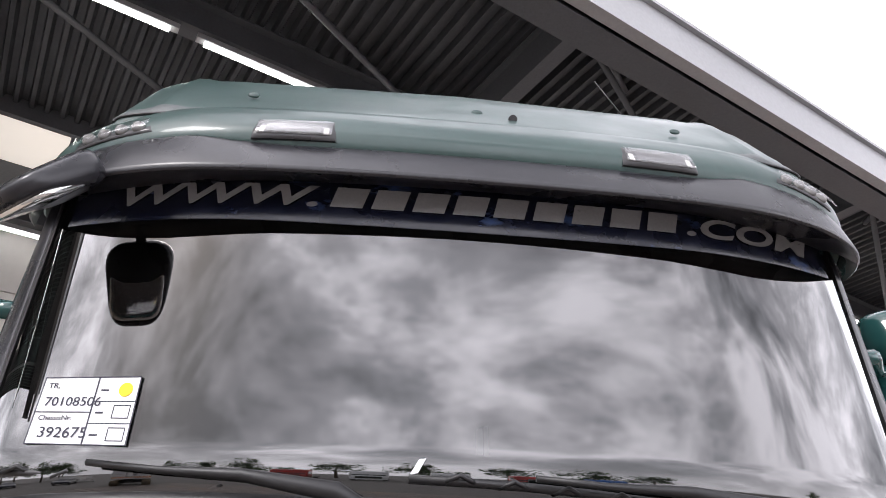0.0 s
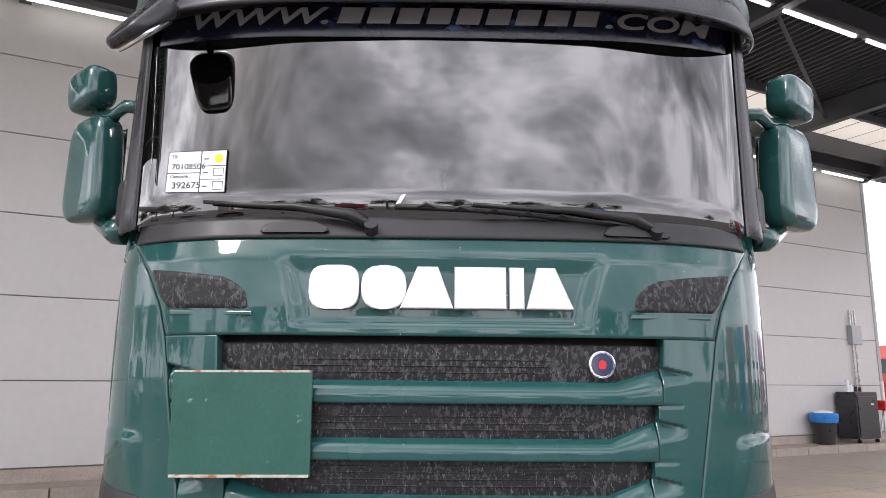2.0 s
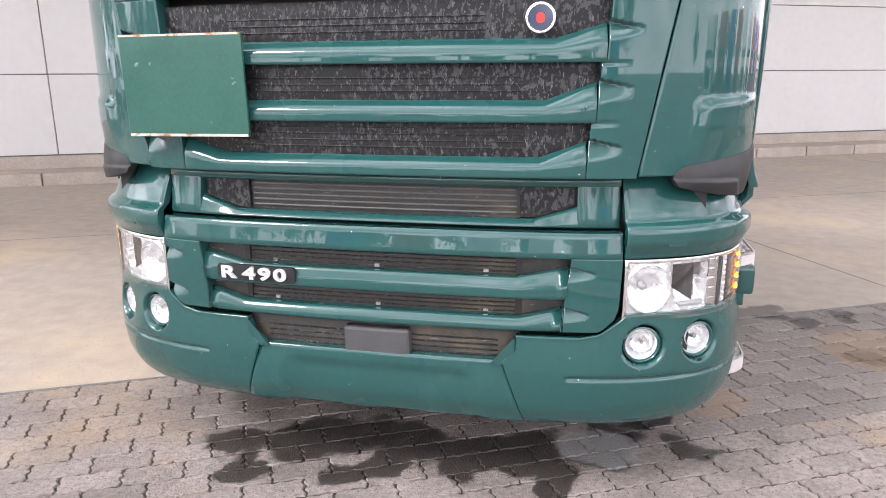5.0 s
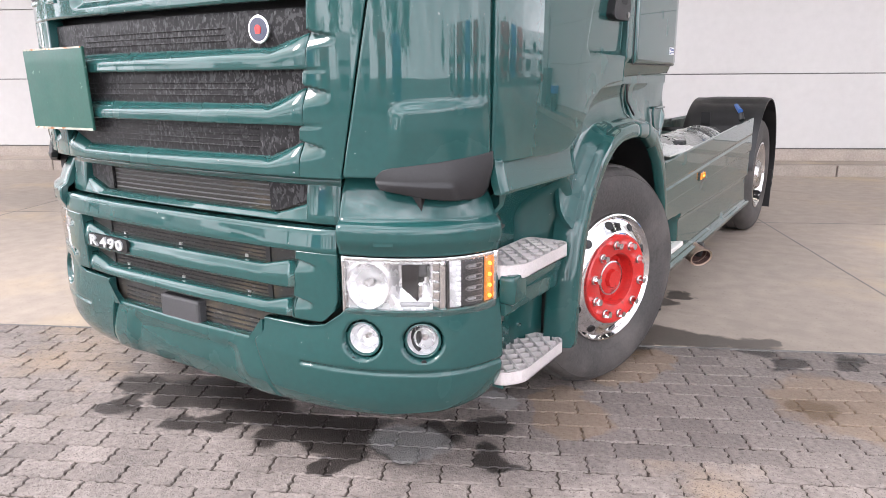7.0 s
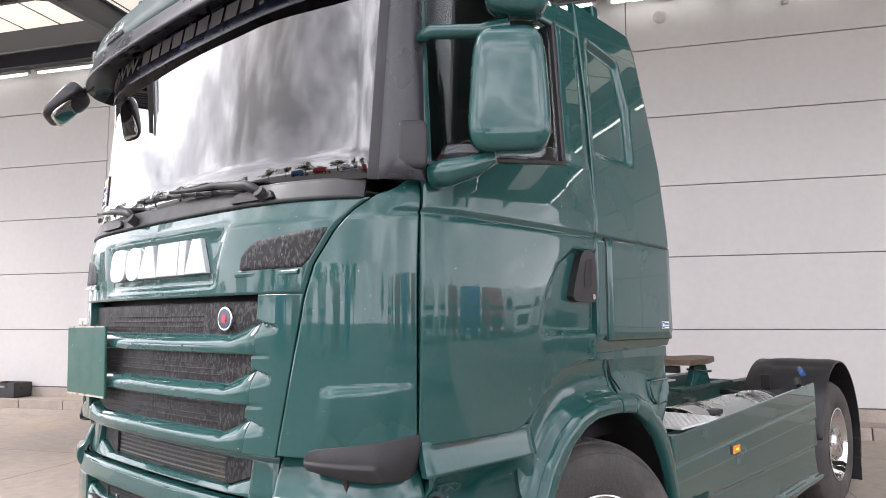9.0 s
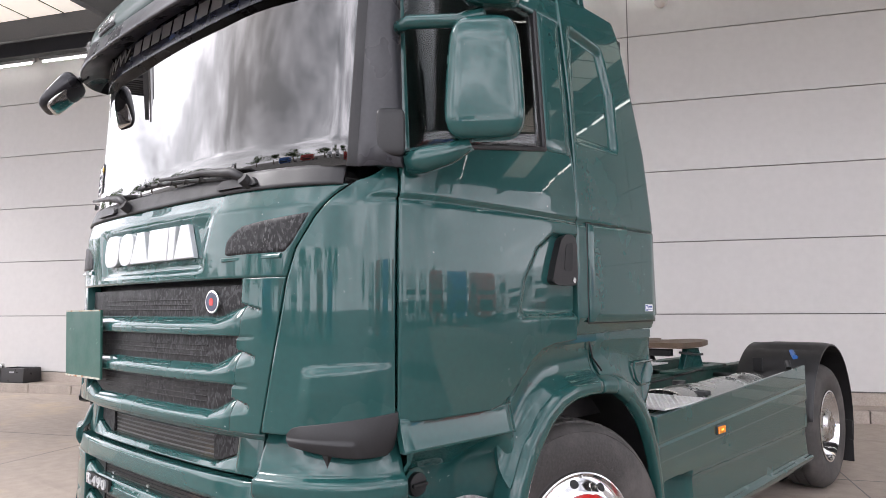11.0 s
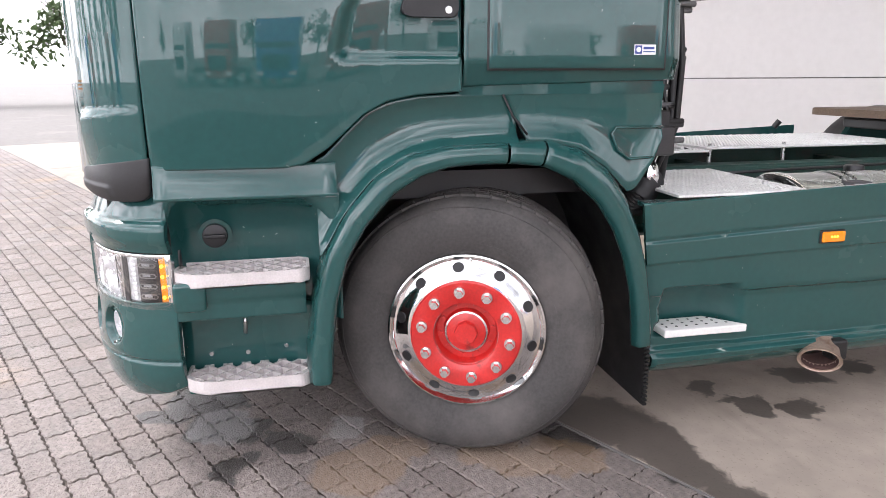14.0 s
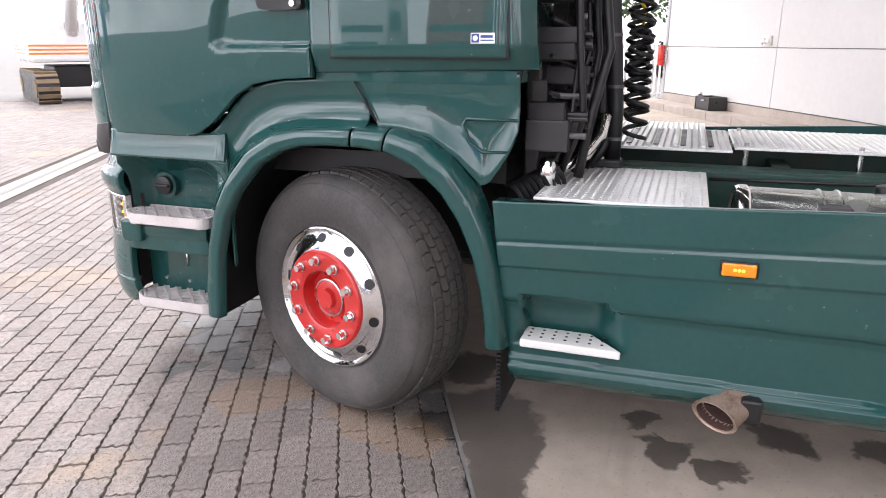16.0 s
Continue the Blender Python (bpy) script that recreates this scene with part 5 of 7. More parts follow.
# ---------------- truck: entry steps, fenders, wheels, skirts, chassis ----------------
def grid_tread(name, y0, y1, xo, xi, z, parent, label, s):
    """A step: a rim with a lattice of slanting bars, rounded at its front end."""
    o = rounded([(y0, xi), (y0, xo - .05), (y0 + .07, xo), (y1 - .03, xo), (y1, xo - .03), (y1, xi)], .03, 3)
    st = prism(name, o[::s], lambda a, b, d: Vector((s * b, a, z - .042 + d)), .004, STEPALU, parent, label)
    ring = [Vector((s * b, a, z)) for a, b in o]
    vs, fs = [], []
    n = len(ring)
    c = sum(ring, Vector()) / n
    for p in ring:
        q = p + (c - p).normalized() * .010
        vs += [p + Vector((0, 0, -.042)), p + Vector((0, 0, .006)), q + Vector((0, 0, .006)), q + Vector((0, 0, -.038))]
    for k in range(n):
        k2 = (k + 1) % n
        for e in range(3):
            fs.append((4 * k + e, 4 * k + e + 1, 4 * k2 + e + 1, 4 * k2 + e))
    raw("step_rim", vs, fs, STEPALU, st)
    for dr in (1, -1):
        for k in range(-3, 9):
            ya = y0 + .066 * k
            seg = []
            for q in range(61):
                x_ = xi + (xo - .010 - xi) * q / 60
                y_ = ya + dr * (x_ - (xi + xo) / 2) * 1.0
                lim = y0 + max(0, x_ - (xo - .05)) * 1.4 + .010
                if lim < y_ < y1 - .008 - max(0, x_ - (xo - .045)):
                    seg.append((s * x_, y_, z))
            if len(seg) > 8:
                p, q = Vector(seg[0]), Vector(seg[-1])
                d = (q - p)
                sd = Vector((-d.y, d.x, 0)).normalized() * .004
                tv = [p + sd, p - sd, q - sd, q + sd]
                raw("tread_bar", [v + Vector((0, 0, -.036)) for v in tv] + [v + Vector((0, 0, .004)) for v in tv], [(4, 5, 6, 7), (0, 1, 5, 4), (1, 2, 6, 5), (2, 3, 7, 6), (3, 0, 4, 7)], STEPALU, st)
    return st


ARCH_O = [(1.268, .375), (1.272, .50), (1.298, .68), (1.345, .86), (1.42, 1.0), (1.53, 1.125), (1.65, 1.195), (1.77, 1.222), (1.90, 1.228), (2.05, 1.230), (2.18, 1.226), (2.30, 1.195), (2.40, 1.125), (2.48, 1.025), (2.545, .88), (2.585, .74), (2.612, .58), (2.628, .41)]
ARCH_I = [(1.362, .375), (1.372, .52), (1.392, .68), (1.436, .83), (1.50, .94), (1.60, 1.05), (1.70, 1.11), (1.79, 1.136), (1.90, 1.144), (2.04, 1.142), (2.15, 1.128), (2.26, 1.075), (2.36, .985), (2.43, .88), (2.48, .76), (2.512, .635), (2.528, .52), (2.534, .41)]
for s in (1, -1):
    # upper entry fairing that flares over the step well
    def entryf(sv, t, off, s=s):
        y = .805 + .60 * sv
        z = 1.166 - .115 * t
        x = 1.182 + .026 * t ** 1.5 + .012 * sv
        return Vector((s * (x + off), y, z))
    shell("entry_fairing", entryf, 12, 10, .03, PAINT, truck, "glossy green panel over the entry steps", .005)
    # step well: back wall, inner wing and floor
    def wellf(sv, t, off, s=s):
        y = .835 + .575 * sv
        z = .60 + .462 * t
        flare = max(0, (z - .90) / .16) ** 2 * .13
        rear = .14 * max(0, (y - 1.20) / .19) ** 2
        front = .09 * max(0, (.88 - y) / .045)
        x = 1.045 + min(.155, flare + rear + front)
        return Vector((s * (x + off), y, z))
    well = shell("step_well", wellf, 30, 20, .02, PAINT, truck, "green recess behind the entry steps", .003)
    cyl("filler_neck", (s * 1.04, .977, .905), (s * 1.075, .977, .905), .058, PAINT, truck, "", 24)
    capo = cyl("filler_cap", (s * 1.07, .977, .905), (s * 1.095, .977, .905), .043, BLACK, truck, "black round filler cap", 24, None, .006)
    box("cap_grip", (min(s * 1.09, s * 1.108), .94, .898), (max(s * 1.09, s * 1.108), 1.014, .912), BLACK, capo, "", .004)
    grid_tread("upper_step", .842, 1.298, 1.245, 1.06, .800, truck, "pale grey lattice step tread", s)
    grid_tread("lower_step", .852, 1.285, 1.245, 1.06, .412, truck, "pale grey lattice step tread", s)
    # riser between the steps with its corner lamp block
    def riserf(sv, t, off, s=s):
        y = .845 + .435 * sv
        z = .632 + .140 * t
        x = 1.205 + (.010 if z > .70 else 0) - .006 * math.exp(-((z - .700) / .006) ** 2)
        return Vector((s * (x + off), y, z))
    ris = shell("step_riser", riserf, 8, 14, .03, PAINT, truck, "green riser between two steps", .004)
    blob("corner_block", (s * 1.205, .893, .722), (.030, .055, .052), PAINT, ris, "", .3, 20, 12)
    # lower well wall
    def lowf(sv, t, off, s=s):
        y = .835 + .47 * sv
        return Vector((s * (1.075 + .05 * max(0, (y - 1.18) / .12) ** 2 + off), y, .36 + .29 * t))
    lw = shell("lower_well", lowf, 12, 4, .02, PAINT, truck, "green wall behind the lower step", .003)
    tube("slot", [(s * 1.078, 1.055, .53), (s * 1.078, 1.060, .61)], .007, STEEL, lw, "", 6)
    for y_, z_ in ((.93, .46), (1.20, .47), (1.06, .455)):
        cyl("bolt", (s * 1.07, y_, z_), (s * 1.083, y_, z_), .008, STEEL, lw, "", 8)
    box("step_floor", (min(s * 1.0, s * 1.19), .86, .355), (max(s * 1.0, s * 1.19), 1.29, .372), PAINT, lw, "", .003)
    # fender arch with rolled outer face, in three lengths
    def arch(u):
        k = u * (len(ARCH_O) - 1)
        i = min(int(k), len(ARCH_O) - 2)
        f_ = k - i
        o = Vector(ARCH_O[i]).lerp(Vector(ARCH_O[i + 1]), f_)
        n_ = Vector(ARCH_I[i]).lerp(Vector(ARCH_I[i + 1]), f_)
        return o, n_

    def fender(u0, u1, nm, lab, nn, s=s):
        def ff(sv, t, off):
            o, n_ = arch(u0 + (u1 - u0) * sv)
            prof = [(0, 1.165), (.10, 1.235), (.28, 1.262), (.5, 1.268), (.82, 1.268), (.93, 1.258), (1.0, 1.235)]
            p = o.lerp(n_, t * .985 - (0.0 if t > 0 else 0))
            return Vector((s * (lerp_table(prof, t) + off), p.x, p.y))
        return shell(nm, ff, nn, 14, .012, PAINT, truck, lab, .004)
    fender(0, .512, "front_fender", "glossy green wheel arch, front length", 44)
    fender(.516, .576, "fender_clamp", "", 8)
    fender(.580, 1.0, "rear_fender", "glossy green wheel arch, rear length", 36)
    # dark inner wheel well
    vs, fs = [], []
    for k in range(25):
        o, n_ = arch(k / 24)
        o = n_ + (n_ - Vector((1.90, .50))).normalized() * .03
        vs += [Vector((s * 1.23, o.x, o.y)), Vector((s * .62, o.x, o.y))]
    for k in range(24):
        fs.append((2 * k, 2 * k + 1, 2 * k + 3, 2 * k + 2))
    raw("wheel_housing", vs, fs, BLACK, truck, "dark ribbed wheel housing", True)
    box("inner_wing", (min(s * .30, s * .62), 2.50, .30), (max(s * .30, s * .62), 2.56, 1.16), BLACK, truck, "", .01)
    box("inner_wing", (min(s * .58, s * .62), 1.34, .58), (max(s * .58, s * .62), 2.52, 1.16), BLACK, truck, "", .01)
    # fairing between door and arch
    FT = [(1.33, 1.168), (1.37, 1.190), (1.44, 1.262), (1.52, 1.336), (1.60, 1.370), (1.70, 1.386), (1.85, 1.392), (2.0, 1.398), (2.63, 1.418)]

    def fairf(sv, t, off, y0=1.335, y1=2.055, s=s):
        y = y0 + (y1 - y0) * sv
        top = lerp_table(FT, y)
        bo = lerp_table([(p[0], p[1]) for p in ARCH_O[3:13]], y) - .012
        z = bo + (top - bo) * t
        return Vector((s * (1.190 + .010 * (1 - t) + .035 * max(0, 1 - t * 4) ** 2 - .022 * math.sin(math.pi * t) + off), y, z))
    shell("arch_fairing", fairf, 20, 10, .02, PAINT, truck, "green fairing over the front wheel", .004)

    def fair2(sv, t, off, s=s):
        top = lerp_table(FT, 2.0 + .64 * sv)
        y = 2.0 + .095 * (1 - t) + (.63 - .095 * (1 - t)) * sv
        ylow = [(2.0, 1.222), (2.18, 1.216), (2.30, 1.19), (2.40, 1.12), (2.50, 1.02), (2.53, 1.035), (2.60, 1.14), (2.64, 1.25)]
        bo = lerp_table(ylow, y)
        z = bo + (top - bo) * t
        return Vector((s * (1.190 + .010 * (1 - t) - .016 * math.sin(math.pi * t) + off), y, z))
    shell("rear_fairing", fair2, 28, 10, .02, PAINT, truck, "green fairing behind the front wheel", .004)
    tube("fairing_slot", [(s * 1.196, 2.0, 1.385), (s * 1.186, 2.04, 1.31), (s * 1.205, 2.09, 1.245)], .005, BLACK, truck, "", 6)
    tube("fairing_pocket", [(s * 1.192, y_, z_) for y_, z_ in ((2.63, 1.262), (2.44, 1.262), (2.425, 1.24), (2.45, 1.18), (2.50, 1.145), (2.60, 1.15))], .006, PAINT, truck, "", 6)
    box("lower_sill", (min(s * 1.0, s * 1.19), 1.84, 1.386), (max(s * 1.0, s * 1.19), 2.62, 1.43), PAINT, truck)
    # mudflap with side brushes
    fl = box("mudflap", (min(s * .72, s * 1.24), 2.59, .15), (max(s * .72, s * 1.24), 2.602, .45), BLACK, truck, "black rubber mudflap", .003, m=None)
    for k in range(16):
        box("flap_tooth", (min(s * 1.238, s * 1.258), 2.588, .155 + .0175 * k), (max(s * 1.238, s * 1.258), 2.604, .164 + .0175 * k), BLACK, fl)


# wheels -----------------------------------------------------------------
def front_wheel(s):
    w = thing("front_wheel", "front wheel with worn tyre, polished rim and red hub", "wheel", "truck wheels", at=(s * 1.248, 1.852, .517))
    w.matrix_world = Matrix.Translation((s * 1.248, 1.852, .517)) @ pose(0, 0, 0, 0, 0, (-18.5 if s > 0 else 180 - 18.5))
    R = .517
    prof = [(.292, -.03), (.305, -.012), (.33, .0), (.38, .012), (.43, .012), (.465, .002), (.488, -.018), (.503, -.040), (R - .012, -.060), (R - .020, -.066), (R - .020, -.262), (.500, -.285), (.46, -.315), (.38, -.325), (.30, -.29)]
    prof = [(r_, x_ - .034) for r_, x_ in prof]
    ty = lathe("tyre", prof, 96, RUBBER, w, "worn black tyre with grooved tread")
    for r_ in (.345, .475, .484):
        lathe("sidewall_ring", [(q_, x_ - .034) for q_, x_ in [(r_ - .002, .0 if r_ < .4 else (-.004 if r_ < .48 else -.012)), (r_, .004 if r_ < .4 else (-.003 if r_ < .48 else -.0135)), (r_ + .002, .0 if r_ < .4 else (-.006 if r_ < .48 else -.016))]], 64, RUBBER, ty)
    # ribs of tread blocks, cut by bent sipes, with zigzag grooves between
    nb = 56
    for rib, (xa, xb) in enumerate(((-.136, -.094), (-.183, -.147), (-.229, -.194), (-.269, -.240), (-.299, -.280))):
        hw, kk, zz = R * math.pi / nb * .905, .007 * (1 if rib % 2 else -1), .0035
        ring = [(xa, -hw), ((xa + xb) / 2, -hw + kk), (xb, -hw), (xb + (zz if rib else 0), 0), (xb, hw), ((xa + xb) / 2, hw + kk), (xa, hw), (xa + zz, 0)]
        low, top = R - .021, R + .001
        vs = [(x_, y_, low) for x_, y_ in ring] + [(x_, y_, top - (.004 if not rib and x_ > xb - .001 else 0)) for x_, y_ in ring]
        fs = [tuple(range(8, 16))] + [(k, (k + 1) % 8, 8 + (k + 1) % 8, 8 + k) for k in range(8)]
        blk = raw("tread_block", vs, fs, RUBBER, ty)
        for k in range(nb):
            o = blk if k == 0 else blk.copy()
            if k:
                scene.collection.objects.link(o)
            o.matrix_basis = Matrix.Rotation((k + .37 * rib) / nb * math.tau, 4, "X")
    rim = lathe("rim", [(.300, -.070), (.303, -.052), (.298, -.036), (.292, -.034), (.286, -.041), (.278, -.049), (.268, -.048), (.245, -.034), (.225, -.022), (.212, -.016), (.12, -.016)], 72, CHROME, w, "polished alloy rim with round hand holes")
    for k in range(10):
        a = (k + .5) / 10 * math.tau + .12
        c = Vector((-.0395, .2500 * math.cos(a), .2500 * math.sin(a)))
        m_ = Matrix.Translation(c) @ Matrix.Rotation(a, 4, "X") @ Matrix.Rotation(math.radians(31), 4, "Z")
        bm = bmesh.new()
        bmesh.ops.create_cone(bm, cap_ends=True, segments=20, radius1=.0215, radius2=.0215, depth=.010)
        bm.transform(m_ @ Matrix.Rotation(math.pi / 2, 4, "Y") @ Matrix.Diagonal((1, .92, 1, 1)))
        part("hand_hole", bm, BLACK, rim, "dark hand hole")
    hub = lathe("hub_plate", [(.208, -.018), (.208, -.006), (.201, .0), (.128, .0), (.122, -.004), (.118, -.050), (.112, -.058), (.088, -.058), (.084, -.044), (.076, -.036), (.070, -.033), (.0, -.030)], 64, RED, w, "red painted hub with centre cap")
    lathe("hub_ring", [(.080, -.044), (.081, -.033), (.075, -.031), (.072, -.038)], 40, STEEL, hub)
    bm = bmesh.new()
    bmesh.ops.create_cone(bm, cap_ends=True, segments=8, radius1=.046, radius2=.042, depth=.02)
    bm.transform(Matrix.Translation((-.022, 0, 0)) @ Matrix.Rotation(math.pi / 2, 4, "Y"))
    part("centre_cap", bm, RED, hub)
    for k in range(10):
        a = k / 10 * math.tau + math.radians(98)
        c = Vector((0, .166 * math.cos(a), .166 * math.sin(a)))
        nut = part("wheel_nut", cyl_bm(c + Vector((-.002, 0, 0)), c + Vector((.008, 0, 0)), .0205, 18), STEEL, hub, "steel wheel nut", True)
        bm = bmesh.new()
        bmesh.ops.create_cone(bm, cap_ends=True, segments=6, radius1=.0175, radius2=.0150, depth=.026)
        bm.transform(Matrix.Translation(c + Vector((.020, 0, 0))) @ Matrix.Rotation(math.pi / 2, 4, "Y"))
        part("nut_cap", bm, CHROME, nut)
        a2 = a + math.pi / 10
        c2 = Vector((-.060, .100 * math.cos(a2), .100 * math.sin(a2)))
        part("hub_bolt", cyl_bm(c2, c2 + Vector((.010, 0, 0)), .0085, 10), RED, hub, "", True)
    cyl("valve", (-.060, .02, .262), (-.035, .014, .282), .004, STEEL, w, "", 8)
    return w


front_wheel(1)
front_wheel(-1)


def rear_wheel(s):
    w = thing("rear_wheel", "rear twin wheel with polished dished rim", "wheel", "truck wheels")
    w.matrix_world = Matrix.Translation((s * 1.215, 5.87, .520)) @ pose(0, 0, 0, 0, 0, 0 if s > 0 else 180)
    R = .520
    for off in (0, -.345):
        prof = [(.292, -.03), (.31, -.012), (.38, .006), (.45, .002), (.49, -.022), (.51, -.05), (R, -.07), (R, -.12), (R - .01, -.122), (R - .01, -.13), (R, -.132), (R, -.2), (R - .01, -.202), (R - .01, -.21), (R, -.212), (R, -.27), (.49, -.30), (.38, -.315), (.30, -.29)]
        lathe("tyre", [(r, x + off) for r, x in prof], 64, RUBBER, w, "worn black twin tyre")
    lathe("rim", [(.300, -.03), (.300, -.008), (.288, -.006), (.276, -.03), (.268, -.11), (.250, -.135), (.16, -.14), (.155, -.10), (.14, -.085)], 56, CHROME, w, "deep polished rim")
    hub = lathe("hub", [(.145, -.14), (.140, -.03), (.11, .0), (.0, .004)], 40, STEEL, w, "bare steel hub")
    for k in range(10):
        a = k / 10 * math.tau
        c = Vector((-.14, .205 * math.cos(a), .205 * math.sin(a)))
        part("wheel_nut", cyl_bm(c, c + Vector((.03, 0, 0)), .017, 6), STEEL, hub)
    return w


rear_wheel(1)
rear_wheel(-1)
for s in (1, -1):
    # rear fender with ribbed top

    def rf(sv, t, off, s=s):
        a = math.radians(172 - 190 * sv)
        r = .605 + off
        x = 1.245 - .64 * t
        return Vector((s * x, 5.87 + r * math.cos(a) * 1.04, .535 + r * math.sin(a) * 1.13 + (.012 if .1 < (sv * 9) % 1 < .75 and .1 < t < .8 else 0)))
    fd = shell("rear_mudguard", rf, 54, 8, .012, BLACK, truck, "black plastic rear mudguard", .003)
    box("mudflap", (min(s * .62, s * 1.24), 6.46, .13), (max(s * .62, s * 1.24), 6.475, .50), BLACK, truck, "black rear mudflap", .003)
    box("mudguard_clip", (min(s * .84, s * .76), 5.36, 1.0), (max(s * .84, s * .76), 5.375, 1.11), BLACK, truck, "", .004)
    for y_ in (5.2, 6.4):
        tube("mudguard_bracket", [(s * .40, y_ if y_ > 6 else 5.36, .95), (s * .62, y_ if y_ > 6 else 5.36, .95)], .02, BLACK, truck, "", 8)

# side skirt -------------------------------------------------------------
SK_T = [(2.545, .977), (5.30, 1.09)]
SK_B = [(2.60, .255), (2.67, .262), (5.30, .285)]
for s in (1, -1):
    def skirtf(sv, t, off, s=s):
        y0 = 2.552 + .085 * (1 - t)
        y1 = 5.13 + .14 * (1 - t) ** 2
        y = y0 + (y1 - y0) * sv
        b, tp = lerp_table(SK_B, y), lerp_table(SK_T, y)
        z = b + (tp - b) * t
        g1, g2, g3 = .830 + .044 * (y - 2.59), .738 + .03 * (y - 2.64), .352 + .010 * (y - 2.67)
        x = 1.238
        x -= .006 * math.exp(-((z - g1) / .007) ** 2)
        x -= .012 if z < g2 and z > .60 else 0
        x -= .018 * min(1, max(0, (.62 - z) / .05)) if .38 < z < .62 else 0
        x -= .018 if z <= .60 and z > g3 else 0
        x += .004 if z <= g3 else 0
        x -= .08 * max(0, (g3 - z) / .1) ** 2
        # step pocket
        if 2.668 < y < 3.03 - .05 * max(0, (z - .56) / .07) and .43 < z < .632:
            x -= .12 * min(1, (y - 2.668) / .01) * min(1, max(0, (3.035 - y) / .10))
        return Vector((s * (x + off), y, z))
    kn = [(2.668 - 2.6) / 2.6, (2.678 - 2.6) / 2.6]
    sk = shell("side_skirt", skirtf, 90, 120, .02, PAINT, truck, "long glossy green side skirt with pressed lines", .005, kn)
    box("skirt_lip", (min(s * 1.16, s * 1.236), 2.56, .962), (max(s * 1.16, s * 1.236), 2.90, .980), PAINT, sk, "", .004)
    tr = box("pocket_step", (min(s * 1.105, s * 1.245), 2.672, .430), (max(s * 1.105, s * 1.245), 3.040, .462), FENCEWHITE, truck, "white perforated side step", .006)
    for v in tr.data.vertices:
        if v.co.y > 2.9 and abs(v.co.x) < 1.17:
            v.co.y -= .12
    for i in range(7):
        for j in range(3):
            y_, x_ = 2.70 + .045 * i, 1.135 + .034 * j
            cyl("step_hole", (s * x_, y_, .4615), (s * x_, y_, .4632), .006, BLACK, tr, "", 8)
    mk = box("side_marker", (min(s * 1.228, s * 1.246), 3.335, .782), (max(s * 1.228, s * 1.246), 3.455, .838), BLACK, truck, "amber side marker lamp", .006)
    box("marker_lens", (min(s * 1.238, s * 1.254), 3.342, .788), (max(s * 1.238, s * 1.254), 3.448, .832), ORANGE, mk, "", .005)
    for q in range(3):
        blob("marker_led", (s * 1.2535, 3.382 + .013 * q, .811), (.003, .005, .005), ORANGELIT, mk, "", 1, 8, 6)
# exhaust tail on the driver's side
mexh = Matrix.Translation((1.285, 3.372, .290)) @ pose(0, 0, 0, 0, 14, -35)
lathe("exhaust_tail", [(.082, -.30), (.080, -.05), (.079, .0), (.086, .004), (.086, -.004), (.072, .0), (.070, -.04)], 36, RUSTPIPE, truck, "oval heat-stained exhaust tailpipe", mexh @ Matrix.Diagonal((1, 1.0, .68, 1)))
lathe("pipe_bore", [(.071, .0), (.069, -.12), (.0, -.16)], 28, SOOT, truck, "", mexh @ Matrix.Diagonal((1, 1.0, .68, 1)))
box("exhaust_bracket", (1.20, 3.45, .27), (1.27, 3.52, .36), BLACK, truck, "", .01)

# chassis rails, deck plates, tanks -----------------------------------------
for s in (1, -1):
    bm = box_bm((s * .385 - .035, 2.3, .72), (s * .385 + .035, 6.7, .995), .006)
    part("chassis_rail", bm, CHASSIS, truck, "dark green chassis rail")
    box("rail_edge", (min(s * .30, s * .42), 2.7, .995), (max(s * .30, s * .42), 6.7, 1.005), CHASSIS, truck)
for y_ in (2.5, 3.6, 4.6, 5.4, 6.6):
    box("cross_member", (-.36, y_, .74), (.36, y_ + .08, .95), CHASSIS, truck)


def tread_plate(name, x0, x1, y0, y1, z, parent, label, slope=0.0, dx=.034, dy=.030, shear=0.0, skipper=None):
    pl = box(name, (x0, y0, z - .012), (x1, y1, z), CHECKER, parent, label, .003)
    vs, fs, hv, hf = [], [], [], []
    i = 0
    yy = y0 + .02
    while yy < y1 - .015:
        xx = x0 + .018 + (dx / 2 if i % 2 else 0)
        while xx < x1 - .012:
            b = len(vs)
            n = 8
            for k in range(n):
                a = k / n * math.tau
                vs.append((xx + .010 * math.cos(a), yy + .008 * math.sin(a), z - .0005))
            for k in range(n):
                a = k / n * math.tau
                vs.append((xx + .005 * math.cos(a), yy + .004 * math.sin(a), z + .004))
            for k in range(n):
                fs.append((b + k, b + (k + 1) % n, b + n + (k + 1) % n, b + n + k))
            h = len(hv)
            hv += [(xx + .0052 * math.cos(k / n * math.tau), yy + .0042 * math.sin(k / n * math.tau), z + .003) for k in range(n)]
            hf.append(tuple(range(h, h + n)))
            xx += dx
        yy += dy
        i += 1
    dots = raw("raised_dots", vs, fs, CHECKER, pl, "", True)
    holes = raw("dot_holes", hv, hf, COVERGREY, pl)
    holes["kind"] = "stuff"
    dots["kind"] = "stuff"
    return pl


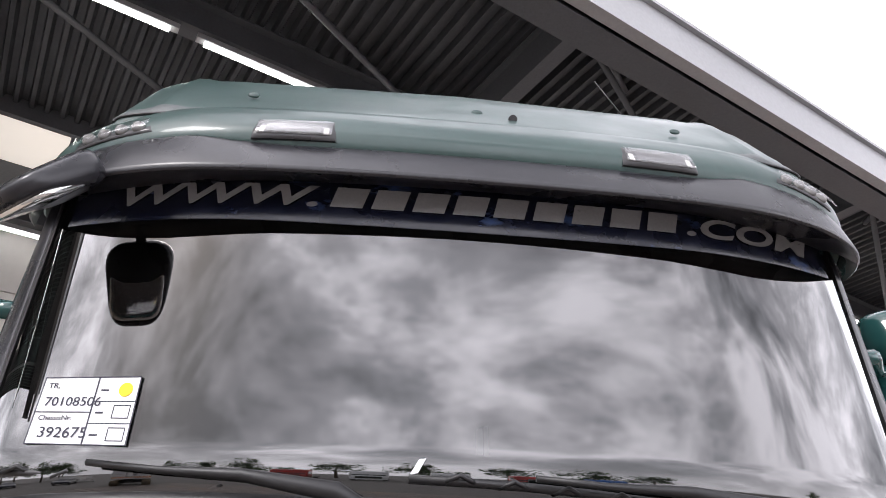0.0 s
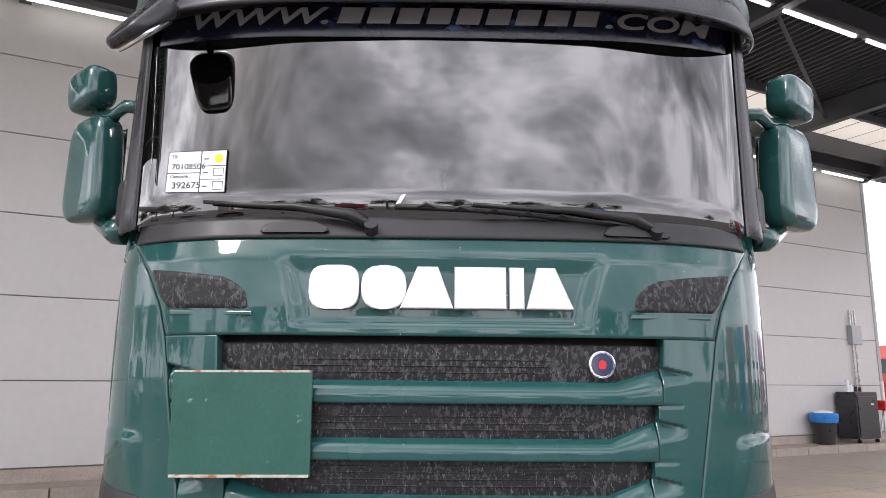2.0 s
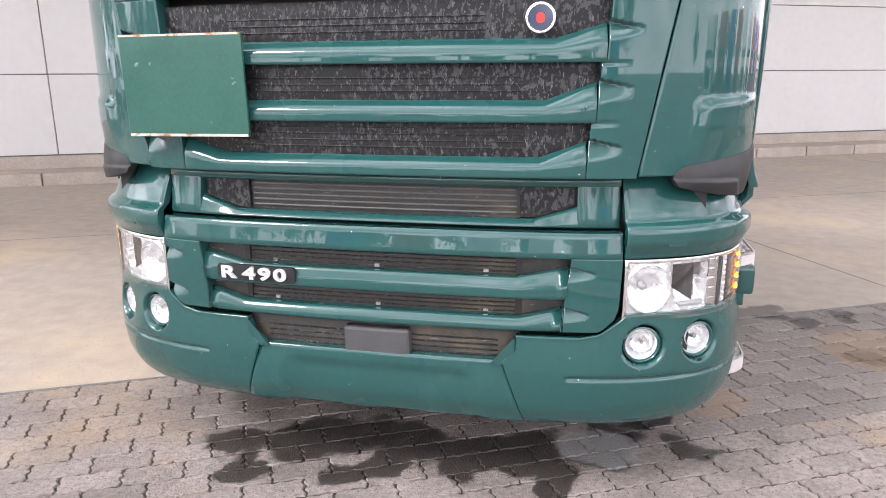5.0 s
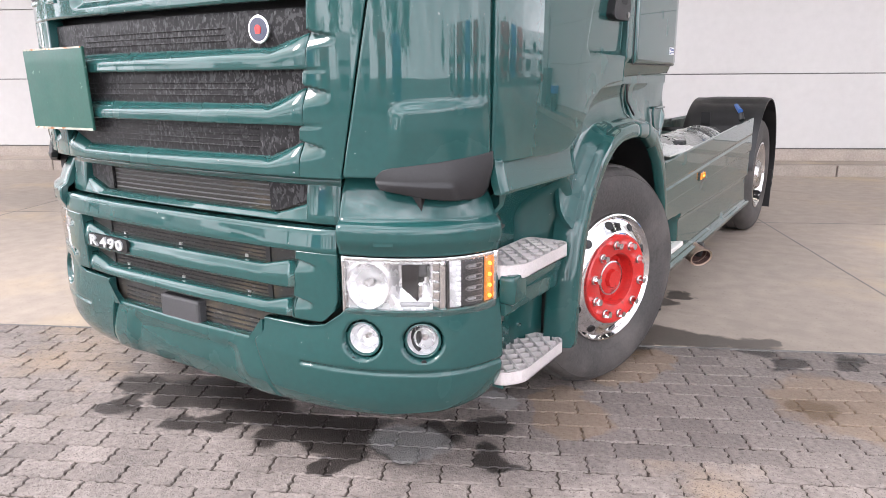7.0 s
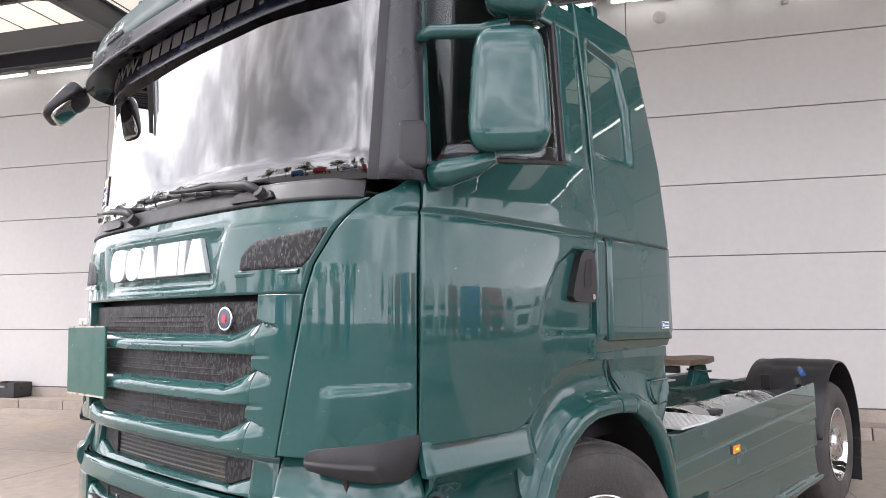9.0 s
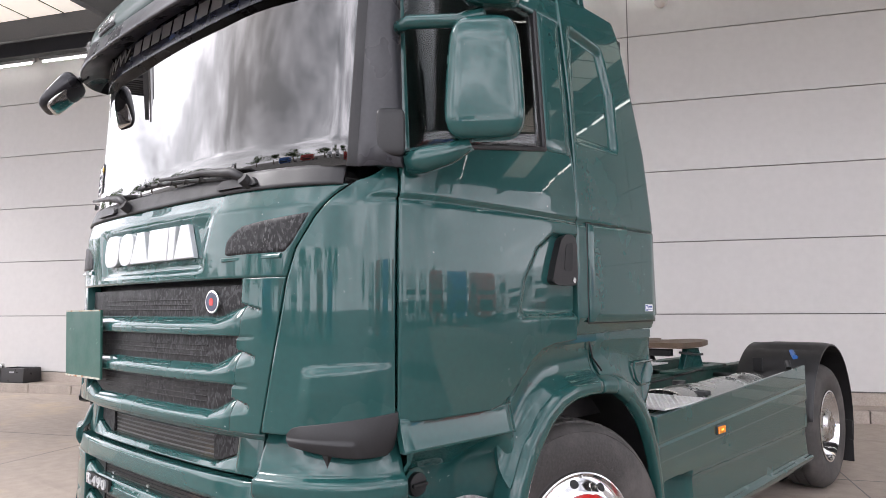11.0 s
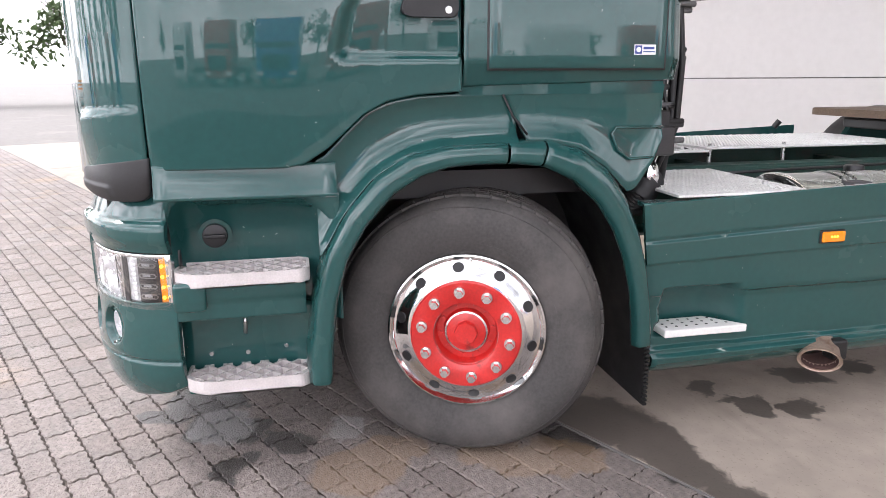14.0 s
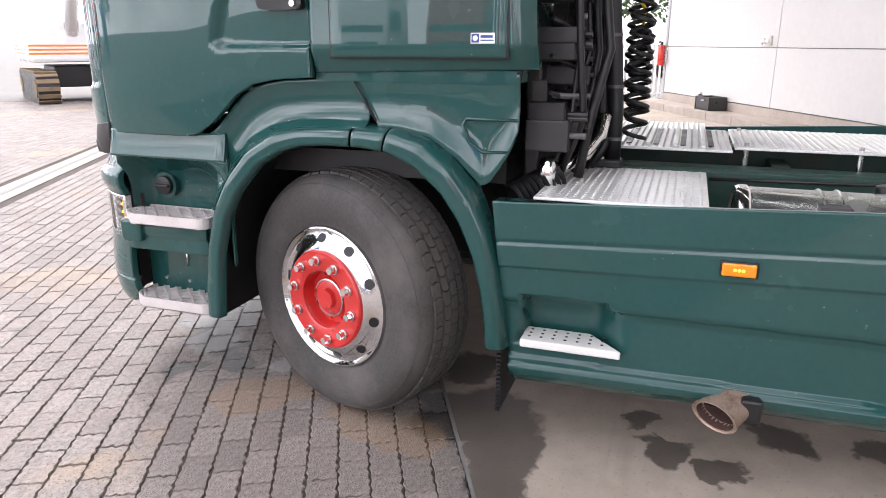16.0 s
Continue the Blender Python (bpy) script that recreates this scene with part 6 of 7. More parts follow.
tread_plate("deck_plate", .52, 1.225, 2.70, 3.285, 1.004, truck, "aluminium tread plate with raised dots")
dq = tread_plate("deck_plate", -.44, .34, 2.84, 3.39, 1.075, truck, "perforated aluminium walkway plate")
for k in range(4):
    box("plate_slot", (-.36 + .0 * k, 2.93 + .12 * k, 1.076), (.26, 2.955 + .12 * k, 1.081), BLACK, dq, "", .002)
    box("slot_rib", (-.38, 2.90 + .12 * k, 1.074), (.28, 2.92 + .12 * k, 1.088), CHECKER, dq, "", .003)
tread_plate("deck_plate", -.42, .30, 3.40, 4.72, 1.085, truck, "long aluminium tread plate over the chassis")
tread_plate("deck_plate", -1.22, -.52, 2.70, 3.30, 1.03, truck, "aluminium tread plate with raised dots")
for x_, y_ in ((.25, 3.45), (.25, 3.9), (-.35, 3.45), (.9, 2.82), (1.05, 3.2)):
    cyl("plate_bolt", (x_, y_, 1.0), (x_, y_, 1.10 if x_ < .5 else 1.02), .011, STEEL, truck, "", 8)
for s in (1, -1):
    tk = lathe("fuel_tank", [(.0, .014), (.20, .004), (.245, .010), (.260, .030), (.262, .05), (.262, 1.60), (.25, 1.64), (.0, 1.65)], 48, TANKALU, truck, "round polished alloy tank with a bright end ring", Matrix.Translation((s * .87, 3.38, .755)) @ Matrix.Rotation(math.pi / 2, 4, "Z"))
    lathe("tank_end_ring", [(.235, .004), (.240, -.006), (.262, .0), (.2685, .012), (.2685, .040), (.262, .048)], 48, CHROME, tk, "", Matrix.Translation((s * .87, 3.38, .755)) @ Matrix.Rotation(math.pi / 2, 4, "Z"))
    for y_ in (3.66, 3.72, 4.45, 4.85):
        tube("tank_strap", [(s * .87 + .265 * math.cos(a), y_, .755 + .265 * math.sin(a)) for a in [math.pi * k / 24 for k in range(25)]], .004, STEEL, tk, "", 6)
    box("strap_buckle", (s * 1.00 - .05, 3.64, .965), (s * 1.00 + .05, 3.74, .995), COVERGREY, tk, "", .006)
    cyl("tank_cap", (s * .76, 3.90, .98), (s * .76, 3.90, 1.03), .045, BLACK, tk, "", 18, None, .006)
    tube("air_line", [(s * .48, 3.3, .97), (s * .49, 3.7, .98), (s * .48, 4.3, .99), (s * .46, 5.0, 1.02)], .008, BLACK, truck, "", 8)
    cyl("beacon_stub", (s * 1.18, 4.92, 1.07), (s * 1.16, 4.95, 1.12), .022, BLACK, truck, "", 10)
    cyl("blue_coupling", (s * 1.06, 5.50, 1.115), (s * 1.00, 5.61, 1.155), .022, TRUCKBLUE, truck, "blue coupling cap", 12)

# fifth wheel
fw = thing("fifth_wheel_coupling", "greasy brown fifth wheel coupling on green brackets", "coupling")
out = [(-.46, 4.62), (.46, 4.62), (.47, 5.0), (.36, 5.42), (.14, 5.55), (.06, 5.20), (-.06, 5.20), (-.14, 5.55), (-.36, 5.42), (-.47, 5.0)]
prism("top_plate", rounded(out, .06), lambda a, b, d: Vector((a, b, 1.205 + d + .03 * (5.0 - b) * 0)), .045, GREASE, fw, "rusty greased top plate", .008)
for s in (1, -1):
    prism("bracket", [(4.78, 1.005), (5.22, 1.005), (5.12, 1.19), (4.90, 1.19)], lambda a, b, d, s=s: Vector((s * (.345 + d), a, b)), .05 * 1, PAINT, fw, "", .004)
    box("base_rail", (s * .385 - .06, 4.5, 1.005), (s * .385 + .06, 5.6, 1.03), CHASSIS, fw, "", .004)
box("lock_bar", (-.30, 4.75, 1.13), (.30, 4.83, 1.19), BLACK, fw, "", .01)
tube("release_handle", [(.40, 4.72, 1.17), (.55, 4.70, 1.16), (.60, 4.72, 1.165)], .010, BLACK, fw, "", 8)

# cab back: frame, air hoses, coils, silencer ------------------------------------
cab_back = box("cab_back", (-1.15, 2.58, 1.45), (1.15, 2.64, 3.2), PAINT, truck, "green cab back wall", .01)
for v in cab_back.data.vertices:
    if v.co.z > 2.5:
        v.co.y -= .36
        v.co.x *= .90
box("service_frame", (-.9, 2.60, 1.02), (.95, 2.66, 1.52), BLACK, truck, "dark frame behind the cab", .01)
rng = random.Random(4)
for k in range(70):
    x_, z_ = rng.uniform(.25, .98), rng.uniform(1.06, 2.05)
    w_, h_ = rng.uniform(.025, .085), rng.uniform(.03, .12)
    box("valve_block", (x_, 2.62, z_), (x_ + w_, 2.68 + rng.uniform(.0, .15), z_ + h_), (BLACK, BLACK, LAMPDARK, BLACK, BLACK, RUBBER)[k % 6], truck, "", .006)
    cyl("valve_knob", (x_ + w_ / 2, 2.70, z_ + h_ * .5), (x_ + w_ / 2, 2.84, z_ + h_ * .5), .012, (BLACK, LAMPDARK, RIBGREY)[k % 3], truck, "", 8)
for k in range(14):
    x_, y_ = .30 + .05 * k, 2.74 + .035 * (k % 4)
    tube("air_hose", [(x_, y_ - .04, 2.3), (x_ + rng.uniform(-.06, .06), y_, 1.9), (x_ + rng.uniform(-.12, .12), y_ + rng.uniform(.0, .05), 1.5), (x_ + rng.uniform(-.10, .10), y_ + rng.uniform(-.03, .05), 1.25), (x_ + rng.uniform(-.05, .05), y_ - .04, 1.02)], .009 + .005 * (k % 3), BLACK, truck, "black air hose", 8)
for k in range(5):
    z_ = 1.30 + .13 * k
    tube("cross_hose", [(1.0, 2.70, z_ + .05), (.75, 2.82, z_ - .03), (.5, 2.84, z_ + rng.uniform(-.05, .05)), (.30, 2.80, z_ + .1)], .009, BLACK, truck, "", 6)
for x_, y_, z_ in ((.86, 2.80, 1.34), (.80, 2.79, 1.62), (.93, 2.77, 1.17)):
    blob("hose_tag", (x_, y_, z_), (.014, .010, .012), FASCIA, truck, "", .6, 10, 6)
tube("hose_post", [(.50, 2.895, 1.02), (.50, 2.895, 1.25), (.50, 2.870, 1.55), (.50, 2.80, 2.3), (.50, 2.70, 2.6)], .034, BLACK, truck, "dark hose carrier post", 12)
for z_, y_ in ((1.12, 2.895), (1.34, 2.888), (1.55, 2.870)):
    cyl("post_clamp", (.50, y_, z_), (.50, y_, z_ + .014), .036, RIBGREY, truck, "", 14)
tube("post_brace", [(.56, 2.80, 1.0), (.52, 2.86, 1.10), (.50, 2.87, 1.16)], .022, BLACK, truck, "", 8)
box("post_foot", (.45, 2.80, 1.0), (.55, 2.94, 1.04), BLACK, truck, "", .01)
for c_, x_ in ((0, .30), (1, .18), (2, .42)):
    pts = [(x_ + .047 * math.cos(k * .62 + c_), 2.955 + .010 * c_ + .047 * math.sin(k * .62 + c_), 2.15 - (.0062 + .0003 * c_) * k) for k in range(152)]
    tube("coil_hose", pts, .010, BLACK, truck, "coiled black suzi hose", 6)
tube("yellow_hose", [(.42, 2.93, 1.95), (.44, 2.90, 1.78), (.36, 2.98, 1.66), (.30, 2.97, 1.60)], .007, YELLOW, truck, "", 6)
for k in range(9):
    lathe("bellows_ring", [(.050, -.010), (.066, .0), (.050, .010)], 20, BLACK, truck, "", Matrix.Translation((1.06 - .016 * k, 2.60 + .016 * k, .955 + .008 * k)) @ pose(0, 0, 0, 0, -20, 135))
tube("rear_light_arm", [(1.14, 2.62, 1.73), (1.16, 2.72, 1.735)], .022, BLACK, truck, "black rubber stop on the cab corner", 10)
blob("silencer_wrap", (.97, 2.70, 1.04), (.05, .04, .07), CHROME, truck, "crumpled heat foil", .7, 16, 10)
tube("silencer_pipe", [(.95, 2.68, 1.02), (.80, 2.82, 1.10), (.70, 2.86, 1.16), (.66, 2.87, 1.24)], .026, CHROME, truck, "", 12)
box("engine_block", (-.6, 1.0, .55), (.6, 2.5, 1.3), BLACK, truck, "dark engine under the cab")
cyl("front_axle", (-1.05, 1.85, .50), (1.05, 1.85, .50), .06, BLACK, truck)
cyl("rear_axle", (-1.0, 5.87, .52), (1.0, 5.87, .52), .09, BLACK, truck)
box("cab_floor", (-1.02, .62, 1.0), (1.02, 2.55, 1.10), BLACK, truck, "dark cab underside")
box("bumper_back", (-1.0, .62, .36), (1.0, .70, 1.0), BLACK, truck)


# ---------------- yard, building and canopy ----------------
# everything here lies square to the building: u along the wall, n across, z up
WF = pose(0, 0, 0, 0, 0, 26.53)


def W(u, n, z=0.0):
    return WF @ Vector((u, n, z))


def wbox(name, a, b, mat, parent=None, label="", bevel=0.0):
    bm = box_bm(a, b, bevel)
    bm.transform(WF)
    return part(name, bm, mat, parent, label)


ASPHALT = material("yard_asphalt", (0.16, 0.15, 0.14), 0.85, vary=0.14, scale=0.4, bump=0.2, bscale=120, spot=[((0.24, 0.22, 0.2), 0.55, 0.8, 0.5, 0.85, (1, 1, 1))])
gv = [(-900, -900, -.022), (900, -900, -.022), (900, 900, -.022), (-900, 900, -.022)]
tagged(raw("ground", gv, [(0, 1, 2, 3)], ASPHALT), "grey asphalt yard ground", "ground", kind="structure")
apron = tagged(wbox("pavement", (-15.2, 1.625, -.20), (40, 8.46, 0.0), CONCRETE), "beige concrete apron with damp stains", "pavement", kind="structure")
for u_ in (-9.6, -4.1, 3.9, 9.4, 14.9):
    wbox("expansion_joint", (u_, 1.65, -.001), (u_ + .012, 8.44, .0012), JOINT, apron)
wbox("expansion_joint", (-15, 5.05, -.001), (39, 5.062, .0012), JOINT, apron)
chan = tagged(wbox("drain_channel", (-16, -2.62, -.2), (40, -2.26, -.004), KERB), "pale concrete drainage channel", "drain", kind="structure")
wbox("channel_slot", (-16, -2.47, -.006), (40, -2.41, -.001), JOINT, chan)

# kerb stones and walkway
walk_ = tagged(wbox("walkway", (-15, 8.62, -.2), (17.4, 9.17, .150), CONCRETE), "narrow raised walkway along the wall", "walkway", kind="structure")
stone = box_bm((0, 8.46, -.1), (.985, 8.62, .165), .012)
stone.transform(WF)
k0 = part("kerb_stone", stone, KERB, walk_)
for k in range(-15, 17):
    c_ = k0.copy() if k > -15 else k0
    if k > -15:
        scene.collection.objects.link(c_)
    c_.matrix_basis = WF @ Matrix.Translation((k * 1.0, 0, 0)) @ WF.inverted()

# wall with panels
PH, ZB = 1.105, .335
wall = tagged(wbox("wall_north", (-12.66, 9.20, 0), (16.9, 9.45, 6.86), JOINT), "light grey sandwich panel wall", "wall", kind="structure")
pan = box_bm((0, 9.165, 0), (4.965, 9.21, PH - .014), .004)
pan.transform(WF)
p0 = part("wall_panel", pan, WALLP, wall)
first = True
short = box_bm((.30, 9.165, 0), (4.965, 9.21, PH - .014), .004)
short.transform(WF)
for r_ in range(6):
    part("wall_panel", short.copy(), WALLP, wall).matrix_basis = WF @ Matrix.Translation((-12.9, 0, ZB + PH * r_ + .007)) @ WF.inverted()
    for c_ in range(1, 6):
        o = p0 if first else p0.copy()
        if not first:
            scene.collection.objects.link(o)
        first = False
        o.matrix_basis = WF @ Matrix.Translation((-12.9 + 4.98 * c_, 0, ZB + PH * r_ + .007)) @ WF.inverted()
wbox("plinth", (-12.68, 9.155, .14), (16.9, 9.20, ZB - .012), KERB, wall, "dark plinth strip")
wbox("wall_end_trim", (-12.72, 9.15, .15), (-12.60, 9.46, 6.9), FASCIA, wall)
wbox("wall_end_trim", (16.86, 9.15, .15), (16.98, 9.46, 6.9), FASCIA, wall)

# canopy
can = tagged(wbox("ceiling", (-14, 2.1, 7.25), (23, 9.6, 7.30), ROOFSTEEL), "grey trapezoidal steel roof deck", "canopy roof", kind="structure")
vs, fs = [], []
u = -14.0
while u < 23:
    prof = [(0, 7.14), (.045, 7.14), (.07, 7.22), (.135, 7.22), (.16, 7.14)]
    b = len(vs)
    for du, z_ in prof:
        for n_ in (2.10, 6.92, 8.26, 9.45):
            vs.append(W(u + du, n_, z_))
    for i in range(len(prof) - 1):
        for j in range(3):
            sky_strip = j == 1 and -12 < u < 18
            if not sky_strip:
                fs.append((b + 4 * i + j, b + 4 * (i + 1) + j, b + 4 * (i + 1) + j + 1, b + 4 * i + j + 1))
    u += .16
raw("deck_ribs", vs, fs, ROOFSTEEL, can)
# skylight panels under the closed deck; their glow replaces daylight passing through
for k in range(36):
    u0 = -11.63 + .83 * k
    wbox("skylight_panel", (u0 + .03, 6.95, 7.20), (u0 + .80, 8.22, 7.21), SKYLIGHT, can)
wbox("skylight_curb", (-12, 6.86, 6.98), (18.4, 6.94, 7.24), BEAM, can)
wbox("skylight_curb", (-12, 8.23, 6.80), (18.4, 8.31, 7.24), BEAM, can)


def ibeam(name, a, b, h, w, mat, label, axis):
    """An I section from a to b: two flanges and a web."""
    th = thing(name, label, "steel beam", "canopy beams", kind="structure")
    for i, (z0, z1, hw) in enumerate(((0, .02, w / 2), (h - .02, h, w / 2), (.02, h - .02, .008))):
        lo, hi = list(a), list(b)
        o = 1 if axis == 0 else 0
        lo[o] -= hw
        hi[o] += hw
        lo[2], hi[2] = a[2] + z0, a[2] + z1
        wbox("web" if i == 2 else "flange", lo, hi, mat, th)
    return th


ibeam("steel_beam_1", (-14, 2.24, 6.58), (23, 2.24, 6.58), .52, .30, BEAM, "large grey edge beam of the canopy", 0)
fa = tagged(wbox("fascia", (-14.2, 1.98, 6.62), (23.2, 2.06, 7.20), FASCIA), "pale steel gutter fascia of the canopy", "fascia", kind="structure")
wbox("gutter_lip", (-14.2, 1.94, 6.60), (23.2, 2.06, 6.64), FASCIA, fa)
wbox("gutter_lip", (-14.2, 1.93, 7.17), (23.2, 2.08, 7.22), FASCIA, fa)
ibeam("steel_beam_2", (-14, 4.30, 6.72), (23, 4.30, 6.72), .36, .18, BEAM, "grey canopy purlin with lamps", 0)
ibeam("steel_beam_3", (-14, 8.85, 6.72), (23, 8.85, 6.72), .36, .20, BEAM, "grey wall head beam", 0)
for i, u_ in enumerate((-11.36, -6.66, -1.96, 2.74, 7.45, 12.15, 16.85)):
    ibeam("steel_beam_%d" % (4 + i), (u_, 2.25, 6.62), (u_, 9.1, 6.62), .48, .16, BEAM, "grey canopy cross beam", 1)
br = thing("wind_bracing", "thin grey steel wind braces under the roof", "bracing", kind="structure")
for u_ in (-11.36, -6.66, -1.96, 2.74, 7.45, 12.15):
    for p, q in (((u_, 2.25, 6.70), (u_ + 4.7, 4.42, 6.80)), ((u_, 4.42, 6.80), (u_ + 4.7, 6.85, 6.80)), ((u_ + .05, 2.3, 6.66), (u_ + .05, 3.3, 7.12)), ((u_ + .3, 2.3, 6.66), (u_ + 1.3, 2.9, 7.12))):
        tube("brace", [W(*p), W(*q)], .035, BEAM, br, "", 6)
# tube lamps in rows
lampb = None
for n_, z_ in ((4.25, 6.60), (8.88, 6.60)):
    for k in range(-7, 10):
        lp = thing("tube_lamp", "lit white fluorescent tube lamp under the canopy", "lamp", "tube lamps")
        lp.matrix_world = WF @ Matrix.Translation((1.878 * k + .734, n_, z_))
        if lampb is None:
            t1 = box("housing", (-.86, -.04, .02), (.86, .04, .08), FASCIA, lp, "", .005)
            t2 = cyl("tube", (-.785, 0, .0), (.785, 0, .0), .026, TUBE, lp, "", 10)
            t3 = cyl("cord", (0, 0, .08), (0, 0, .16), .01, BEAM, lp, "", 6)
            lampb = (t1, t2, t3)
        else:
            for t_ in lampb:
                c_ = t_.copy()
                scene.collection.objects.link(c_)
                c_.parent = lp

# fittings on and along the wall
jb = thing("junction_box", "grey junction box with cable conduits on the wall", "junction box")
wbox("box", (15.75, 9.03, 2.42), (16.12, 9.165, 2.88), FASCIA, jb, "", .01)
for k in range(3):
    wbox("conduit", (15.82 + .09 * k, 9.10, 2.88), (15.845 + .09 * k, 9.13, 3.25), STEEL, jb)
for k in range(2):
    wbox("conduit", (15.84 + .12 * k, 9.10, 1.3), (15.87 + .12 * k, 9.13, 2.42), STEEL, jb)
bn = thing("waste_bin", "dark grey waste bin with blue liner", "bin", at=W(14.15, 8.85, .15))
lathe("body", [(.20, 0), (.27, .62), (.28, .66), (.26, .66), (.19, .03)], 24, LAMPDARK, bn, "", Matrix.Rotation(-math.pi / 2, 4, "Y"))
lathe("liner", [(.285, .48), (.30, .56), (.30, .67), (.27, .69), (.25, .62)], 20, BINBAG, bn, "blue plastic liner", Matrix.Rotation(-math.pi / 2, 4, "Y"))
blob("rubbish", (0, 0, .66), (.2, .2, .08), PAPER, bn, "", .9, 14, 8)
ct = thing("tool_trolley", "dark tool trolley with bottles on top", "trolley", m=WF @ Matrix.Translation((15.35, 8.82, .15)))
box("cabinet", (-.40, -.24, .10), (.40, .24, 1.15), LAMPDARK, ct, "", .015)
box("door", (-.36, -.26, .16), (.36, -.24, 1.05), LAMPDARK, ct, "", .006)
box("label_plate", (.10, -.266, .86), (.2, -.26, .89), PAPER, ct)
for x_ in (-.33, .33):
    cyl("castor", (x_, -.18, .05), (x_ + .03, -.18, .05), .05, BLACK, ct, "", 12)
for k, (x_, h_) in enumerate(((-.30, .28), (-.18, .16), (.0, .12), (.15, .1))):
    cyl("bottle", (x_, 0, 1.15), (x_, 0, 1.15 + h_), .035, PAPER if k < 2 else BLACK, ct, "", 10)
tp = thing("axle_stand", "red and white folding axle stand", "stand", m=WF @ Matrix.Translation((16.25, 8.75, .15)))
for x_, y_ in ((-.28, -.15), (.28, -.15), (0, .2)):
    tube("leg", [(x_, y_, 0), (0, 0, .75)], .025, PAPER, tp, "", 8)
box("head", (-.12, -.1, .72), (.14, .1, .95), EXTRED, tp, "", .02)
cyl("post", (0, 0, .9), (0, 0, 1.4), .04, PAPER, tp, "", 10)
cr_ = thing("plastic_crate", "dark grey plastic crate standing by the wall", "crate", m=WF @ Matrix.Translation((-9.7, 8.92, .15)))
for a, b in (((-.3, -.2, 0), (.3, -.18, .28)), ((-.3, .18, 0), (.3, .2, .28)), ((-.3, -.2, 0), (-.28, .2, .28)), ((.28, -.2, 0), (.3, .2, .28)), ((-.3, -.2, 0), (.3, .2, .02))):
    box("crate_wall", a, b, LAMPDARK, cr_, "", .004)
for x_ in (-.29, .29):
    box("crate_rib", (x_ - .012, -.21, 0), (x_ + .012, -.198, .28), LAMPDARK, cr_)
box("grip", (-.06, -.204, .19), (.06, -.199, .22), FASCIA, cr_)
blob("ball_hitch", (-.42, -.05, .30), (.06, .06, .06), STEEL, cr_, "", 1, 14, 8)
tube("hitch_neck", [(-.42, -.05, .27), (-.36, 0, .10), (-.25, 0, .05)], .025, BLACK, cr_, "", 8)
for u_, z_, red_ in ((-8.22, 1.57, 0), (1.98, 1.56, 1)):
    tpx = thing("wall_socket", "pale socket outlet fixed on the wall", "socket", "wall sockets", m=WF @ Matrix.Translation((u_, 9.10, z_)))
    box("plate", (-.14, .02, -.09), (.12, .06, .09), FENCEWHITE, tpx, "", .01)
    for x_ in (-.06, .06):
        cyl("outlet", (x_, .02, 0), (x_, -.03, -.01), .045, FENCEWHITE, tpx, "", 14)
        cyl("socket_lid", (x_, -.03, -.04), (x_, -.045, -.07), .02, EXTRED if red_ else STEEL, tpx, "", 10)
fe = thing("fire_extinguisher", "red fire extinguisher at the wall's end", "extinguisher", m=WF @ Matrix.Translation((-12.70, 9.06, .98)))
cyl("bottle", (0, 0, 0), (0, 0, .5), .08, EXTRED, fe, "", 18, None, .03)
box("label_band", (-.082, -.05, .2), (-.05, .05, .34), YELLOW, fe)
cyl("valve", (0, 0, .5), (0, 0, .58), .03, BLACK, fe, "", 10)
tube("hose", [(0, 0, .56), (-.1, 0, .5), (-.11, 0, .2)], .012, BLACK, fe, "", 8)
box("wall_bracket", (-.03, .04, .1), (.15, .09, .4), STEEL, fe)
sg = thing("warning_board", "red and white warning board beside the wall", "sign", m=WF @ Matrix.Translation((-13.3, 9.5, .8)))
box("board", (-.10, 0, 0), (.10, .02, .62), PAPER, sg)
for k in range(3):
    box("stripe", (-.101, -.003, .05 + .2 * k), (.101, 0, .15 + .2 * k), EXTRED, sg)
cyl("post", (0, .03, -.8), (0, .03, .6), .025, STEEL, sg, "", 8)
cam_ = thing("wall_camera", "pale round lamp on a bracket high on the wall", "wall lamp", m=WF @ Matrix.Translation((2.55, 8.95, 6.35)))
cyl("bracket", (0, .2, 0), (0, 0, 0), .05, FENCEWHITE, cam_, "", 12)
blob("dome", (0, -.02, -.06), (.10, .10, .10), FENCEWHITE, cam_, "", 1, 14, 10)
dpipe = tagged(wbox("downpipe", (4.3, 8.95, 6.3), (4.4, 9.05, 6.9), STEEL), "steel pipe under the wall head", "pipe")

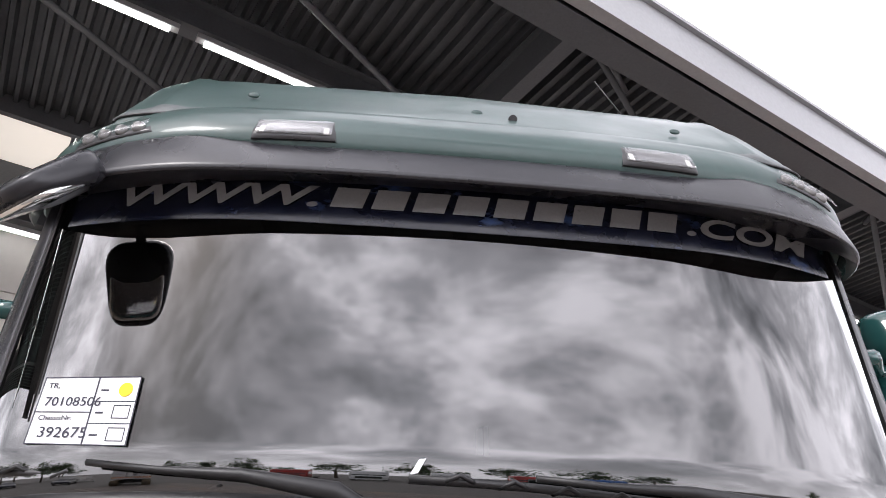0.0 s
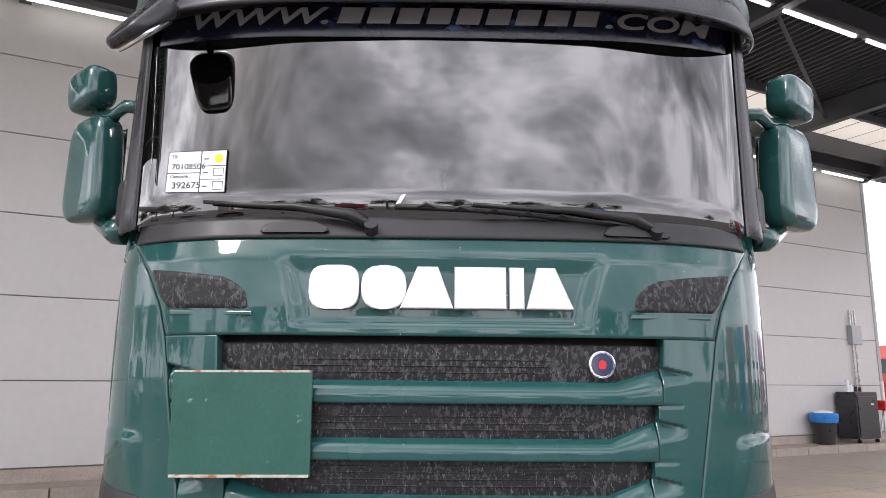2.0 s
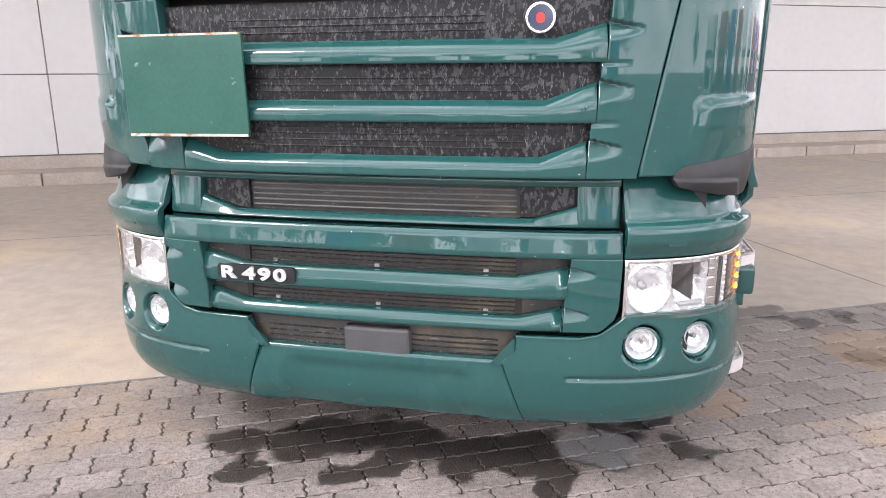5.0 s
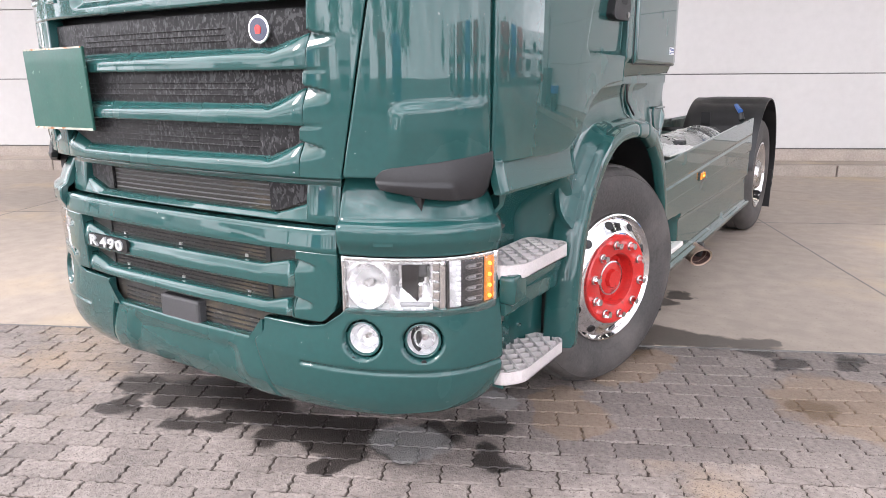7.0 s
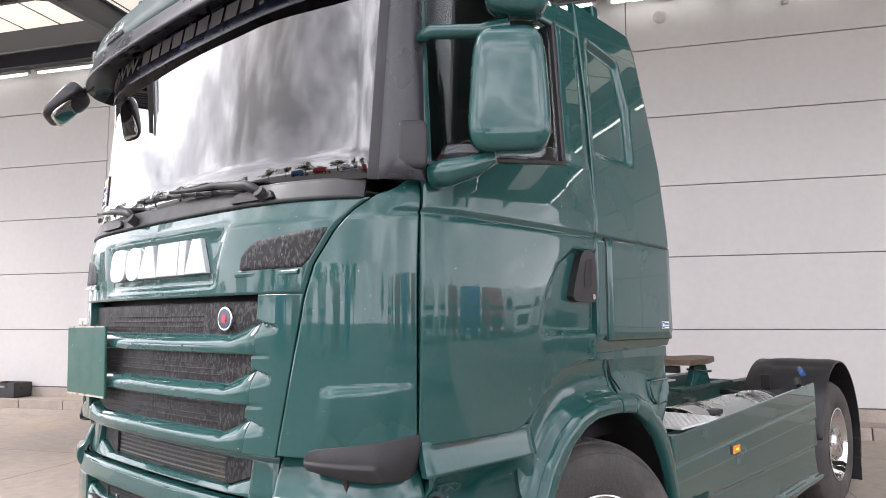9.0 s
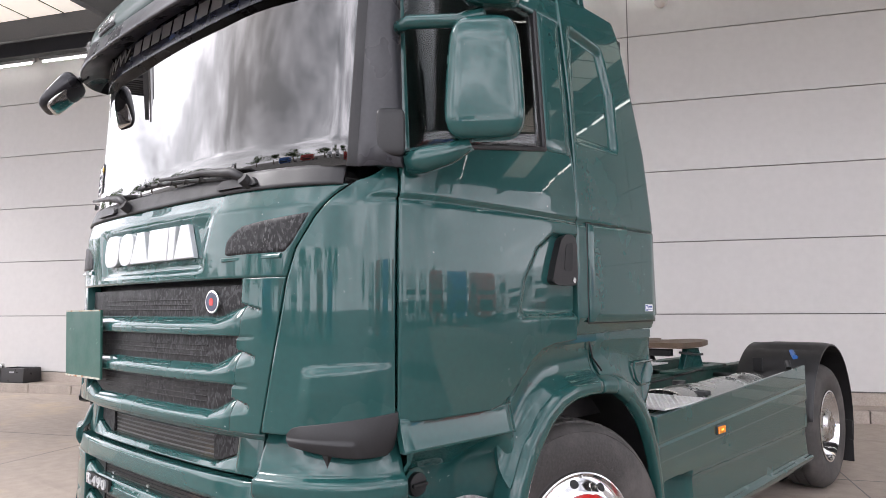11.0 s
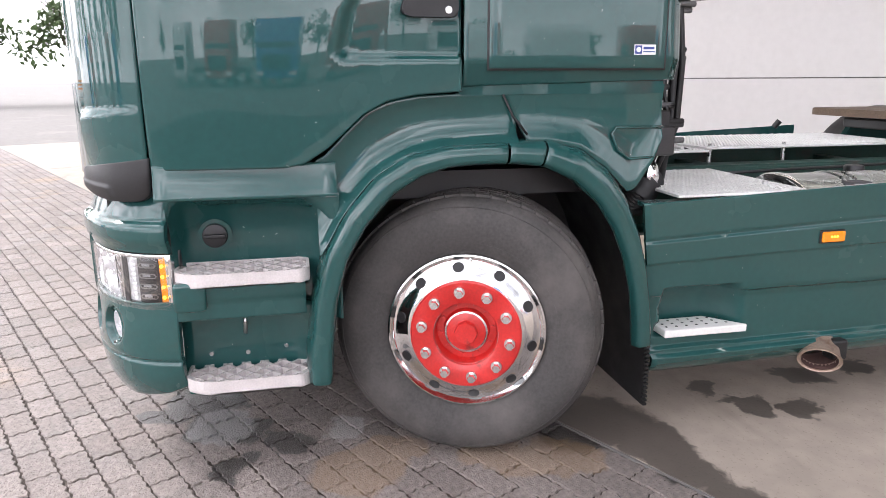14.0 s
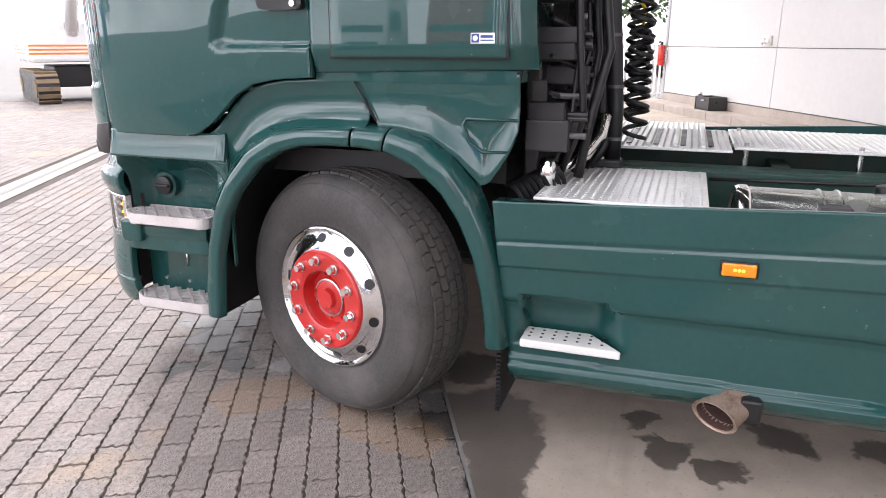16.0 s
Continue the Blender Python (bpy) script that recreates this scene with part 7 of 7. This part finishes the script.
# pavers: rows along the wall, half bond, toothed long edges
PU, PN = .2155, .1170
def paver_mesh(seed):
    """Outline with small teeth on all four sides, chipped and uneven."""
    rg = random.Random(seed)
    g, amp = .0040, .0048
    x0, x1, y0, y1 = g, PU - g, g, PN - g
    a_, b_ = 8, 5
    zig = lambda i, n: 0 if i in (0, n) else (1 if i % 2 else -1)
    ring = [(x0 + (x1 - x0) * i / a_, y0 + amp * zig(i, a_) * .8) for i in range(a_)]
    ring += [(x1 + amp * zig(i, b_), y0 + (y1 - y0) * i / b_) for i in range(b_)]
    ring += [(x1 - (x1 - x0) * i / a_, y1 + amp * zig(a_ - i, a_) * .8) for i in range(a_)]
    ring += [(x0 - amp * zig(b_ - i, b_) * -1, y1 - (y1 - y0) * i / b_) for i in range(b_)]
    ring = [(a + rg.uniform(-.0022, .0022), b + rg.uniform(-.0022, .0022)) for a, b in ring]
    c = Vector((PU / 2, PN / 2))
    top, low = [], []
    for p in ring:
        v = Vector(p)
        q = v + (c - v).normalized() * rg.uniform(.0018, .0048)
        top.append((q.x, q.y, rg.uniform(-.0010, .0006)))
        low.append((v.x, v.y, -.0045))
    bot = [(p[0], p[1], -.014) for p in low]
    return top, low, bot


def paver_geo(seed):
    t, l_, b = paver_mesh(seed)
    n = len(t)
    vs = t + l_ + b
    fs = [tuple(range(n))]
    for k in range(n):
        k2 = (k + 1) % n
        fs.append((n + k, n + k2, k2, k))
        fs.append((2 * n + k, 2 * n + k2, n + k2, n + k))
    return vs, fs


bed = tagged(wbox("paving", (-16, -9.0, -.3), (12, 1.615, -.0112), SAND), "worn grey interlocking paving with dark joints", "paving", kind="structure")
kinds = [paver_geo(k) for k in range(7)]
meshes = []
for k, (vs, fs) in enumerate(kinds):
    me = bpy.data.meshes.new("paver")
    me.from_pydata(vs, [], fs)
    me.materials.append(PAVER1)
    meshes.append(me)
rg = random.Random(11)
AV, AF = [], []
count = 0
rows_ = int((1.615 + 9.0) / PN)
for r_ in range(rows_):
    n0 = 1.612 - (r_ + 1) * PN
    if -2.64 < n0 + PN and n0 < -2.24:
        continue
    u = -15.9 + (PU / 2 if r_ % 2 else 0) + rg.uniform(-.01, .01)
    far = n0 < -2.7
    while u < (9.5 if not far else 4.0):
        zt = -.004 + rg.uniform(-.0018, .0018)
        tilt = (rg.uniform(-.006, .006), rg.uniform(-.008, .008))
        k = rg.randrange(7)
        near = 1.05 < u < 3.35 and .42 < n0 < 1.60
        if near and count < 300:
            ob = new("paver", meshes[k])
            ob.parent = bed
            ob.matrix_basis = WF @ Matrix.Translation((u, n0, zt)) @ Euler((tilt[1], tilt[0], 0)).to_matrix().to_4x4()
            count += 1
        else:
            vs, fs = kinds[k]
            b = len(AV)
            ca = [WF @ Vector((u + x, n0 + y, zt + z + tilt[0] * (x - .1) + tilt[1] * (y - .06))) for x, y, z in vs]
            AV.extend(ca)
            AF.extend(tuple(b + i for i in f) for f in fs)
        u += PU
pv = raw("pavers", AV, AF, PAVER, bed)
tagged(pv, "many worn grey pavers", kind="stuff")
wbox("edge_strip", (-15.5, 1.612, -.2), (12, 1.628, -.003), JOINT, bed)


# ---------------- vehicles and trees round the yard ----------------
def wheel_simple(parent, x, y, z, r, w, mat=STEEL):
    t = cyl("wheel", (x - w / 2, y, z), (x + w / 2, y, z), r, RUBBER, parent, "", 24)
    cyl("rim", (x - w / 2 - .01, y, z), (x + w / 2 + .01, y, z), r * .55, mat, t, "", 18)


def pickup(m):
    """Double cab flatbed van: x across, y back from the nose."""
    v = thing("flatbed_van", "white double cab flatbed van with black sills", "van", "parked vehicles", m=m)
    side = [(-.0, .55), (.0, 1.0), (.25, 1.18), (.95, 1.32), (1.65, 2.18), (1.9, 2.28), (3.3, 2.30), (3.42, 2.2), (3.45, .55)]
    bm = bmesh.new()
    lo = [bm.verts.new((-.98, a, b)) for a, b in side]
    hi = [bm.verts.new((.98, a, b)) for a, b in side]
    bm.faces.new(lo); bm.faces.new(hi[::-1])
    for k in range(len(side)):
        bm.faces.new((lo[k], hi[k], hi[(k + 1) % len(side)], lo[(k + 1) % len(side)]))
    bmesh.ops.bevel(bm, geom=[e for e in bm.edges if abs(e.verts[0].co.x - e.verts[1].co.x) < .01], offset=.08, segments=3, profile=.5, affect="EDGES")
    body_ = part("cab", bm, WHITEPAINT, v, "", True)
    for sx in (-1, 1):
        for pts in ([(1.12, 1.38), (1.62, 2.02), (2.1, 2.05), (2.1, 1.38)], [(2.3, 1.38), (2.3, 2.05), (3.1, 2.05), (3.1, 1.38)]):
            prism("side_window", pts[::sx], lambda a, b, d, sx=sx: Vector((sx * (.978 + d), a, b)), .008, DARKGLASS, body_)
        box("black_sill", (sx * .99 - .012, .75, .5), (sx * .99 + .012, 3.4, .82), BLACK, body_)
        box("door_handle", (sx * .99 - .015, 2.15, 1.2), (sx * .99 + .015, 2.25, 1.28), BLACK, body_, "", .01)
        box("door_handle", (sx * .99 - .015, 3.15, 1.2), (sx * .99 + .015, 3.25, 1.28), BLACK, body_, "", .01)
        box("side_repeater", (sx * .99 - .014, 2.7, .78), (sx * .99 + .014, 2.8, .83), ORANGE, body_)
        blob("door_mirror", (sx * 1.12, 1.25, 1.5), (.10, .07, .15), BLACK, body_, "", .5, 14, 8)
        box("headlamp", (sx * .72 - .2, -.02, .86), (sx * .72 + .2, .1, 1.04), REFLECTOR, body_, "", .03)
        for y_ in (.75, 4.9):
            wheel_simple(v, sx * .86, y_, .36, .36, .24)
        box("dropside", (sx * 1.03 - .02, 3.55, .95), (sx * 1.03 + .02, 6.5, 1.35), WHITEPAINT, v, "", .01)
    prism("windscreen", [(-.85, 0), (.85, 0), (.78, 1), (-.78, 1)], lambda a, b, d: Vector((a, 1.0 + .62 * b - d, 1.37 + .76 * b + d)), .012, DARKGLASS, body_)
    box("grille", (-.5, -.03, .65), (.5, .02, .95), BLACK, body_, "", .01)
    box("front_bumper", (-.98, -.06, .35), (.98, .3, .62), BLACK, v, "", .05)
    box("flatbed", (-1.05, 3.5, .85), (1.05, 6.55, .97), LAMPDARK, v, "", .01)
    box("tailboard", (-1.05, 6.48, .95), (1.05, 6.53, 1.35), WHITEPAINT, v, "", .01)
    box("headboard", (-1.0, 3.5, .95), (1.0, 3.56, 1.9), BLACK, v, "", .01)
    box("underbody", (-.7, .4, .4), (.7, 6.3, .85), BLACK, v)
    return v


vd = Vector((-6.0, 3.6, 0)).normalized()
pickup(Matrix.Translation((-24.7, -3.3, -.02)) @ Matrix.Rotation(math.atan2(vd.y, vd.x) - math.pi / 2, 4, "Z"))
pickup(Matrix.Translation((-30.5, 2.5, -.02)) @ Matrix.Rotation(math.atan2(vd.y, vd.x) - math.pi / 2 + .3, 4, "Z"))


def hatchback(m, mat, lab):
    v = thing("hatchback_car", lab, "car", "parked vehicles", m=m)
    side = [(0, .35), (.02, .75), (.35, .88), (1.05, .98), (1.75, 1.42), (3.3, 1.46), (3.95, 1.05), (4.1, .95), (4.12, .4)]
    bm = bmesh.new()
    lo = [bm.verts.new((-.86 if b < 1.1 else -.66, a, b)) for a, b in side]
    hi = [bm.verts.new((.86 if b < 1.1 else .66, a, b)) for a, b in side]
    bm.faces.new(lo); bm.faces.new(hi[::-1])
    for k in range(len(side)):
        bm.faces.new((lo[k], hi[k], hi[(k + 1) % len(side)], lo[(k + 1) % len(side)]))
    bmesh.ops.bevel(bm, geom=list(bm.edges), offset=.06, segments=3, profile=.5, affect="EDGES")
    b_ = part("body", bm, mat, v, "", True)
    for sx in (-1, 1):
        prism("side_window", [(1.35, 1.02), (1.8, 1.36), (3.2, 1.39), (3.6, 1.04)][::sx], lambda a, b, d, sx=sx: Vector((sx * (.80 - (b - 1.0) * .36 + d), a, b)), .015, DARKGLASS, b_)
        for y_ in (.75, 3.35):
            wheel_simple(v, sx * .76, y_, .31, .31, .2)
        box("tail_lamp", (sx * .68 - .12, 4.06, .8), (sx * .68 + .12, 4.14, .98), EXTRED, b_, "", .02)
    prism("rear_window", [(-.55, 0), (.55, 0), (.48, 1), (-.48, 1)], lambda a, b, d: Vector((a, 3.95 - .6 * b + d, 1.08 + .34 * b + d)), .012, DARKGLASS, b_)
    box("number_plate", (-.26, 4.11, .55), (.26, 4.14, .66), YELLOW, b_)
    return v


hatchback(Matrix.Translation((-21.0, -13.6, -.02)) @ Matrix.Rotation(radians(140), 4, "Z"), CARDARK, "dark blue hatchback car")
hatchback(Matrix.Translation((-26.5, -11.0, -.02)) @ Matrix.Rotation(radians(115), 4, "Z"), CARDARK, "dark blue hatchback car")


def fence(m, length=2.1, height=1.75):
    f_ = thing("fence_panel", "white slatted mobile fence panel on dark feet", "fence", "fence panels", m=m)
    for x_ in (0, length):
        cyl("post", (x_, 0, .05), (x_, 0, height + .05), .045, FENCEWHITE, f_, "", 12)
        box("foot", (x_ - .35, -.14, 0), (x_ + .35, .14, .13), LAMPDARK, f_, "dark block foot", .02)
    for z_ in (.22, height - .25):
        box("rail", (0, -.015, z_), (length, .015, z_ + .05), FENCEWHITE, f_)
    n = 15
    for k in range(1, n):
        x_ = length * k / n
        box("slat", (x_ - .028, -.03, .12), (x_ + .028, -.012, height), FENCEWHITE, f_)
    box("sheet", (0, .0, 1.1), (length, .006, 1.35), FENCEWHITE, f_)
    return f_


d_ = Vector((1.0, 1.95, 0)).normalized()
fa_ = Matrix.Rotation(math.atan2(d_.y, d_.x), 4, "Z")
f0 = fence(Matrix.Translation((-17.45, .65, -.02)) @ fa_)
copy_thing(f0, Matrix.Translation((-16.35, 2.95, -.02)) @ Matrix.Rotation(radians(20), 4, "Z"))
for k in range(7):
    copy_thing(f0, Matrix.Translation((-33.5 + 1.6 * k, -22.0 + .5 * k, -.02)) @ Matrix.Rotation(radians(17), 4, "Z"))

# excavator
exc = thing("crawler_excavator", "white excavator with orange stripes on rusty tracks", "excavator", m=Matrix.Translation((-12.2, -13.2, -.02)) @ Matrix.Rotation(radians(55), 4, "Z"))
for sy in (-1, 1):
    pts = []
    for k in range(28):
        a = k / 28 * math.tau
        pts.append((math.copysign(1.45, math.cos(a)) * min(1, abs(math.cos(a)) * 6) + .40 * math.cos(a), .40 + .40 * math.sin(a)))
    tr = prism("track", pts, lambda a, b, d, sy=sy: Vector((a, sy * 1.0 - .25 + d, b)), .5, BLACK, exc, "rusty crawler track")
    for k in range(22):
        x_ = -1.5 + 3.0 * k / 21
        box("track_shoe", (x_ - .055, sy * 1.0 - .26, .79), (x_ + .055, sy * 1.0 + .26, .83), TRACK, tr, "", .008)
        box("track_shoe", (x_ - .055, sy * 1.0 - .26, -.0), (x_ + .055, sy * 1.0 + .26, .02), TRACK, tr, "", .004)
    for e in (-1, 1):
        for k in range(7):
            a = math.radians(-80 + 160 * k / 6)
            m_ = Matrix.Translation((e * (1.45 + .41 * math.cos(a)), sy * 1.0, .41 + .41 * math.sin(a))) @ Matrix.Rotation(-e * a if e > 0 else a, 4, "Y")
            box("track_shoe", (-.02, -.26, -.055), (.02, .26, .055), TRACK, tr, "", .006, m_)
        cyl("track_wheel", (e * 1.45, sy * 1.0 - .27, .41), (e * 1.45, sy * 1.0 + .27, .41), .24, TRACK, tr, "", 20)
box("undercarriage", (-1.0, -.7, .4), (1.0, .7, .95), BLACK, exc, "", .03)
box("upper_body", (-1.9, -1.25, 1.05), (1.3, 1.25, 2.1), WHITEPAINT, exc, "", .08)
for k in range(3):
    box("stripe", (-1.91, -1.262, 1.25 + .10 * k), (1.31, 1.262, 1.30 + .10 * k), ORANGE, exc)
box("operator_cab", (.2, .2, 1.9), (1.4, 1.2, 3.0), WHITEPAINT, exc, "", .08)
box("cab_window", (.35, 1.19, 2.1), (1.3, 1.21, 2.85), DARKGLASS, exc)
tube("boom", [(1.2, -.2, 1.8), (2.4, -.2, 3.4), (4.0, -.2, 3.2), (4.6, -.2, 1.6)], .18, WHITEPAINT, exc, "", 10)


def parked_truck(m, mat, lab):
    v = thing("parked_truck", lab, "truck", "parked trucks", m=m)
    side = [(0, .45), (-.02, 1.4), (.10, 2.0), (.35, 3.2), (.7, 3.45), (2.0, 3.5), (2.05, .95), (1.6, .7)]
    bm = bmesh.new()
    lo = [bm.verts.new((-1.2, a, b)) for a, b in side]
    hi = [bm.verts.new((1.2, a, b)) for a, b in side]
    bm.faces.new(lo); bm.faces.new(hi[::-1])
    for k in range(len(side)):
        bm.faces.new((lo[k], hi[k], hi[(k + 1) % len(side)], lo[(k + 1) % len(side)]))
    bmesh.ops.bevel(bm, geom=list(bm.edges), offset=.08, segments=2, profile=.5, affect="EDGES")
    b_ = part("cab", bm, mat, v, "", True)
    prism("windscreen", [(-1.05, 0), (1.05, 0), (1.0, 1), (-1.0, 1)], lambda a, b, d: Vector((a, .10 + .22 * b - d, 1.95 + .9 * b)), .02, DARKGLASS, b_)
    box("grille", (-.8, -.05, .9), (.8, .0, 1.6), BLACK, b_)
    for sx in (-1, 1):
        prism("side_window", [(.35, 2.0), (.5, 2.75), (1.3, 2.75), (1.3, 2.0)][::sx], lambda a, b, d, sx=sx: Vector((sx * (1.195 + d), a, b)), .015, DARKGLASS, b_)
        box("headlamp", (sx * .95 - .2, -.05, .6), (sx * .95 + .2, .02, .8), REFLECTOR, b_)
        for y_ in (1.3, 5.0):
            wheel_simple(v, sx * 1.0, y_, .5, .5, .34)
    box("chassis", (-.5, 1.5, .6), (.5, 6.2, .95), BLACK, v)
    return v


cols = [(WHITEPAINT, "white tractor truck parked across the yard"), (TRUCKRED, "red tractor truck parked across the yard"), (TRUCKBLUE, "blue tractor truck parked across the yard"), (TRUCKRED, "red tractor truck parked across the yard"), (WHITEPAINT, "white tractor truck parked across the yard")]
base = {}
for k in range(14):
    mat_, lab_ = cols[k % 5]
    mt = Matrix.Translation((25 - .25 * k, -9 + 4.1 * k, -.02)) @ Matrix.Rotation(radians(-82), 4, "Z")
    if lab_ not in base:
        base[lab_] = parked_truck(mt, mat_, lab_)
    else:
        copy_thing(base[lab_], mt)
# unseen row ahead of the cab, added to darken what its front reflects
for k in range(6):
    mat_, lab_ = cols[(k + 2) % 5]
    copy_thing(base[lab_], Matrix.Translation((-12 + 5.0 * k, -30 + .4 * k, -.02)) @ Matrix.Rotation(radians(180), 4, "Z"))


def tree(m, h, seed):
    rg_ = random.Random(seed)
    t = thing("tree", "leafy green tree at the edge of the yard", "tree", "trees", m=m)
    tube("trunk", [(0, 0, -.1), (.05, .05, h * .25), (.1, -.05, h * .55), (.05, .1, h * .8)], [.22, .17, .10, .04], BARK, t, "", 8)
    for k in range(6):
        a = rg_.uniform(0, 6.28)
        z0 = h * rg_.uniform(.3, .6)
        tube("limb", [(.08, 0, z0), (math.cos(a) * h * .12, math.sin(a) * h * .12, z0 + h * .1), (math.cos(a) * h * .24, math.sin(a) * h * .24, z0 + h * .22)], [.08, .05, .02], BARK, t, "", 6)
    vs, fs = [], []
    cl = [(Vector((rg_.gauss(0, h * .14), rg_.gauss(0, h * .14), h * rg_.uniform(.42, .92))), h * rg_.uniform(.08, .17)) for _ in range(22)]
    for c, r in cl:
        for _ in range(70):
            p = c + Vector((rg_.gauss(0, 1), rg_.gauss(0, 1), rg_.gauss(0, .8))).normalized() * r * rg_.uniform(.55, 1.1)
            a, b = Vector((rg_.gauss(0, 1), rg_.gauss(0, 1), rg_.gauss(0, 1))).normalized(), Vector((rg_.gauss(0, 1), rg_.gauss(0, 1), rg_.gauss(0, 1))).normalized()
            sz = h * rg_.uniform(.018, .034)
            k = len(vs)
            vs += [p - a * sz, p + b * sz * .6, p + a * sz, p - b * sz * .6]
            fs.append((k, k + 1, k + 2, k + 3))
    raw("crown", vs, fs, LEAF, t)
    return t


t0 = tree(Matrix.Translation((-44, -20, -.02)), 9.0, 5)
t1 = tree(Matrix.Translation((-42, -8, -.02)), 8.0, 6)
rg = random.Random(8)
for k in range(16):
    copy_thing((t0, t1)[k % 2], Matrix.Translation((-46 + rg.uniform(-4, 4), -34 + 5.2 * k + rg.uniform(-1, 1), -.02)) @ Matrix.Rotation(rg.uniform(0, 6.28), 4, "Z"))
for k in range(14):
    copy_thing((t0, t1)[k % 2], Matrix.Translation((92 + rg.uniform(-6, 6), -50 + 13 * k, -.02)) @ Matrix.Rotation(rg.uniform(0, 6.28), 4, "Z"))
# unseen trees ahead of the cab, added for the same darker reflections
for k in range(8):
    copy_thing((t0, t1)[k % 2], Matrix.Translation((-30 + 8 * k, -44 + rg.uniform(-3, 3), -.02)) @ Matrix.Rotation(rg.uniform(0, 6.28), 4, "Z"))
